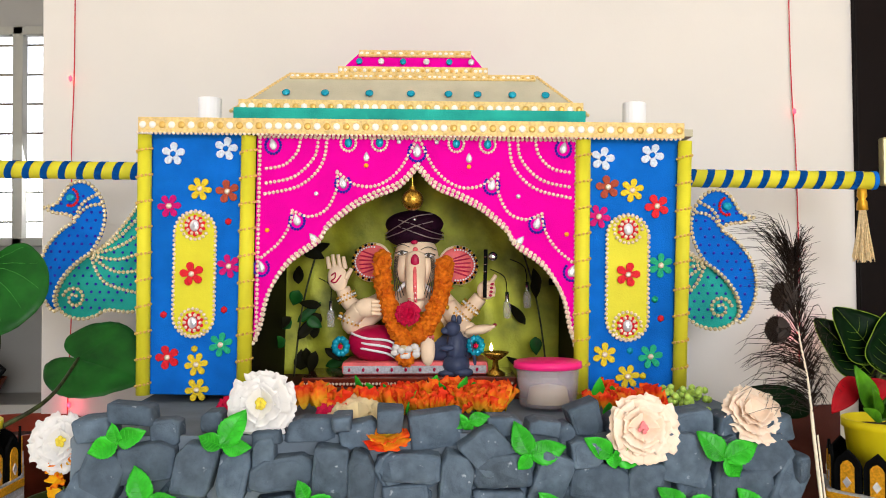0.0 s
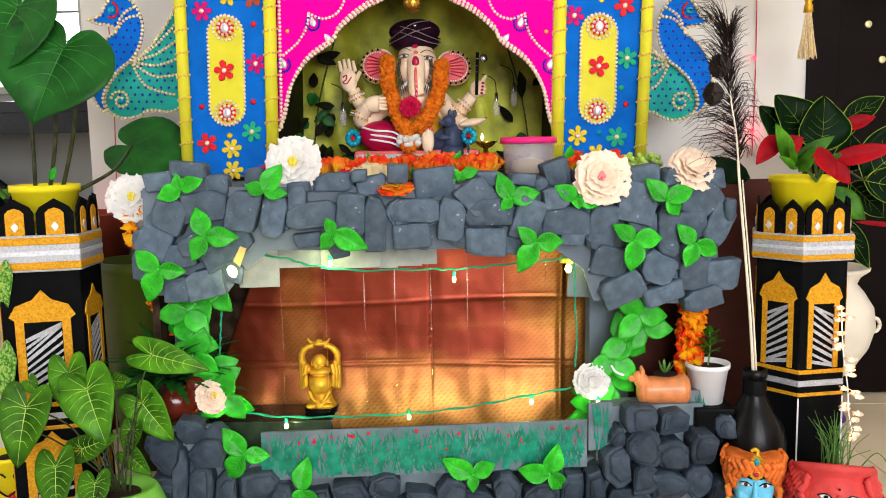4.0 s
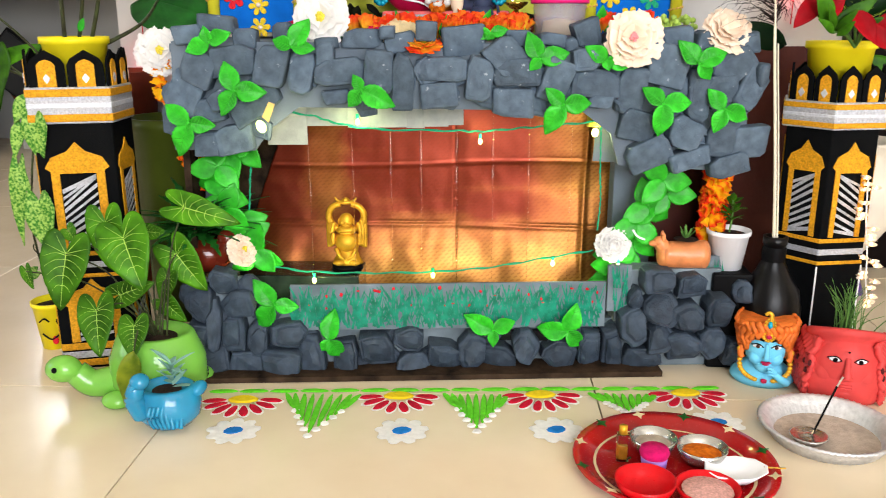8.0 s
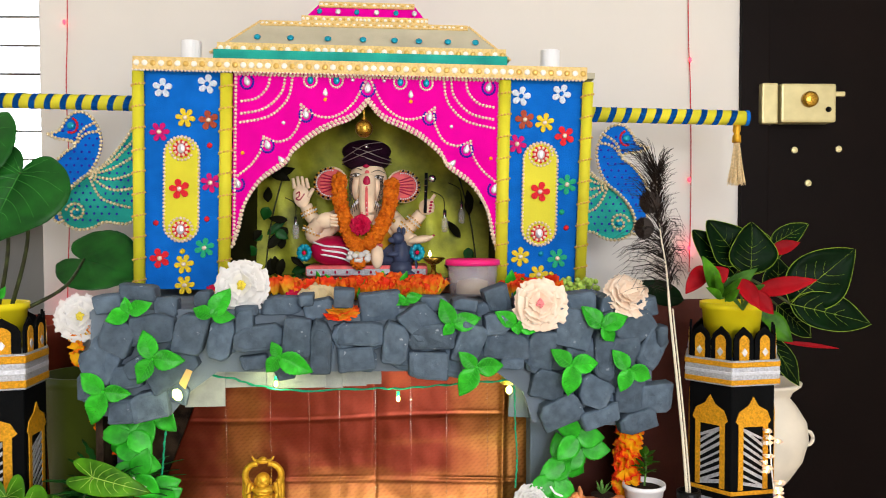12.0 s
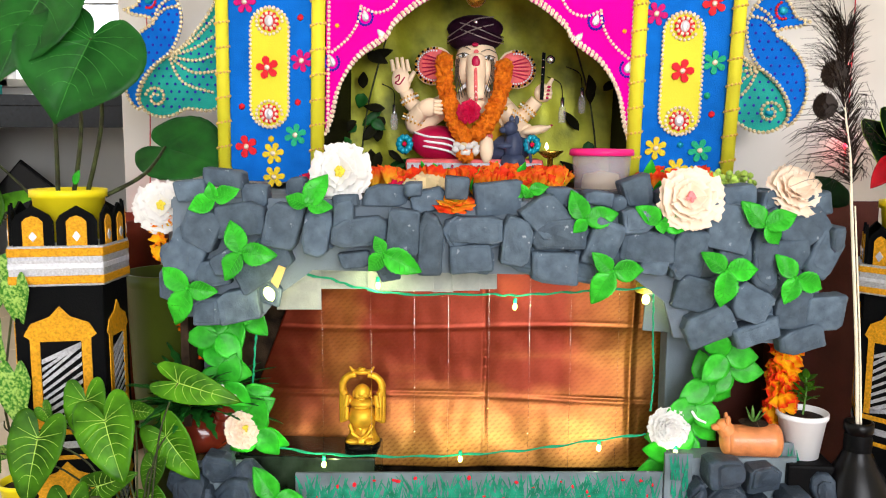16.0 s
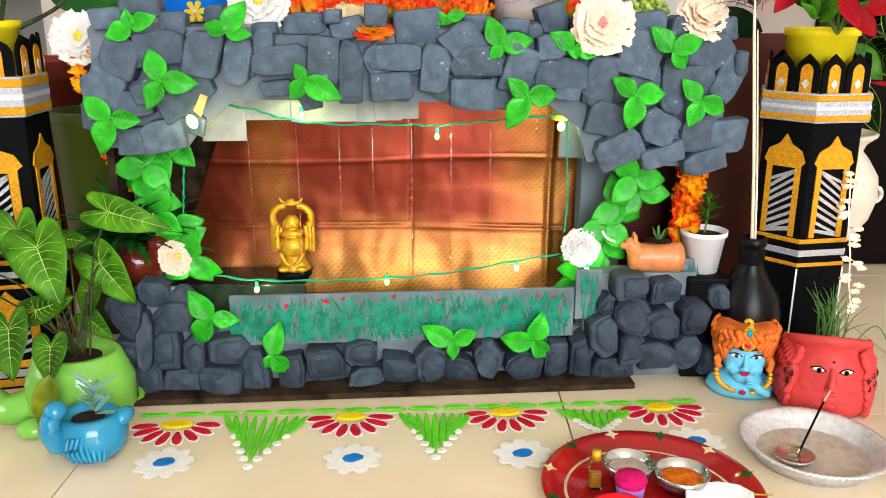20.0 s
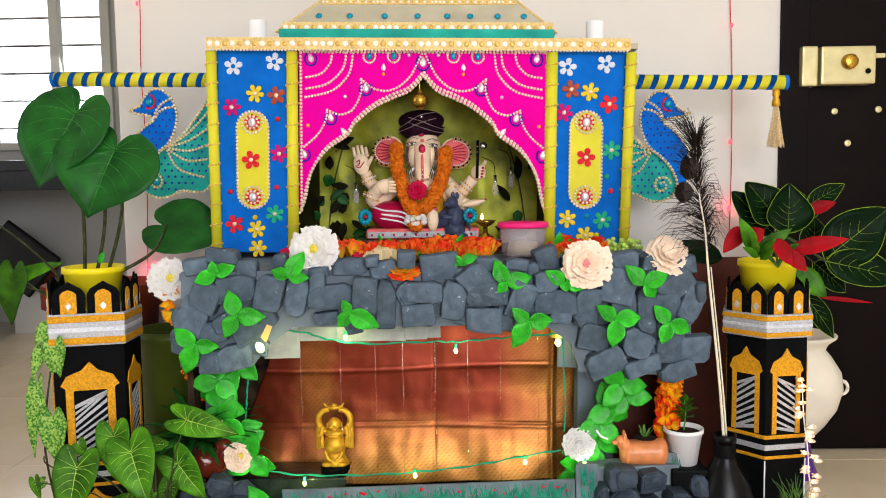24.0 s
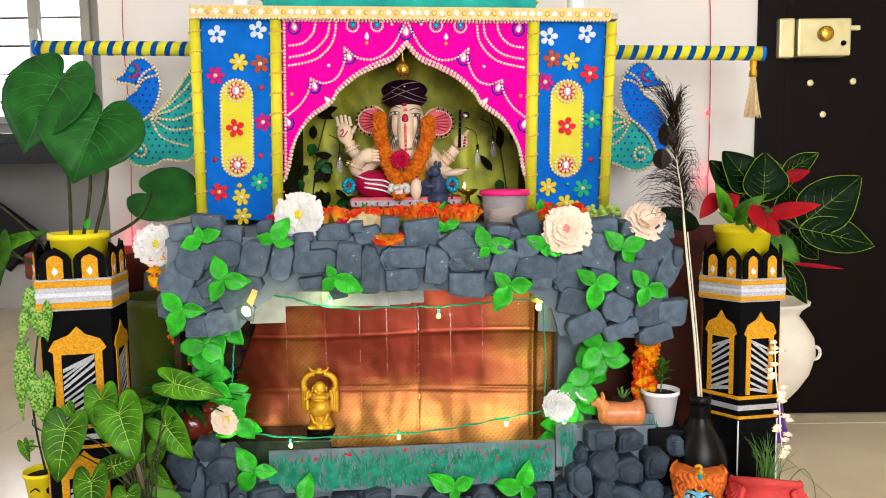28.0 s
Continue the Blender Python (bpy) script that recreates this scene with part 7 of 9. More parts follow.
def powder(name, outline, material, h=0.0022, base=0.0):
    """A low heap of powder with the given (x, y) outline in the pattern's own frame."""
    cx, cy = sum(p[0] for p in outline) / len(outline), sum(p[1] for p in outline) / len(outline)
    bm = bmesh.new()
    a = [bm.verts.new((x + rn.uniform(-0.0008, 0.0008), y + rn.uniform(-0.0008, 0.0008), base)) for x, y in outline]
    b = [bm.verts.new((cx + (x - cx) * 0.8, cy + (y - cy) * 0.8, base + h)) for x, y in outline]
    for i in range(len(a)):
        bm.faces.new((a[i], a[(i + 1) % len(a)], b[(i + 1) % len(a)], b[i]))
    bm.faces.new(b)
    bm.faces.new(a[::-1])
    bmesh.ops.recalc_face_normals(bm, faces=bm.faces[:])
    return part(name, bm, material, rang)


def blob(cx, cy, rx, ry, ang, n=12, taper=0.0):
    c, s = math.cos(ang), math.sin(ang)
    out = []
    for k in range(n):
        a = 2 * math.pi * k / n
        u, v = rx * math.cos(a), ry * math.sin(a) * (1 - taper * math.cos(a))
        out.append((cx + c * u - s * v, cy + s * u + c * v))
    return out


def loc(x, y):
    v = RZ @ Vector((x, y, 0))
    return v.x, v.y


for x, y in ((-0.303, 0.966), (-0.045, 0.992), (0.194, 1.008), (0.440, 1.026)):
    u, v = loc(x, y)
    for k in range(8):
        a = radians(-172 + k * 23.4)
        powder("white_edge", blob(u + 0.047 * math.cos(a), v + 0.047 * math.sin(a) * 0.95, 0.024, 0.0095, a, 12, -0.25), PW_WHITE, 0.0007 + 0.00004 * k)
        powder("red_petal", blob(u + 0.047 * math.cos(a), v + 0.047 * math.sin(a) * 0.95, 0.020, 0.0072, a, 12, -0.25), PW_RED, 0.002, 0.0009)
    powder("yellow_centre", blob(u, v - 0.003, 0.026, 0.014, 0, 16), PW_YELLOW, 0.003, 0.001)
for x0, x1, y, tipx, tipy in ((-0.238, -0.11, 1.0, -0.165, 0.838), (0.03, 0.14, 1.012, 0.092, 0.864), (0.275, 0.39, 1.024, 0.334, 0.935)):
    for k in range(9):
        f = k / 8
        u0, v0 = loc(x0 + (x1 - x0) * f, y - 0.006)
        reach = 1 - abs(f - 0.5) * 1.3
        u1, v1 = loc(tipx + (x0 + (x1 - x0) * f - tipx) * 0.62, y - 0.02 - (y - tipy - 0.035) * reach)
        a = math.atan2(v1 - v0, u1 - u0)
        ll = math.hypot(u1 - u0, v1 - v0)
        powder("green_stroke", blob((u0 + u1) / 2, (v0 + v1) / 2, ll / 2, 0.0054, a, 14), PW_GREEN, 0.0022, 0.0004)
        powder("white_dot", blob(u1 + 0.008 * math.cos(a), v1 + 0.008 * math.sin(a), 0.0075, 0.0065, 0, 10), PW_WHITE, 0.0025)
for k in range(17):
    u, v = loc(-0.345 + 0.0515 * k, 0.994 + 0.0515 * k * 0.0616)
    powder("green_dash", blob(u, v, 0.0255, 0.006, rn.uniform(-0.06, 0.06), 14), PW_GREEN, 0.0024)
for x, y in ((-0.288, 0.856), (-0.028, 0.868), (0.211, 0.882), (0.466, 0.918)):
    u, v = loc(x, y)
    powder("white_bed", blob(u, v, 0.036, 0.033, 0, 22), PW_WHITE, 0.0012)
    for k in range(9):
        a = 2 * math.pi * k / 9 + 0.2
        powder("white_petal", blob(u + 0.025 * math.cos(a), v + 0.025 * math.sin(a), 0.018, 0.0105, a, 12, -0.2), PW_WHITE, 0.0009, 0.0005)
    powder("blue_centre", blob(u, v, 0.016, 0.012, 0.3, 9), PW_BLUE, 0.0016, 0.0012)

# ---- offering tray ----
tray = thing("offering_tray", "round red enamel tray with painted flowers", "tray", (0.367, 0.777, 0.0))
part("dish", lathe([(0, 0.004), (0.118, 0.004), (0.128, 0.016), (0.141, 0.019), (0.142, 0.017), (0.13, 0.013), (0.12, 0.0), (0, 0.0)], 48), REDENAMEL, tray, "", True)
for k in range(12):
    a = 2 * math.pi * k / 12 + 0.2
    pat = part("painted_flower", lathe([(0, 0.0008), (0.008, 0.0005), (0.0, 0.0)], 8, None, None, 0.4, 4), CREAMF if k % 2 else DEEPLEAF, tray)
    pat.matrix_basis = pose(0.1335 * math.cos(a), 0.1335 * math.sin(a), 0.0178, 0, -12, math.degrees(a))
part("painted_ring", lathe([(0.108, 0.0045), (0.110, 0.0052), (0.112, 0.0045), (0.110, 0.0042)], 48), CREAMF, tray)
for k in range(9):
    a = 2 * math.pi * k / 9
    part("painted_leaf", ball((0.07 * math.cos(a), 0.07 * math.sin(a), 0.004), (0.013, 0.006, 0.0008), 1, None, (0, 0, math.degrees(a))), DEEPLEAF, tray)


def bowl(name, label, p, r, h, material, fill, fz=0.6, base=0.004):
    b = thing(name, label, "bowl", (p[0], p[1], base))
    part("bowl", lathe([(0, 0), (r * 0.62, 0), (r * 0.9, h * 0.5), (r, h), (r * 0.95, h), (r * 0.84, h * 0.5), (r * 0.58, 0.002), (0, 0.002)], 26), material, b, "", True)
    if fill:
        part("filling", lathe([(0, h * fz + 0.006), (r * 0.4, h * fz + 0.004), (r * 0.86 * (0.7 + 0.3 * fz), h * fz), (0, h * fz - 0.003)], 20), fill, b)
    return b


bowl("steel_bowl", "small steel bowl on the red tray", (0.345, 0.816, 0.004), 0.034, 0.026, SILVERM, ASH)
bowl("steel_bowl", "small steel bowl of orange powder", (0.409, 0.791, 0.004), 0.036, 0.026, SILVERM, MARIGOLD)
bowl("red_bowl", "small red bowl with gold rim", (0.313, 0.703, 0.004), 0.041, 0.024, REDBOWL, None)
bowl("red_bowl", "small red bowl of pinkish rice", (0.392, 0.692, 0.004), 0.042, 0.022, REDBOWL, RICE, 0.75)
p = (0.336, 0.764, 0.004)
cup = thing("powder_cup", "small purple cup heaped with pink powder", "cup", p)
part("cup", lathe([(0, 0), (0.016, 0), (0.019, 0.025), (0.0175, 0.025), (0.015, 0.002), (0, 0.002)], 20), mat("lilac_plastic", "9a6cc0", 0.35), cup, "", True)
part("filling", lathe([(0.019, 0.024), (0.021, 0.030), (0.019, 0.036), (0, 0.038)], 20), PW_PINK, cup, "", True)
p = (0.443, 0.743, 0.004)
dish = thing("leaf_dish", "white leaf-shaped dish on the tray", "dish", p, 10)
part("dish", lathe([(0, 0.004), (0.025, 0.004), (0.042, 0.02), (0.040, 0.0205), (0.024, 0.007), (0, 0.006)], 30, None, Matrix.Diagonal((1.05, 0.75, 1, 1)), 0.03, 10), WHITEP, dish, "", True)
part("stalk", tube([(0.04, 0, 0.018), (0.07, -0.004, 0.016)], 0.0012, 6), BRASS, dish)
p = (0.297, 0.793, 0.004)
vial = thing("perfume_vial", "small glass vial of amber oil", "vial", p)
part("glass", box((0, 0, 0.021), (0.017, 0.014, 0.042), 0.002), GLASSC, vial)
part("oil", box((0, 0, 0.014), (0.013, 0.010, 0.022), 0.001), mat("amber_oil", "c98a2a", 0.2), vial)
part("cap", lathe([(0, 0.042), (0.006, 0.042), (0.006, 0.054), (0, 0.055)], 12), GOLDP, vial, "", True)

plate = thing("foil_plate", "ribbed aluminium foil plate with ash", "plate", (0.617, 0.876, 0))
part("plate", lathe([(0, 0.003), (0.074, 0.003), (0.084, 0.020), (0.093, 0.027), (0.0985, 0.029), (0.1, 0.026), (0.094, 0.022), (0.086, 0.014), (0.077, 0.0), (0, 0.0)], 140, None, None, 0.016, 70), FOIL, plate, "", True)
part("ash", lathe([(0, 0.008), (0.035, 0.007), (0.075, 0.0055), (0, 0.003)], 26), ASH, plate)
hold = thing("incense_holder", "small brass dish incense holder", "holder", (0.582, 0.855, 0.0075))
part("cup", lathe([(0, 0.002), (0.022, 0.002), (0.028, 0.010), (0.025, 0.011), (0.018, 0.005), (0.006, 0.012), (0, 0.013)], 20), SILVERM, hold, "", True)
part("incense_stick", tube([(0.004, 0, 0.008), (0.045, 0.03, 0.075)], 0.0018, 6), BLACKP, hold)
part("stick_end", tube([(-0.002, -0.004, 0.002), (0.008, 0.003, 0.016)], 0.0012, 6), CREAMF, hold)
part("ash_tip", tube([(0.045, 0.03, 0.075), (0.055, 0.036, 0.088)], 0.0016, 6), ASH, hold)

# ---- painted head vases, bottle and feather ----
def paint(bm, n0, mi):
    bm.faces.ensure_lookup_table()
    for f in bm.faces[n0:]:
        f.material_index = mi
        f.smooth = True


bm = bmesh.new()
lathe([(0, 0), (0.048, 0), (0.055, 0.008), (0.053, 0.016), (0.042, 0.028), (0.028, 0.038), (0.024, 0.052), (0.0, 0.06)], 32, bm, Matrix.Diagonal((1, 0.85, 1, 1)))
ball((0, -0.010, 0.070), (0.0355, 0.040, 0.042), 4, bm)
ball((0, -0.028, 0.040), (0.018, 0.018, 0.015), 3, bm)
for s in (-1, 1):
    ball((s * 0.014, -0.034, 0.056), (0.015, 0.013, 0.014), 3, bm)
tube(curve([(0, -0.046, 0.084), (0, -0.053, 0.071), (0, -0.0575, 0.0615)], 5), 0.0036, 8, bm, 1.5)
ball((0, -0.054, 0.061), (0.0072, 0.0055, 0.0042), 2, bm)
n0 = len(bm.faces)
lathe([(0.034, 0.080), (0.042, 0.090), (0.047, 0.100), (0.050, 0.112), (0.046, 0.121), (0.030, 0.122), (0, 0.116)], 48, bm, pose(0, -0.004, 0))
for k in range(30):
    a0 = 2 * math.pi * k / 30
    off = abs((math.degrees(a0) + 90 + 180) % 360 - 180)
    z0 = max(0.050, 0.103 - 0.026 * (off / 45) ** 1.6)
    z1 = 0.119 + 0.003 * math.sin(3 * a0 + 0.6)
    line = []
    for q in range(12):
        z = z0 + (z1 - z0) * q / 11
        rad = 0.0395 + 0.0115 * min(1, max(0, z - 0.065) / 0.05) ** 0.8 - (0.004 if q == 11 else 0)
        w = a0 + 0.09 * math.sin(z * 190 + 0.5 * math.sin(1.7 * k))
        line.append((rad * math.cos(w), -0.004 + rad * math.sin(w), z))
    tube(line, 0.0050 + 0.0012 * (k % 3 == 0), 7, bm, 0.95)
for s in (-1, 1):
    tube(curve([(s * 0.038, -0.024, 0.070), (s * 0.041, -0.028, 0.058), (s * 0.037, -0.030, 0.050)], 6), 0.0065, 8, bm, 0.7)
paint(bm, n0, 1)
for s in (-1, 1):
    ball((s * 0.0155, -0.0445, 0.0795), (0.0086, 0.0030, 0.0036), 2, bm, (0, s * 8, s * 18), 4)
    ball((s * 0.0150, -0.0475, 0.0795), (0.0033, 0.0016, 0.0034), 2, bm, (0, 0, 0), 7)
    n0 = len(bm.faces)
    tube(curve([(s * 0.006, -0.0480, 0.0785), (s * 0.0145, -0.0485, 0.0842), (s * 0.0255, -0.0415, 0.0805)], 5), 0.0010, 6, bm)
    tube(curve([(s * 0.006, -0.0480, 0.0905), (s * 0.016, -0.0475, 0.0940), (s * 0.027, -0.0385, 0.0900)], 5), 0.0019, 6, bm, 0.5)
    paint(bm, n0, 2)
    n0 = len(bm.faces)
    tube(curve([(s * 0.0022, -0.0485, 0.1005), (s * 0.0024, -0.0495, 0.0930), (0, -0.0500, 0.0900)], 5), 0.0009, 6, bm)
    paint(bm, n0, 3)
    for k in range(11):
        p = curve([(s * 0.041, -0.026, 0.056), (s * 0.040, -0.036, 0.034), (s * 0.026, -0.045, 0.022), (s * 0.006, -0.047, 0.015)], 4)[k]
        ball(p, (0.0047, 0.0036, 0.0040), 2, bm, (0, 0, 0), 5)
    ball((s * 0.042, -0.026, 0.064), (0.0055, 0.005, 0.0065), 2, bm, (0, 0, 0), 5)
ball((-0.003, -0.0505, 0.0515), (0.0058, 0.003, 0.0022), 2, bm, (0, 10, 0), 3)
ball((0.003, -0.0505, 0.0515), (0.0058, 0.003, 0.0022), 2, bm, (0, -10, 0), 3)
ball((0, -0.0500, 0.0485), (0.0062, 0.003, 0.0022), 2, bm, (0, 0, 0), 3)
tube(curve([(0.038, -0.038, 0.014), (0.026, -0.050, 0.024), (0.016, -0.052, 0.034)], 5), 0.0075, 10, bm, 0.8)
for k in range(3):
    tube(curve([(0.018, -0.054, 0.030 + 0.004 * k), (0.010, -0.056, 0.033 + 0.005 * k), (0.004, -0.054, 0.032 + 0.005 * k)], 4), 0.0028, 7, bm, 0.8)
for k in range(12):
    a = 2 * math.pi * k / 12
    ball((0.0085 * math.cos(a), -0.0545, 0.1015 + 0.0085 * math.sin(a)), 0.0029, 1, bm, (0, 0, 0), 5)
    ball((0.0080 * math.cos(a), -0.0560, 0.1225 + 0.0115 * math.sin(a)), 0.0029, 1, bm, (0, 0, 0), 5)
ball((0, -0.0530, 0.1015), (0.0085, 0.004, 0.0085), 2, bm, (0, 0, 0), 5)
ball((0, -0.0545, 0.1225), (0.0080, 0.004, 0.0115), 2, bm, (0, 0, 0), 5)
n0 = len(bm.faces)
tube(curve([(0, -0.054, 0.131), (0.002, -0.054, 0.139), (-0.003, -0.054, 0.144), (-0.009, -0.054, 0.140)], 5), 0.0042, 8, bm, 0.7)
paint(bm, n0, 5)
ball((0, -0.0580, 0.1235), (0.0042, 0.003, 0.0068), 2, bm, (0, 0, 0), 6)
ball((0, -0.0570, 0.1015), (0.0048, 0.003, 0.0042), 2, bm, (0, 0, 0), 3)
ball((0.0, -0.049, 0.017), (0.0055, 0.003, 0.0045), 2, bm, (0, 0, 0), 3)
v = part("head_vase", bm, [AQUASKIN, ORANGEP, BLACKP, RUBY, WHITEP, GOLDP, FELTS["aqua"], mat("brown_iris_paint", "4a2416", 0.4)], None, "", True)
tagged(v, "turquoise painted clay head vase with an orange turban", "vase").matrix_world = pose(0.588, 1.092, 0, 0, 0, -14) @ Matrix.Scale(0.985, 4)

bm = bmesh.new()
lathe([(0, 0), (0.064, 0), (0.072, 0.012), (0.074, 0.04), (0.067, 0.080), (0.058, 0.104), (0.056, 0.112), (0.061, 0.118), (0.062, 0.130), (0.056, 0.134), (0.051, 0.128), (0.049, 0.115), (0, 0.112)], 40, bm)
for v in bm.verts:
    v.co.z -= max(0, v.co.z - 0.07) / 0.06 * (v.co.y + 0.06) * 0.36
ball((0, -0.034, 0.060), (0.050, 0.040, 0.060), 4, bm)
for s in (-1, 1):
    ball((s * 0.020, -0.046, 0.050), (0.028, 0.0225, 0.030), 4, bm)
ball((0, -0.060, 0.024), (0.020, 0.014, 0.012), 3, bm)
tube(curve([(0, -0.070, 0.086), (0, -0.077, 0.070), (0, -0.082, 0.056)], 5), 0.0042, 9, bm, 1.5)
ball((0, -0.078, 0.055), (0.0095, 0.007, 0.0055), 2, bm)
for z in (0.0395, 0.0355):
    ball((0, -0.0745, z), (0.0115, 0.004, 0.0026), 2, bm)
for s in (-1, 1):
    ball((s * 0.0195, -0.0670, 0.0815), (0.0092, 0.0030, 0.0046), 2, bm, (0, 0, s * 14), 1)
    ball((s * 0.0190, -0.0700, 0.0815), (0.0037, 0.0016, 0.0038), 2, bm, (0, 0, 0), 2)
    n0 = len(bm.faces)
    tube(curve([(s * 0.009, -0.0705, 0.0805), (s * 0.0185, -0.0708, 0.0875), (s * 0.0305, -0.0635, 0.0825)], 5), 0.0009, 6, bm)
    tube(curve([(s * 0.009, -0.0705, 0.0805), (s * 0.0195, -0.0702, 0.0778), (s * 0.0305, -0.0635, 0.0825)], 5), 0.0006, 6, bm)
    paint(bm, n0, 2)
    for k in range(7):
        line = curve([(s * (0.040 + 0.003 * k), -0.046 + 0.009 * k, 0.106), (s * (0.052 + 0.0025 * k), -0.048 + 0.009 * k, 0.080), (s * (0.050 + 0.004 * k), -0.050 + 0.010 * k, 0.055), (s * (0.058 + 0.003 * k), -0.050 + 0.011 * k, 0.028), (s * (0.056 + 0.003 * k), -0.048 + 0.012 * k, 0.006)], 8)
        tube([p + Vector((s * 0.002 * math.sin(0.9 * i + k), 0, 0)) for i, p in enumerate(line)], 0.0062, 8, bm, 0.9)
        for q in (13 + (5 * k) % 9,):
            ball(line[q] + Vector((s * 0.0035, -0.0042, 0)), (0.0032, 0.003, 0.0065), 1, bm, (0, 0, 0), 3)
ball((0, -0.0715, 0.097), (0.0018, 0.0018, 0.0018), 2, bm, (0, 0, 0), 2)
v = part("head_vase", bm, [REDCLAY, WHITEP, BLACKP, mat("dark_red_brush_wash", "5a1c1c", 0.6, var=0.4, scale=90)], None, "", True)
tagged(v, "red painted clay head vase planted with grass", "vase").matrix_world = pose(0.704, 1.052, 0, 0, 0, -16)
grass = thing("grass_tuft", "thin green grass growing in the red vase", "grass", (0.706, 1.058, 0.103))
part("soil", lathe([(0, 0.002), (0.047, 0.0), (0, -0.004)], 20, None, pose(0, 0, 0, -19)), SOIL, grass)
rn = random.Random(5)
for k in range(46):
    a, q, h = rn.uniform(0, 6.28), rn.uniform(0, 0.026), rn.uniform(0.045, 0.092)
    lx, ly = rn.uniform(-0.035, 0.035), rn.uniform(-0.03, 0.02)
    x, y = q * math.cos(a), q * math.sin(a)
    part("blade", tube(curve([(x, y, 0), (x + lx * 0.3, y + ly * 0.3, h * 0.6), (x + lx, y + ly, h)], 4), 0.0011, 4, None, 0.3), GSTEM, grass)
stem(grass, [(0.03, -0.02, 0.0), (0.055, -0.03, 0.035), (0.075, -0.035, 0.01), (0.08, -0.035, -0.03)], 0.001, GSTEM, "runner")

bottle = thing("black_bottle", "black painted glass bottle holding a feather", "bottle", (0.606, 1.146, 0))
part("bottle", lathe([(0, 0), (0.053, 0), (0.055, 0.006), (0.055, 0.12), (0.049, 0.15), (0.029, 0.182), (0.0195, 0.202), (0.0185, 0.232), (0.021, 0.234), (0.021, 0.247), (0.0165, 0.248), (0.015, 0.20), (0, 0.195)], 28), BLACKG, bottle, "", True)
part("tape", lathe([(0.0198, 0.203), (0.0202, 0.208), (0.0200, 0.226), (0.0192, 0.229)], 20), BLACKP, bottle, "", True)
feather = thing("peacock_feather", "dark peacock feather standing in the bottle", "feather", (0.594, 1.118, 0.208))
f0 = Vector((0, 0, 0))
q = curve([(0.012, 0.030, -0.004), (-0.006, 0.014, 0.15), (-0.036, -0.006, 0.371), (-0.045, -0.008, 0.46), (-0.057, -0.008, 0.53), (-0.064, -0.008, 0.60), (-0.062, -0.008, 0.635)], 10)
part("quill", tube(q, 0.0032, 8, None, 0.25), QUILL, feather, "", True)
part("quill", tube([p + Vector((0.007, 0.004, 0)) for p in q[:22]], 0.0024, 8, None, 0.5), QUILL, feather, "", True)
rn = random.Random(77)
bm = bmesh.new()
for k in range(540):
    t = 0.40 + 0.60 * rn.random() ** (0.8 if k % 4 else 1.6)
    i = min(len(q) - 2, int(t * (len(q) - 1)))
    p = q[i].lerp(q[i + 1], rn.random())
    s = rn.choice((-1, 1))
    if t > 0.66:
        l = rn.uniform(0.035, 0.085) * (0.75 if s > 0 else 1.0)
        out = rn.uniform(0.2, 1.25) * (0.5 if s > 0 else 1.0)
        pts = [p, p + Vector((s * l * out * 0.25, rn.uniform(-0.01, 0.01), l * 0.42)), p + Vector((s * l * out * 0.6, rn.uniform(-0.014, 0.014), l * 0.78)), p + Vector((s * l * out, rn.uniform(-0.02, 0.02), l * (0.98 - 0.2 * out)))]
    else:
        l = (0.016 + 0.085 * rn.random() ** 1.7) * (1.0 if s < 0 else 0.45)
        up = rn.uniform(0.0, 0.6) if s < 0 else rn.uniform(0.9, 2.0)
        pts = [p, p + Vector((s * l * 0.45, rn.uniform(-0.012, 0.012), l * up * 0.45 + 0.006)), p + Vector((s * l * 0.8, rn.uniform(-0.02, 0.02), l * up * 0.55)), p + Vector((s * l, rn.uniform(-0.025, 0.025), l * up * 0.5 - 0.014))]
    tube(pts, 0.0008, 3, bm, 0.3)
tagged(part("vane", bm, PLUME, feather), kind="stuff")
feather.matrix_world = pose(0.594, 1.118, 0.217) @ Matrix.Scale(0.93, 4)
FEYE = mat("feather_eye", "2c221c", 0.6, var=0.3, scale=80, bump=0.3)
for dx, dz, w in ((-0.078, 0.583, 0.026), (-0.088, 0.536, 0.025)):
    bm = ball((dx, -0.009, dz), (w * 0.7, 0.0015, w * 0.78), 3)
    for k in range(110):
        a = 2 * math.pi * k / 110
        o = Vector((dx, -0.010 - 0.004 * rn.random(), dz))
        d = Vector((math.cos(a), 0, 1.1 * math.sin(a)))
        tube([o + d * w * 0.15, o + d * w * 0.7, o + d * w * rn.uniform(0.68, 0.84)], 0.0011, 3, bm, 0.3)
    tagged(part("eye_vane", bm, FEYE, feather, "dull brown eye of the feather"), kind="stuff")

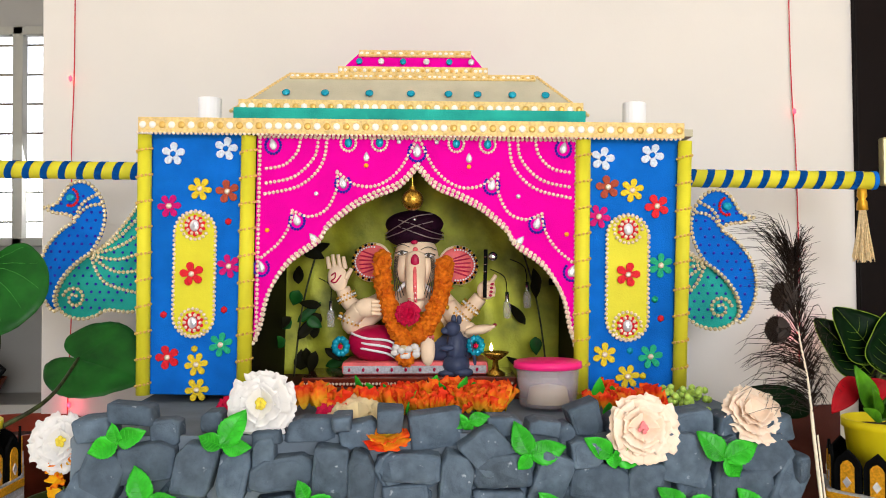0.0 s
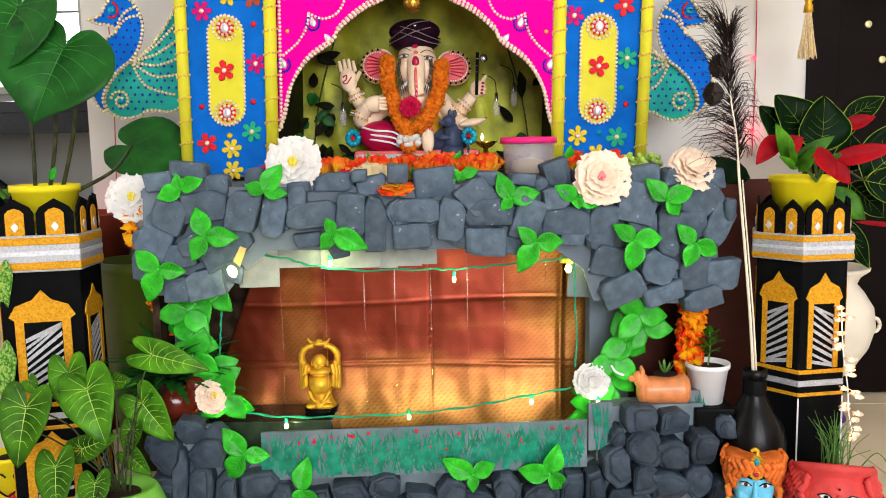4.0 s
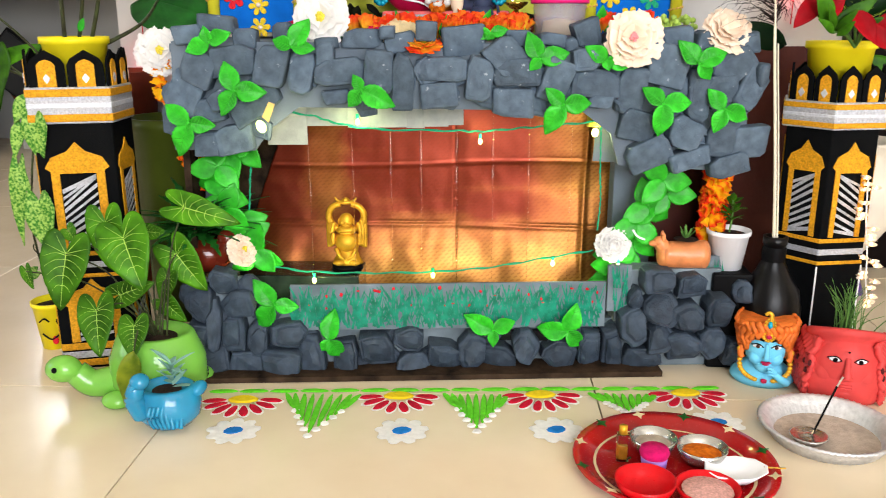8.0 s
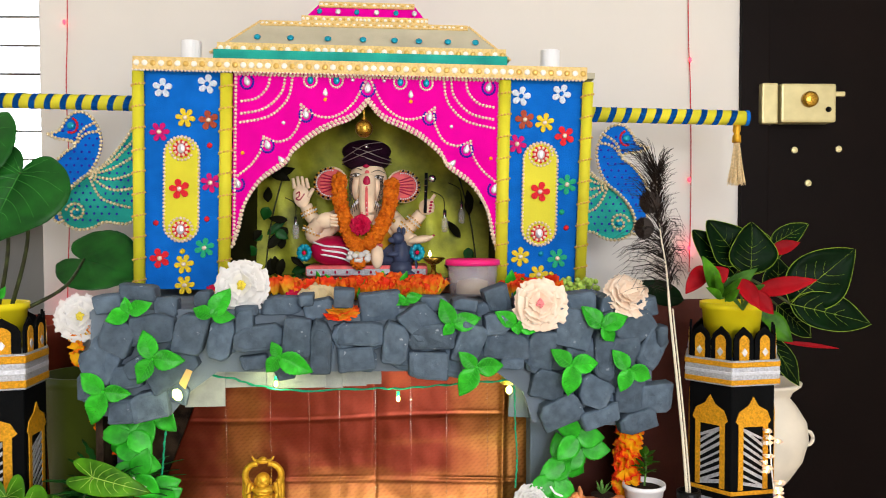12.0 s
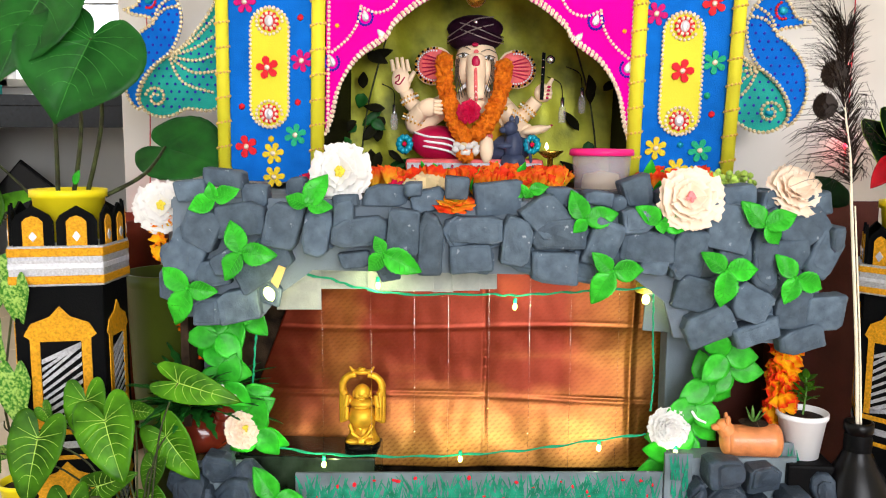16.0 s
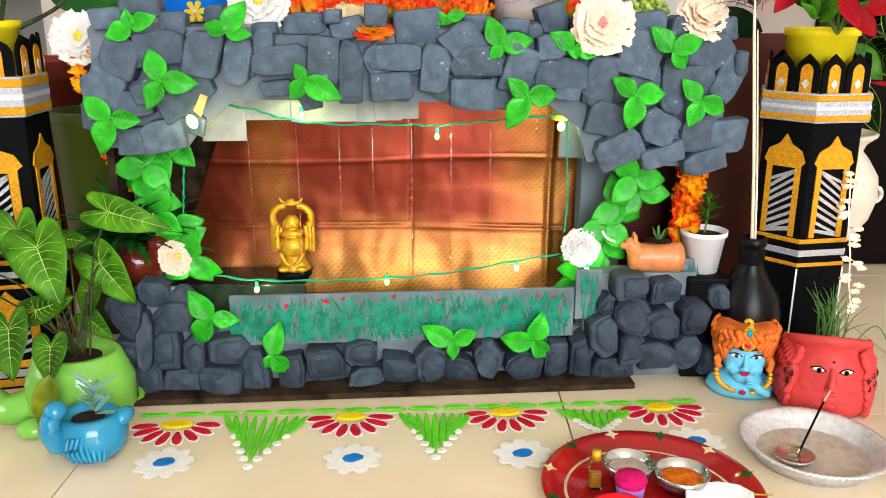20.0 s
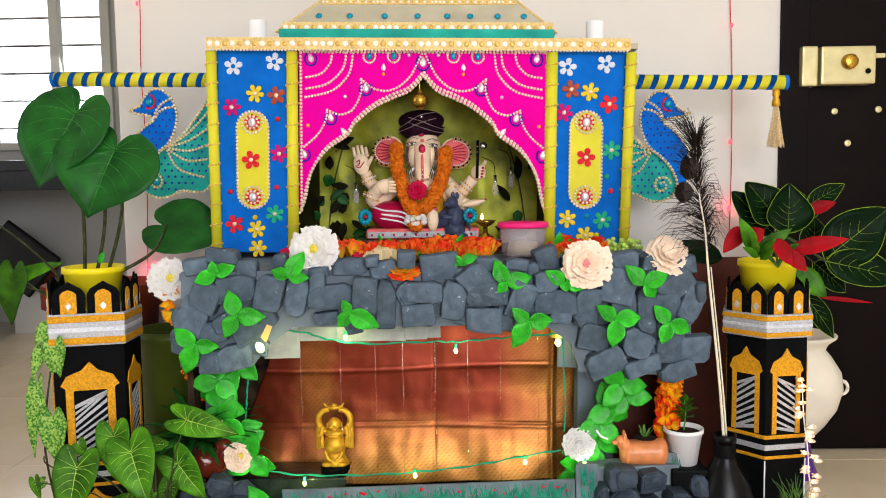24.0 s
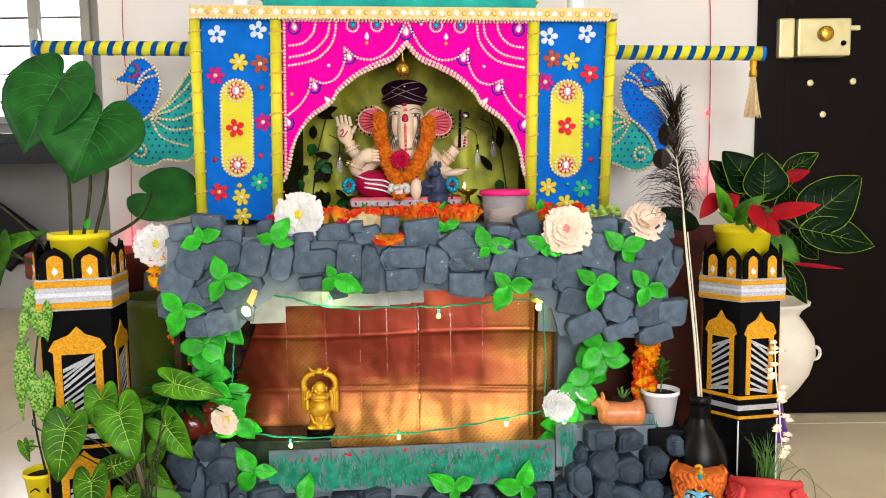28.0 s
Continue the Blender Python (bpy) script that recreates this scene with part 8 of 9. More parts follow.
# ---- pots by the stone pile ----
def cow_pot(loc, rz):
    t = thing("animal_planter", "orange terracotta animal planter lying by the stones", "planter", loc, rz)
    bm = tube([(-0.042 + 0.0085 * k, 0, 0.030 + 0.0003 * k) for k in range(12)], 0.029, 22, None, 1.06)
    ball((-0.042, 0, 0.030), (0.016, 0.028, 0.029), 3, bm)
    ball((0.0515, 0, 0.033), (0.012, 0.029, 0.030), 3, bm)
    tube(curve([(-0.034, -0.004, 0.034), (-0.046, -0.006, 0.050), (-0.054, -0.007, 0.060)], 6), 0.019, 14, bm, 0.8)
    ball((-0.054, -0.008, 0.060), (0.014, 0.013, 0.013), 3, bm)
    ball((-0.067, -0.011, 0.057), (0.011, 0.008, 0.007), 2, bm)
    for s in (-1, 1):
        ball((-0.046, -0.006 + s * 0.012, 0.071), (0.005, 0.004, 0.011), 2, bm)
    for k in range(6):
        tube([(-0.02 + 0.012 * k, 0.0296 * math.cos(a), 0.031 + 0.0298 * math.sin(a)) for a in [math.pi + 0.12 * q for q in range(11)]], 0.0004, 5, bm)
    part("body", bm, TERRA, t, "", True)
    part("soil", lathe([(0, 0.003), (0.028, 0), (0, -0.003)], 16, None, pose(0.006, 0, 0.066)), SOIL, t)
    rn = random.Random(3)
    for k in range(9):
        a = rn.uniform(0, 6.28)
        lf = part("succulent_leaf", leaf_mesh(0.03, 0.007, 0.3, -0.2, 5, 2), GSTEM, t)
        lf.matrix_basis = pose(0.006, 0, 0.066, 0, rn.uniform(-70, -25), math.degrees(a))
    t.matrix_world = pose(*loc, 0, 0, rz) @ Matrix.Diagonal((0.78, 0.8, 0.84, 1))


cow_pot((0.451, 1.165, 0.180), -4)
part_block = thing("support_block", "dark cloth covered block behind the stone pile", "block", (0.538, 1.188, 0))
part("block", box((0, 0, 0.089), (0.07, 0.10, 0.178), 0.004), BLACKP, part_block)
wp = thing("white_pot", "small white plastic pot with a green seedling", "plant pot", (0.536, 1.185, 0.178))
part("pot", lathe([(0, 0), (0.027, 0), (0.036, 0.062), (0.039, 0.063), (0.039, 0.071), (0.036, 0.071), (0.034, 0.062), (0, 0.06)], 26), WHITEP, wp, "", True)
part("soil", lathe([(0, 0.066), (0.034, 0.062), (0, 0.058)], 20), SOIL, wp)
stem(wp, [(0, 0, 0.06), (0.004, 0, 0.10), (0.002, 0, 0.125)], 0.0018, GSTEM)
rn = random.Random(9)
for k in range(16):
    h = 0.085 + 0.04 * k / 16
    lf = part("leaf", leaf_mesh(0.026, 0.012, 0.25, 0.1, 6, 3), BRIGHTLEAF, wp)
    lf.matrix_basis = pose(0.003, 0, h, 0, rn.uniform(-45, 10), rn.uniform(0, 360))

hen = thing("hen_planter", "glossy brown hen-shaped planter on the stones", "planter", (-0.406, 1.15, 0.166), 8)
bm = ball((-0.01, 0, 0.035), (0.055, 0.036, 0.036), 3)
tube(curve([(0.012, -0.005, 0.034), (0.032, -0.012, 0.050), (0.037, -0.016, 0.066)], 6), 0.026, 14, bm, 0.72)
ball((0.038, -0.018, 0.070), (0.018, 0.017, 0.015), 3, bm)
ball((0.054, -0.022, 0.064), (0.008, 0.006, 0.006), 2, bm)
part("body", bm, BROWNGLAZE, hen, "", True)
part("soil", lathe([(0, 0.003), (0.03, 0), (0, -0.003)], 16, None, pose(-0.015, 0, 0.069)), SOIL, hen)
rn = random.Random(14)
for k in range(85):
    a = rn.uniform(0, 6.28)
    lf = part("fern_frond", leaf_mesh(rn.uniform(0.06, 0.13), 0.020, 0.3, 0.55, 14, 2, 0.35), DEEPLEAF, hen)
    lf.matrix_basis = pose(-0.015, 0, 0.07, 0, rn.uniform(-70, -15), math.degrees(a))

big = thing("olive_pot", "tall olive green pot behind the minaret pillar", "plant pot", (-0.541, 1.380, 0.266)[:2] + (0.0,))
part("pot", lathe([(0, 0), (0.055, 0), (0.075, 0.20), (0.082, 0.40), (0.087, 0.405), (0.087, 0.425), (0.08, 0.425), (0.076, 0.38), (0, 0.37)], 30), OLIVEGLAZE, big, "", True)
part("soil", lathe([(0, 0.385), (0.077, 0.38), (0, 0.37)], 24), SOIL, big)

# ---- turtle and bird planters ----
tur = thing("turtle_planter", "glossy green turtle planter on the tiles", "planter", (-0.452, 0.99, 0), 0)
bm = lathe([(0, 0.004), (0.062, 0.004), (0.078, 0.03), (0.076, 0.07), (0.06, 0.11), (0.054, 0.113), (0.05, 0.105), (0, 0.095)], 30, None, Matrix.Diagonal((1.05, 0.9, 1, 1)))
part("body", bm, GREENGLAZE, tur, "", True)
bm = tube(curve([(-0.06, -0.02, 0.035), (-0.10, -0.032, 0.03), (-0.125, -0.038, 0.052)], 6), 0.026, 12, None, 0.8)
ball((-0.142, -0.044, 0.06), (0.030, 0.024, 0.023), 3, bm)
for x, y in ((-0.05, -0.06), (0.05, -0.055), (-0.05, 0.05), (0.05, 0.05)):
    part("foot", ball((x, y, 0.014), (0.026, 0.022, 0.015), 2), GREENGLAZE, tur, "", True)
part("head", bm, GREENGLAZE, tur, "", True)
part("soil", lathe([(0, 0.106), (0.05, 0.1), (0, 0.095)], 20), SOIL, tur)
for y in (-0.066, -0.022):
    part("eye", ball((-0.146, y, 0.066), (0.005, 0.004, 0.005), 2), BLACKP, tur)

bird = thing("bird_planter", "turquoise glazed bird planter with a succulent", "planter", (-0.397, 0.882, 0), 0)
bm = lathe([(0, 0.002), (0.034, 0.002), (0.047, 0.018), (0.05, 0.04), (0.043, 0.062), (0.036, 0.066), (0.033, 0.06), (0, 0.052)], 30, None, Matrix.Diagonal((1.05, 0.9, 1, 1)))
tube(curve([(-0.03, -0.028, 0.03), (-0.036, -0.04, 0.06), (-0.028, -0.034, 0.085)], 6), 0.017, 12, bm, 0.7)
ball((-0.026, -0.036, 0.086), (0.015, 0.015, 0.013), 3, bm)
ball((-0.032, -0.05, 0.082), (0.006, 0.009, 0.004), 2, bm)
ball((0.045, 0.01, 0.055), (0.016, 0.02, 0.012), 2, bm, (0, -30, 0))
for k in range(8):
    tube(curve([(-0.01 + 0.006 * k, -0.045 + 0.001 * k * k * 0.5, 0.048), (-0.012 + 0.006 * k, -0.05 + 0.001 * k * k * 0.5, 0.03), (-0.008 + 0.006 * k, -0.042, 0.012)], 4), 0.003, 6, bm)
part("body", bm, BLUEGLAZE, bird, "", True)
part("soil", lathe([(0, 0.06), (0.034, 0.056), (0, 0.05)], 18), SOIL, bird)
rn = random.Random(19)
SUCC = mat("blue_green_succulent", "7aa79a", 0.5, var=0.2, scale=50)
for k in range(14):
    lf = part("succulent_leaf", leaf_mesh(rn.uniform(0.025, 0.045), 0.010, 0.35, 0.1, 6, 3), SUCC, bird)
    lf.matrix_basis = pose(0.008, 0.005, 0.06 + 0.003 * k, 0, rn.uniform(-60, 5), 360 * k / 5.3)

smile = thing("smiley_pot", "yellow plastic pot with a printed smiling face", "plant pot", (-0.736, 1.191, 0.000), 10)
part("pot", lathe([(0, 0), (0.026, 0), (0.036, 0.085), (0.039, 0.086), (0.039, 0.094), (0.036, 0.094), (0.033, 0.08), (0, 0.078)], 28), YPLASTIC, smile, "", True)
part("soil", lathe([(0, 0.088), (0.035, 0.082), (0, 0.078)], 18), SOIL, smile)
part("eye", tube(curve([(-0.016, -0.0345, 0.06), (-0.006, -0.0355, 0.067), (0.002, -0.035, 0.06)], 5), 0.0016, 6), BLACKP, smile)
part("eye", ball((0.018, -0.031, 0.06), (0.005, 0.003, 0.007), 2), BLACKP, smile)
part("mouth", tube(curve([(-0.014, -0.030, 0.035), (0.003, -0.0325, 0.024), (0.02, -0.028, 0.036)], 6), 0.0016, 6), BLACKP, smile)
part("tongue", ball((0.008, -0.030, 0.021), (0.006, 0.003, 0.009), 2), REDPAINT, smile)

vine = thing("variegated_vine", "speckled green and cream climbing vine on a thin frame", "vine", (0, 0, 0))
stem(vine, [(-0.731, 1.200, 0.063), (-0.690, 1.080, 0.244), (-0.679, 1.080, 0.353), (-0.660, 1.080, 0.450), (-0.654, 1.080, 0.493)], 0.0022)
stem(vine, [(-0.643, 1.106, 0.180), (-0.687, 1.080, 0.216), (-0.693, 1.080, 0.233)], 0.0016)
for b, t, w in (((-0.656, 1.070, 0.451), (-0.657, 1.066, 0.380), 0.05), ((-0.687, 1.080, 0.437), (-0.704, 1.070, 0.388), 0.03), ((-0.667, 1.070, 0.312), (-0.664, 1.061, 0.223), 0.062), ((-0.701, 1.080, 0.366), (-0.719, 1.070, 0.235), 0.034), ((-0.672, 1.080, 0.480), (-0.694, 1.070, 0.448), 0.035), ((-0.658, 1.098, 0.403), (-0.646, 1.089, 0.350), 0.035), ((-0.660, 1.089, 0.496), (-0.680, 1.080, 0.473), 0.025), ((-0.713, 1.113, 0.172), (-0.747, 1.121, 0.152), 0.025), ((-0.655, 1.089, 0.474), (-0.656, 1.080, 0.437), 0.035), ((-0.701, 1.080, 0.364), (-0.682, 1.070, 0.323), 0.025)):
    leaf(vine, b, t, w * 0.98, VARIEG, None, (0, -1, 0.2), 0.2, 0.25, 1.0, wave=0.02)

syn = thing("arrowhead_plant", "arrowhead plant with pale-veined green leaves in the turtle planter", "plant", (0, 0, 0))
root = Vector((-0.452, 0.99, 0.10))
for b, t, w in (((-0.586, 0.985, 0.243), (-0.597, 0.955, 0.158), 0.080),
                ((-0.488, 0.985, 0.271), (-0.454, 0.950, 0.198), 0.086),
                ((-0.537, 1.030, 0.284), (-0.528, 1.010, 0.209), 0.064),
                ((-0.411, 1.060, 0.305), (-0.321, 1.050, 0.283), 0.056),
                ((-0.428, 1.050, 0.226), (-0.382, 1.040, 0.164), 0.068),
                ((-0.539, 0.970, 0.151), (-0.527, 0.930, 0.090), 0.064),
                ((-0.463, 0.935, 0.138), (-0.459, 0.905, 0.098), 0.053),
                ((-0.505, 0.990, 0.172), (-0.447, 0.975, 0.196), 0.044),
                ((-0.447, 1.030, 0.145), (-0.413, 1.020, 0.115), 0.040),
                ((-0.440, 1.030, 0.188), (-0.450, 1.020, 0.148), 0.038),
                ((-0.475, 1.050, 0.265), (-0.435, 1.040, 0.264), 0.030),
                ((-0.596, 1.020, 0.273), (-0.581, 1.010, 0.257), 0.030),
                ((-0.713, 1.080, 0.182), (-0.702, 1.070, 0.153), 0.026)):
    size = (Vector(t) - Vector(b)).length
    heart_leaf(syn, b, t, BRIGHTLEAF, (5 * (w - 0.06), -1, 0.25 + 0.2 * math.sin(90 * b[0])), w / (size * 1.0), 0.16, 0.16, ARROW, VEIN, 0.85, 0.035)
    bb = Vector(b)
    stem(syn, [root + Vector((random.Random(w * 1000).uniform(-0.02, 0.02), 0, 0)), root.lerp(bb, 0.5) + Vector((0, 0.01, 0.03)), bb], 0.0017, STEM)
leaf(syn, (-0.454, 0.905, 0.108), (-0.478, 0.900, 0.018), 0.036, OLIVELEAF, None, (0.2, -1, 0.2), 0.12, 0.3, 0, wave=0.08)
stem(syn, [root, (-0.455, 0.94, 0.135), (-0.454, 0.905, 0.108)], 0.0017, STEM)

# ---- plants on the pillars ----
def yellow_pot(loc, name="yellow_pot"):
    t = thing(name, "yellow plastic pot standing in the pillar top", "plant pot", loc, 0, "yellow pots on the pillars")
    part("pot", lathe([(0, 0), (0.043, 0), (0.054, 0.105), (0.058, 0.106), (0.058, 0.118), (0.055, 0.118), (0.05, 0.10), (0, 0.098)], 30), YPLASTIC, t, "", True)
    part("soil", lathe([(0, 0.108), (0.053, 0.104), (0, 0.098)], 20), SOIL, t)
    return t


yellow_pot((-0.625, 1.178, 0.468))
yellow_pot((0.713, 1.232, 0.458))

ear = thing("elephant_ear_plant", "elephant ear plant with large dark heart leaves", "plant", (0, 0, 0))
heart_leaf(ear, (-0.622, 1.13, 0.877), (-0.679, 1.07, 0.75), DEEPLEAF, (-0.2, -1, 0.55), 1.02, 0.2, 0.12, EAR, VEIN4, 0.55)
heart_leaf(ear, (-0.538, 1.1, 0.806), (-0.573, 1.04, 0.696), DEEPLEAF, (0.15, -1, 0.55), 1.16, 0.2, 0.15, EAR, VEIN4, 0.55)
heart_leaf(ear, (-0.563, 1.42, 0.647), (-0.436, 1.4, 0.620), DEEPLEAF, (0.1, -0.8, 0.8), 1.0, 0.2, 0.1, EAR)
P0 = Vector((-0.625, 1.178, 0.57))
for a, b, c in (((-0.012, -0.01, 0), (-0.626, 1.15, 0.685), (-0.622, 1.13, 0.877)), ((0.008, 0, 0), (-0.579, 1.14, 0.695), (-0.602, 1.15, 0.857)), ((0.03, 0, 0), (-0.546, 1.14, 0.695), (-0.538, 1.1, 0.806)), ((0.05, 0.02, 0), (-0.53, 1.25, 0.604), (-0.563, 1.42, 0.647))):
    stem(ear, [P0 + Vector(a), b, c], 0.0038)
leaf(ear, (-0.595, 1.140, 0.591), (-0.585, 1.135, 0.612), 0.012, LEAFG, None, (0, -1, 0), 0.1, 0.2, 0)

vine2 = thing("trailing_plant", "trailing plant with drooping leaves in a terracotta pot", "plant", (0, 0, 0))
for b, t, w in (((-0.962, 1.500, 0.545), (-0.975, 1.480, 0.427), 0.085), ((-0.941, 1.500, 0.533), (-0.854, 1.500, 0.565), 0.04), ((-1.190, 1.500, 0.715), (-1.109, 1.500, 0.732), 0.06), ((-1.187, 1.500, 0.630), (-1.129, 1.500, 0.591), 0.045)):
    leaf(vine2, b, t, w, BRIGHTLEAF, None, (0, -1, 0.3), 0.2, 0.2)
stem(vine2, [(-0.828, 1.500, 0.475), (-0.873, 1.500, 0.552), (-0.985, 1.500, 0.650), (-1.110, 1.500, 0.706)], 0.003)
stem(vine2, [(-0.828, 1.500, 0.468), (-0.949, 1.500, 0.513), (-1.071, 1.500, 0.558), (-1.188, 1.500, 0.617)], 0.003)
stem(vine2, [(-0.828, 1.500, 0.462), (-0.882, 1.500, 0.481), (-0.955, 1.500, 0.536)], 0.003)
tp = thing("terracotta_pot", "wide terracotta pot behind the pillar", "plant pot", (-0.80, 1.62, 0))
part("pot", lathe([(0, 0), (0.10, 0), (0.13, 0.44), (0.145, 0.445), (0.145, 0.50), (0.13, 0.50), (0.125, 0.46), (0, 0.45)], 30), mat("old_terracotta", "7a2f1c", 0.7, var=0.2, scale=20, bump=0.3), tp, "", True)
part("soil", lathe([(0, 0.475), (0.128, 0.465), (0, 0.45)], 20), SOIL, tp)

cro = thing("croton_plant", "croton plant with broad dark yellow-veined leaves", "plant", (0, 0, 0))
C0 = Vector((0.80, 1.42, 0.60))
for b, t, w in (((0.890, 1.380, 0.553), (1.014, 1.360, 0.661), 0.115), ((0.884, 1.360, 0.551), (1.042, 1.340, 0.517), 0.08), ((0.824, 1.420, 0.607), (0.830, 1.420, 0.714), 0.10), ((0.813, 1.440, 0.631), (0.747, 1.440, 0.721), 0.09), ((0.804, 1.450, 0.604), (0.723, 1.460, 0.701), 0.085), ((0.879, 1.450, 0.668), (0.960, 1.450, 0.716), 0.045), ((0.895, 1.450, 0.565), (0.903, 1.460, 0.639), 0.07), ((0.867, 1.440, 0.475), (0.947, 1.440, 0.370), 0.05), ((0.859, 1.460, 0.629), (0.867, 1.470, 0.700), 0.09), ((0.883, 1.420, 0.542), (0.960, 1.420, 0.478), 0.06), ((0.785, 1.320, 0.384), (0.808, 1.300, 0.351), 0.05)):
    leaf(cro, b, t, w, CROTON, VEIN2, (0, -1, 0.3), 0.1, 0.2, 0, wave=0.06, pairs=5, bold=0.36, rim=True)
    stem(cro, [C0 + Vector((0, 0, -0.12)), C0, b], 0.003, STEM)
leaf(cro, (0.813, 1.360, 0.535), (0.875, 1.330, 0.483), 0.055, BRIGHTLEAF, None, (0, -1, 0.3), 0.1, 0.15, 0)
leaf(cro, (0.664, 1.360, 0.561), (0.549, 1.340, 0.596), 0.05, CROTON, None, (0, -1, 0.3), 0.15, 0.2, 0)
leaf(cro, (0.889, 1.400, 0.468), (0.995, 1.380, 0.458), 0.010, REDLEAF, None, (0, -1, 0.3), 0.05, 0.2, 0)
leaf(cro, (0.875, 1.440, 0.656), (0.925, 1.420, 0.676), 0.03, REDLEAF, None, (0, -1, 0.3), 0.2, 0.2, 0)
ant = thing("red_flower_plant", "small potted plant with red spathes and bright leaves", "plant", (0, 0, 0))
A0 = Vector((0.737, 1.30, 0.56))
for b, t, w, mm in (((0.743, 1.260, 0.597), (0.835, 1.220, 0.622), 0.034, REDLEAF), ((0.709, 1.250, 0.621), (0.736, 1.220, 0.575), 0.034, REDLEAF), ((0.732, 1.250, 0.598), (0.766, 1.230, 0.562), 0.034, REDLEAF), ((0.659, 1.280, 0.643), (0.619, 1.260, 0.598), 0.034, REDLEAF), ((0.668, 1.270, 0.620), (0.693, 1.260, 0.638), 0.034, REDLEAF), ((0.674, 1.260, 0.597), (0.645, 1.240, 0.659), 0.03, BRIGHTLEAF), ((0.682, 1.260, 0.597), (0.737, 1.240, 0.639), 0.028, BRIGHTLEAF), ((0.682, 1.260, 0.585), (0.705, 1.230, 0.622), 0.016, BRIGHTLEAF), ((0.682, 1.260, 0.585), (0.663, 1.230, 0.629), 0.016, BRIGHTLEAF), ((0.679, 1.250, 0.586), (0.646, 1.220, 0.607), 0.016, BRIGHTLEAF), ((0.685, 1.250, 0.581), (0.696, 1.220, 0.601), 0.016, BRIGHTLEAF), ((0.746, 1.260, 0.585), (0.764, 1.250, 0.609), 0.035, BRIGHTLEAF)):
    leaf(ant, b, t, w, mm, None, (0, -1, 0.3), 0.12, 0.2, 0)
    stem(ant, [A0, A0.lerp(Vector(b), 0.6) + Vector((0, 0, 0.01)), b], 0.0025, GSTEM)

ant.matrix_world = pose(0.006, -0.071, 0.033) @ Matrix.Scale(0.955, 4)
cro.matrix_world = pose(0, 0, 0.006)
ear.matrix_world = pose(0, 0, 0.004)
syn.matrix_world = pose(0, 0, 0.003)
vine.matrix_world = pose(0, 0, 0.003)

urn = thing("white_urn", "ivory white pot with a ring handle behind the pillar", "urn", (0.92, 1.61, 0.0))
part("body", lathe([(0, 0.088), (0.042, 0.09), (0.073, 0.128), (0.100, 0.172), (0.113, 0.222), (0.108, 0.262), (0.086, 0.298), (0.071, 0.316), (0.078, 0.332), (0.096, 0.346), (0.098, 0.352), (0.090, 0.355), (0.064, 0.318), (0, 0.30)], 34), IVORY, urn, "", True)
part("foot", lathe([(0, 0), (0.062, 0), (0.050, 0.03), (0.040, 0.088), (0.046, 0.094), (0, 0.094)], 24), mat("violet_glass_foot", "5a2a8a", 0.3), urn, "", True)
ringb = bmesh.new()
tube([(0.122 + 0.012 * math.cos(a * 0.523), 0, 0.215 + 0.016 * math.sin(a * 0.523)) for a in range(13)], 0.0045, 8, ringb)
part("handle", ringb, IVORY, urn, "", True)

led = thing("blossom_lights", "string of small lit flower lights down the pillar", "string lights", (0, 0, 0))
pts = [(0.753, 1.152, 0.349), (0.751, 1.133, 0.275), (0.751, 1.114, 0.226), (0.747, 1.095, 0.178), (0.748, 1.076, 0.141)]
part("cable", tube(curve(pts, 8), 0.0012, 5), WHITEP, led)
rn = random.Random(41)
for p in along(curve(pts, 8), 0.022):
    for k in range(2):
        c = p + Vector((rn.uniform(-0.014, 0.014), rn.uniform(-0.012, 0.004), rn.uniform(-0.012, 0.012)))
        b = part("bulb", ball(c, 0.0036, 1), WARMBULB, led, "lit warm bulb")
        for a in range(4):
            f = part("petal", leaf_mesh(0.011, 0.008, 0.2, -0.2, 4, 2), PEACH, b)
            f.matrix_basis = Matrix.Translation(c) @ pose(0, 0, 0, 60, 0, 90 * a + rn.uniform(0, 60))

# ---- wall wires ----
w1 = thing("wall_light_wire", "thin red wire with small red lights on the wall", "wire", (0, 1.744, 0), 0, "red light wires on the wall")
part("wire", tube(curve([(-0.72, 0, 2.2), (-0.722, 0, 1.3), (-0.728, 0, 1.05), (-0.724, 0, 0.8), (-0.735, 0, 0.45), (-0.73, 0, 0.05)], 8), 0.0012, 6), REDCORD, w1)
for z in (1.21, 0.52):
    part("bulb", ball((-0.728, -0.006, z), (0.004, 0.004, 0.007), 1), REDBULB, w1, "lit red bulb")
w2 = thing("wall_light_wire", "thin red wire with small red lights on the wall", "wire", (0, 1.744, 0), 0, "red light wires on the wall")
part("wire", tube(curve([(0.79, 0, 2.2), (0.792, 0, 1.3), (0.80, 0, 1.05), (0.803, 0, 0.8), (0.80, 0, 0.6)], 8), 0.0012, 6), REDCORD, w2)
for z in (1.125, 0.83, 0.66):
    part("bulb", ball((0.797, -0.006, z), (0.004, 0.004, 0.007), 1), REDBULB, w2, "lit red bulb")

for x, z in ((-0.728, 0.52), (0.797, 0.66)):
    la = bpy.data.lights.new("red_bulb_light", "POINT")
    la.energy, la.color, la.shadow_soft_size = 0.05, (1.0, 0.12, 0.2), 0.006
    new("red_bulb_light", la).matrix_world = pose(x, 1.728, z)

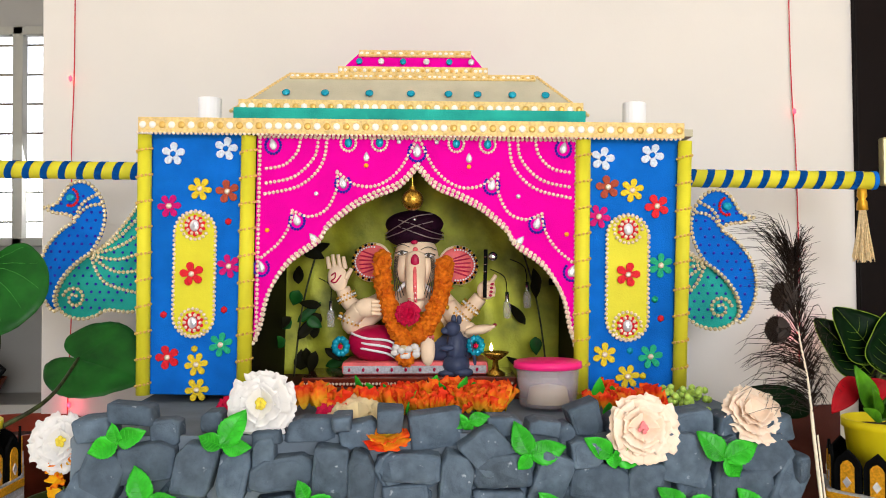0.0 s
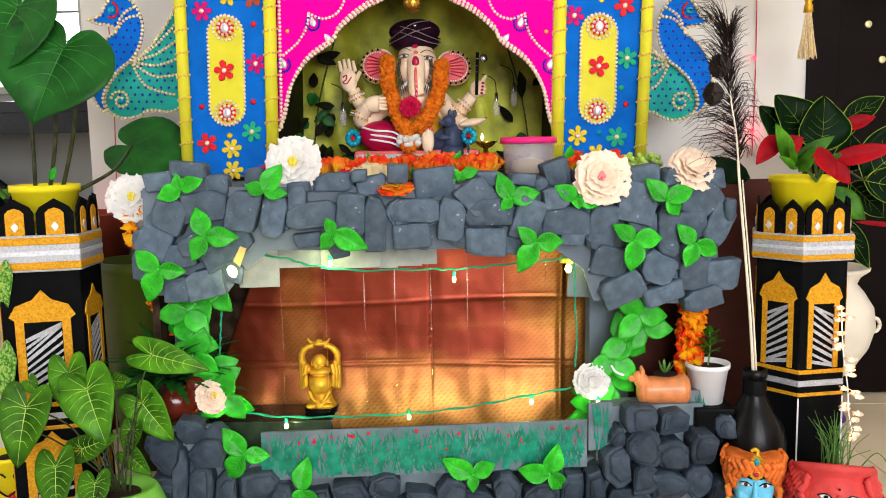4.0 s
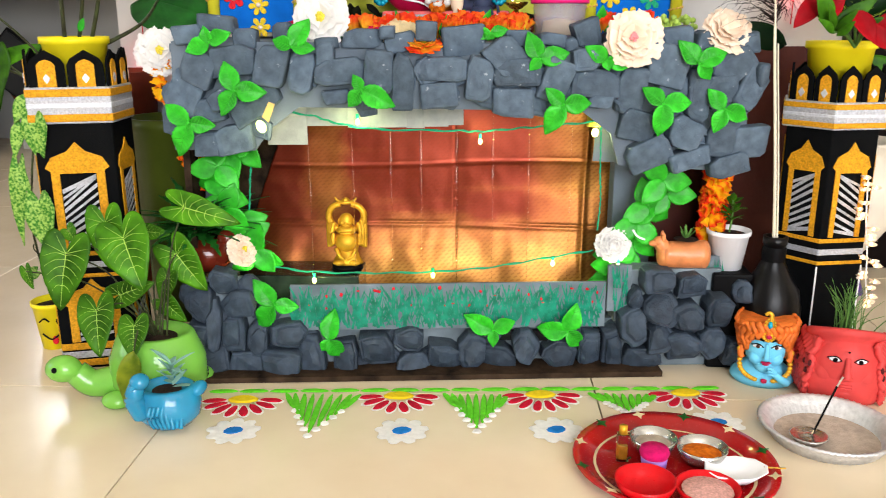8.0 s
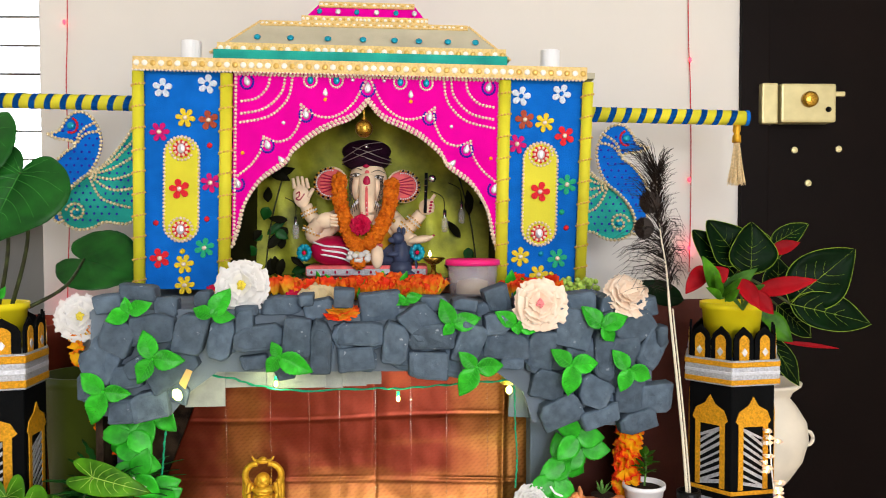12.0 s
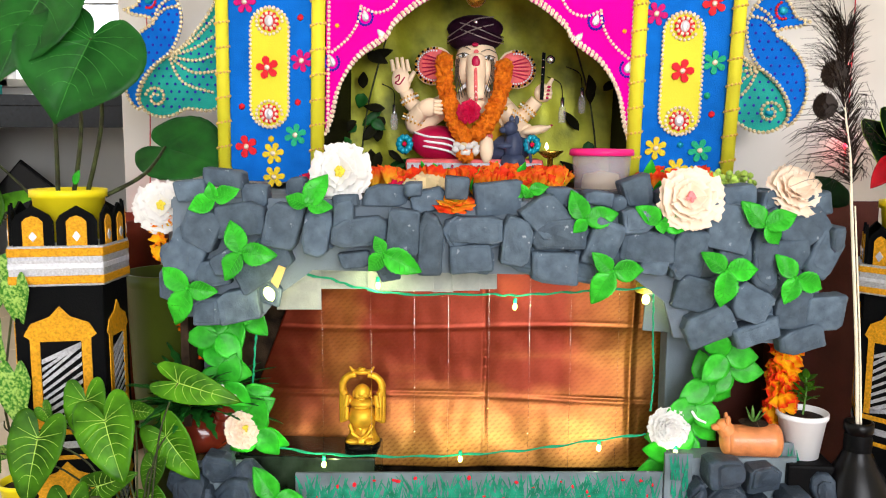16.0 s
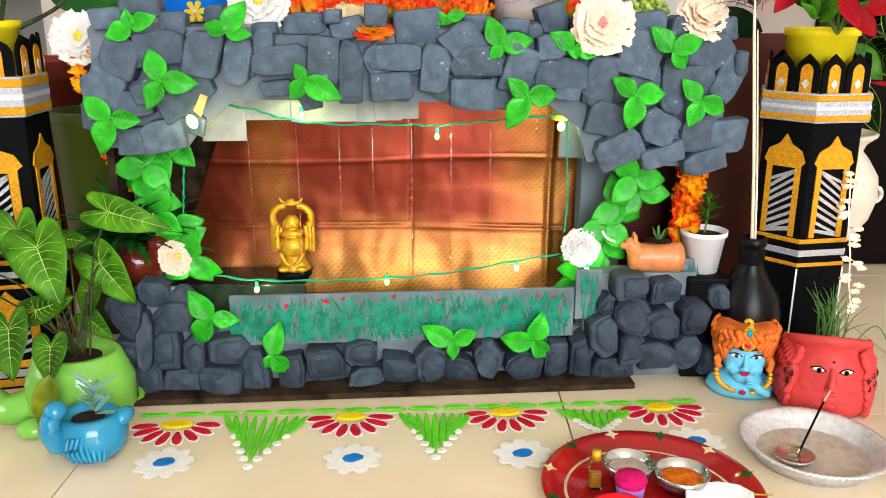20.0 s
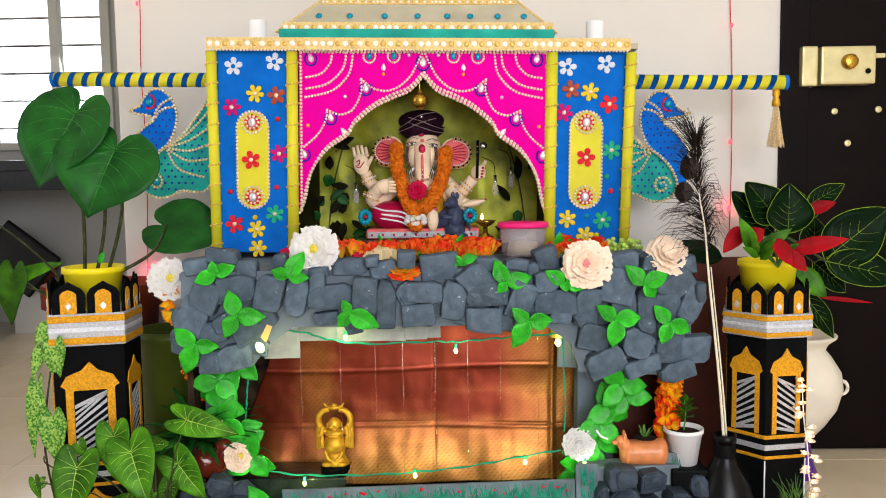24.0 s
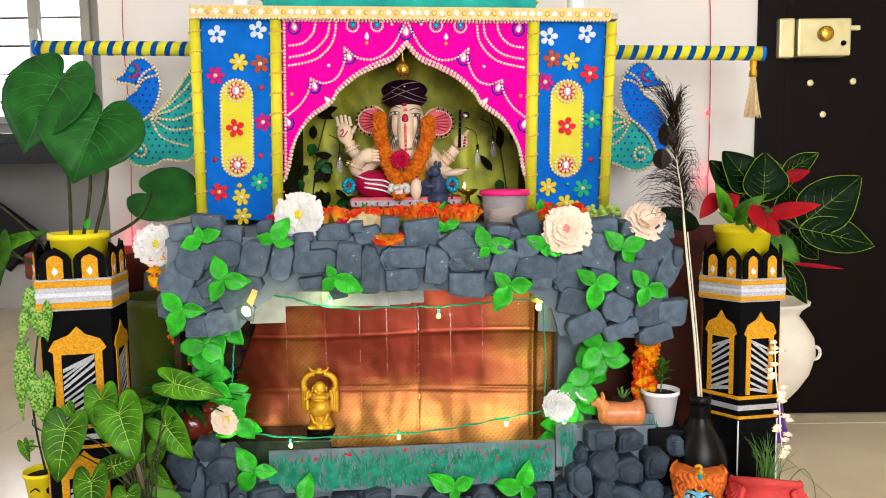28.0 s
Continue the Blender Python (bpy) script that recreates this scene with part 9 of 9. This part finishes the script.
# ---- door furniture ----
lock = part("rim_lock", box((1.088 - 0.925, -0.002, 1.018), (0.138, 0.05, 0.096), 0.006), LOCKM, door, "cream enamel rim lock")
part("lock_keeper", box((0.988 - 0.925, -0.012, 1.016), (0.04, 0.046, 0.10), 0.005), LOCKM, door, "cream lock keeper")
part("lock_knob", lathe([(0, 0), (0.02, 0), (0.019, 0.014), (0.014, 0.018), (0, 0.018)], 24, None, pose(1.088 - 0.925, -0.025, 1.026, 90, 0, 0)), BRASS, lock, "", True)
part("lock_button", ball((1.136 - 0.925, -0.03, 1.002), (0.007, 0.006, 0.007), 2), BLACKP, lock)
part("lock_lever", box((1.17 - 0.925, -0.01, 1.042), (0.03, 0.012, 0.012), 0.002), LOCKM, lock)
for x, z in ((1.077, 0.906), (1.19, 0.909), (1.113, 0.823)):
    part("screw_cap", lathe([(0, 0), (0.009, 0), (0.008, 0.004), (0, 0.005)], 16, None, pose(x - 0.925, 0.026, z, 90, 0, 0)), LOCKM, door)

# ---- kitchen things ----
win = thing("window_1", "white framed window with horizontal bars", "window", (0, 4.0, 0), kind="structure")
wx0, wx1, wz0, wz1 = (-2.449, 4.000, 0.948)[0], (-1.744, 4.000, 0.940)[0], 0.93, 2.0
WFRAME = mat("grey_white_window_frame", "b9b8ae", 0.5, var=0.05, scale=8)
for x in (wx0 + 0.03, (wx0 + wx1) / 2 + 0.06, wx1 - 0.02):
    part("window_frame", box((x, 0, (wz0 + wz1) / 2), (0.05, 0.05, wz1 - wz0), 0.004), WFRAME, win)
for z in (wz0 + 0.02, wz1 - 0.02):
    part("window_frame", box(((wx0 + wx1) / 2, 0, z), (wx1 - wx0, 0.05, 0.04), 0.004), WFRAME, win)
for k in range(7):
    part("bar", tube([(wx0 + 0.04, 0.03, wz0 + 0.12 + 0.145 * k), (wx1 - 0.03, 0.03, wz0 + 0.12 + 0.145 * k)], 0.006, 6), SILVERM, win)
pn = part("pane", box(((wx0 + wx1) / 2, 0.055, (wz0 + wz1) / 2), (wx1 - wx0, 0.004, wz1 - wz0)), GLASSC, win)
pn.visible_shadow = False
part("backdrop", box(((wx0 + wx1) / 2, 5.2, 1.6), (4.0, 0.02, 3.2)), glow("bright_outdoors", "f2f6ff", 1.6))

mp = thing("water_pot", "maroon water pot with a painted flower band", "pot", (-2.391, 3.550, 0.910)[:2] + (0.86,))
part("pot", lathe([(0, 0), (0.11, 0), (0.165, 0.08), (0.17, 0.15), (0.145, 0.22), (0.10, 0.25), (0.105, 0.27), (0.095, 0.27), (0, 0.26)], 32), mat("maroon_glaze", "4a0e18", 0.3, var=0.2, scale=10), mp, "", True)
rn = random.Random(6)
for k in range(10):
    a = math.pi * (1 + k / 9)
    part("painted_flower", ball((0.166 * math.cos(a), 0.166 * math.sin(a), 0.115), (0.022, 0.006, 0.02) if k % 2 else (0.014, 0.005, 0.012), 1, None, (0, 0, math.degrees(a) + 90)), PEACH if k % 2 else GSTEM, mp)
tank = thing("wall_shelf_box", "teal plastic box on a wall shelf", "box", (-2.681, 3.870, 1.554), 0)
part("box", box((-0.05, 0, 0.1), (0.30, 0.22, 0.42), 0.02), mat("teal_plastic", "2a8d92", 0.4, var=0.1, scale=8), tank)
part("shelf", box((-0.05, 0, -0.13), (0.36, 0.26, 0.03), 0.004), WHITEP, tank)
jar = thing("glass_jar", "small yellow-green glass jar on the counter", "jar", (-2.318, 3.400, 0.904)[:2] + (0.86,))
part("jar", lathe([(0, 0), (0.034, 0), (0.036, 0.05), (0.022, 0.065), (0.022, 0.085), (0, 0.085)], 20), mat("olive_glass", "9aa61e", 0.15), jar, "", True)
cl = thing("clip", "small teal clip on the counter edge", "clip", (-2.090, 3.400, 0.901)[:2] + (0.86,))
part("clip", box((0, 0, 0.02), (0.02, 0.02, 0.04), 0.004), TEAL, cl)
pan = thing("dark_tray", "black tray leaning under the counter", "tray", (-2.059, 3.550, 0.388), 0)
part("tray", box((0, 0, 0), (0.32, 0.02, 0.24), 0.008, (-12, 38, 0)), BLACKP, pan)
part("rim", box((0, -0.012, 0), (0.30, 0.008, 0.22), 0.003, (-12, 38, 0)), BLACKG, pan)
ledge = thing("kitchen_ledge", "pale tiled ledge below the counter", "ledge", (-1.75, 3.8, 0))
part("ledge", box((0.35, 0.05, 0.11), (1.5, 0.42, 0.22), 0.004), WALL2, ledge)
orp = thing("orange_bowl", "orange plastic bowl on the ledge", "bowl", (-2.114, 3.750, 0.194)[:2] + (0.22,))
part("bowl", lathe([(0, 0), (0.09, 0), (0.14, 0.10), (0.132, 0.10), (0.085, 0.006), (0, 0.006)], 28), mat("orange_brown_plastic", "8a3a1c", 0.5), orp, "", True)
steel = thing("steel_can", "brushed steel can on the floor", "can", (-2.25, 3.16, 0))
part("can", lathe([(0, 0), (0.055, 0), (0.056, 0.19), (0.058, 0.20), (0.052, 0.20), (0.05, 0.01), (0, 0.01)], 26), SILVERM, steel, "", True)
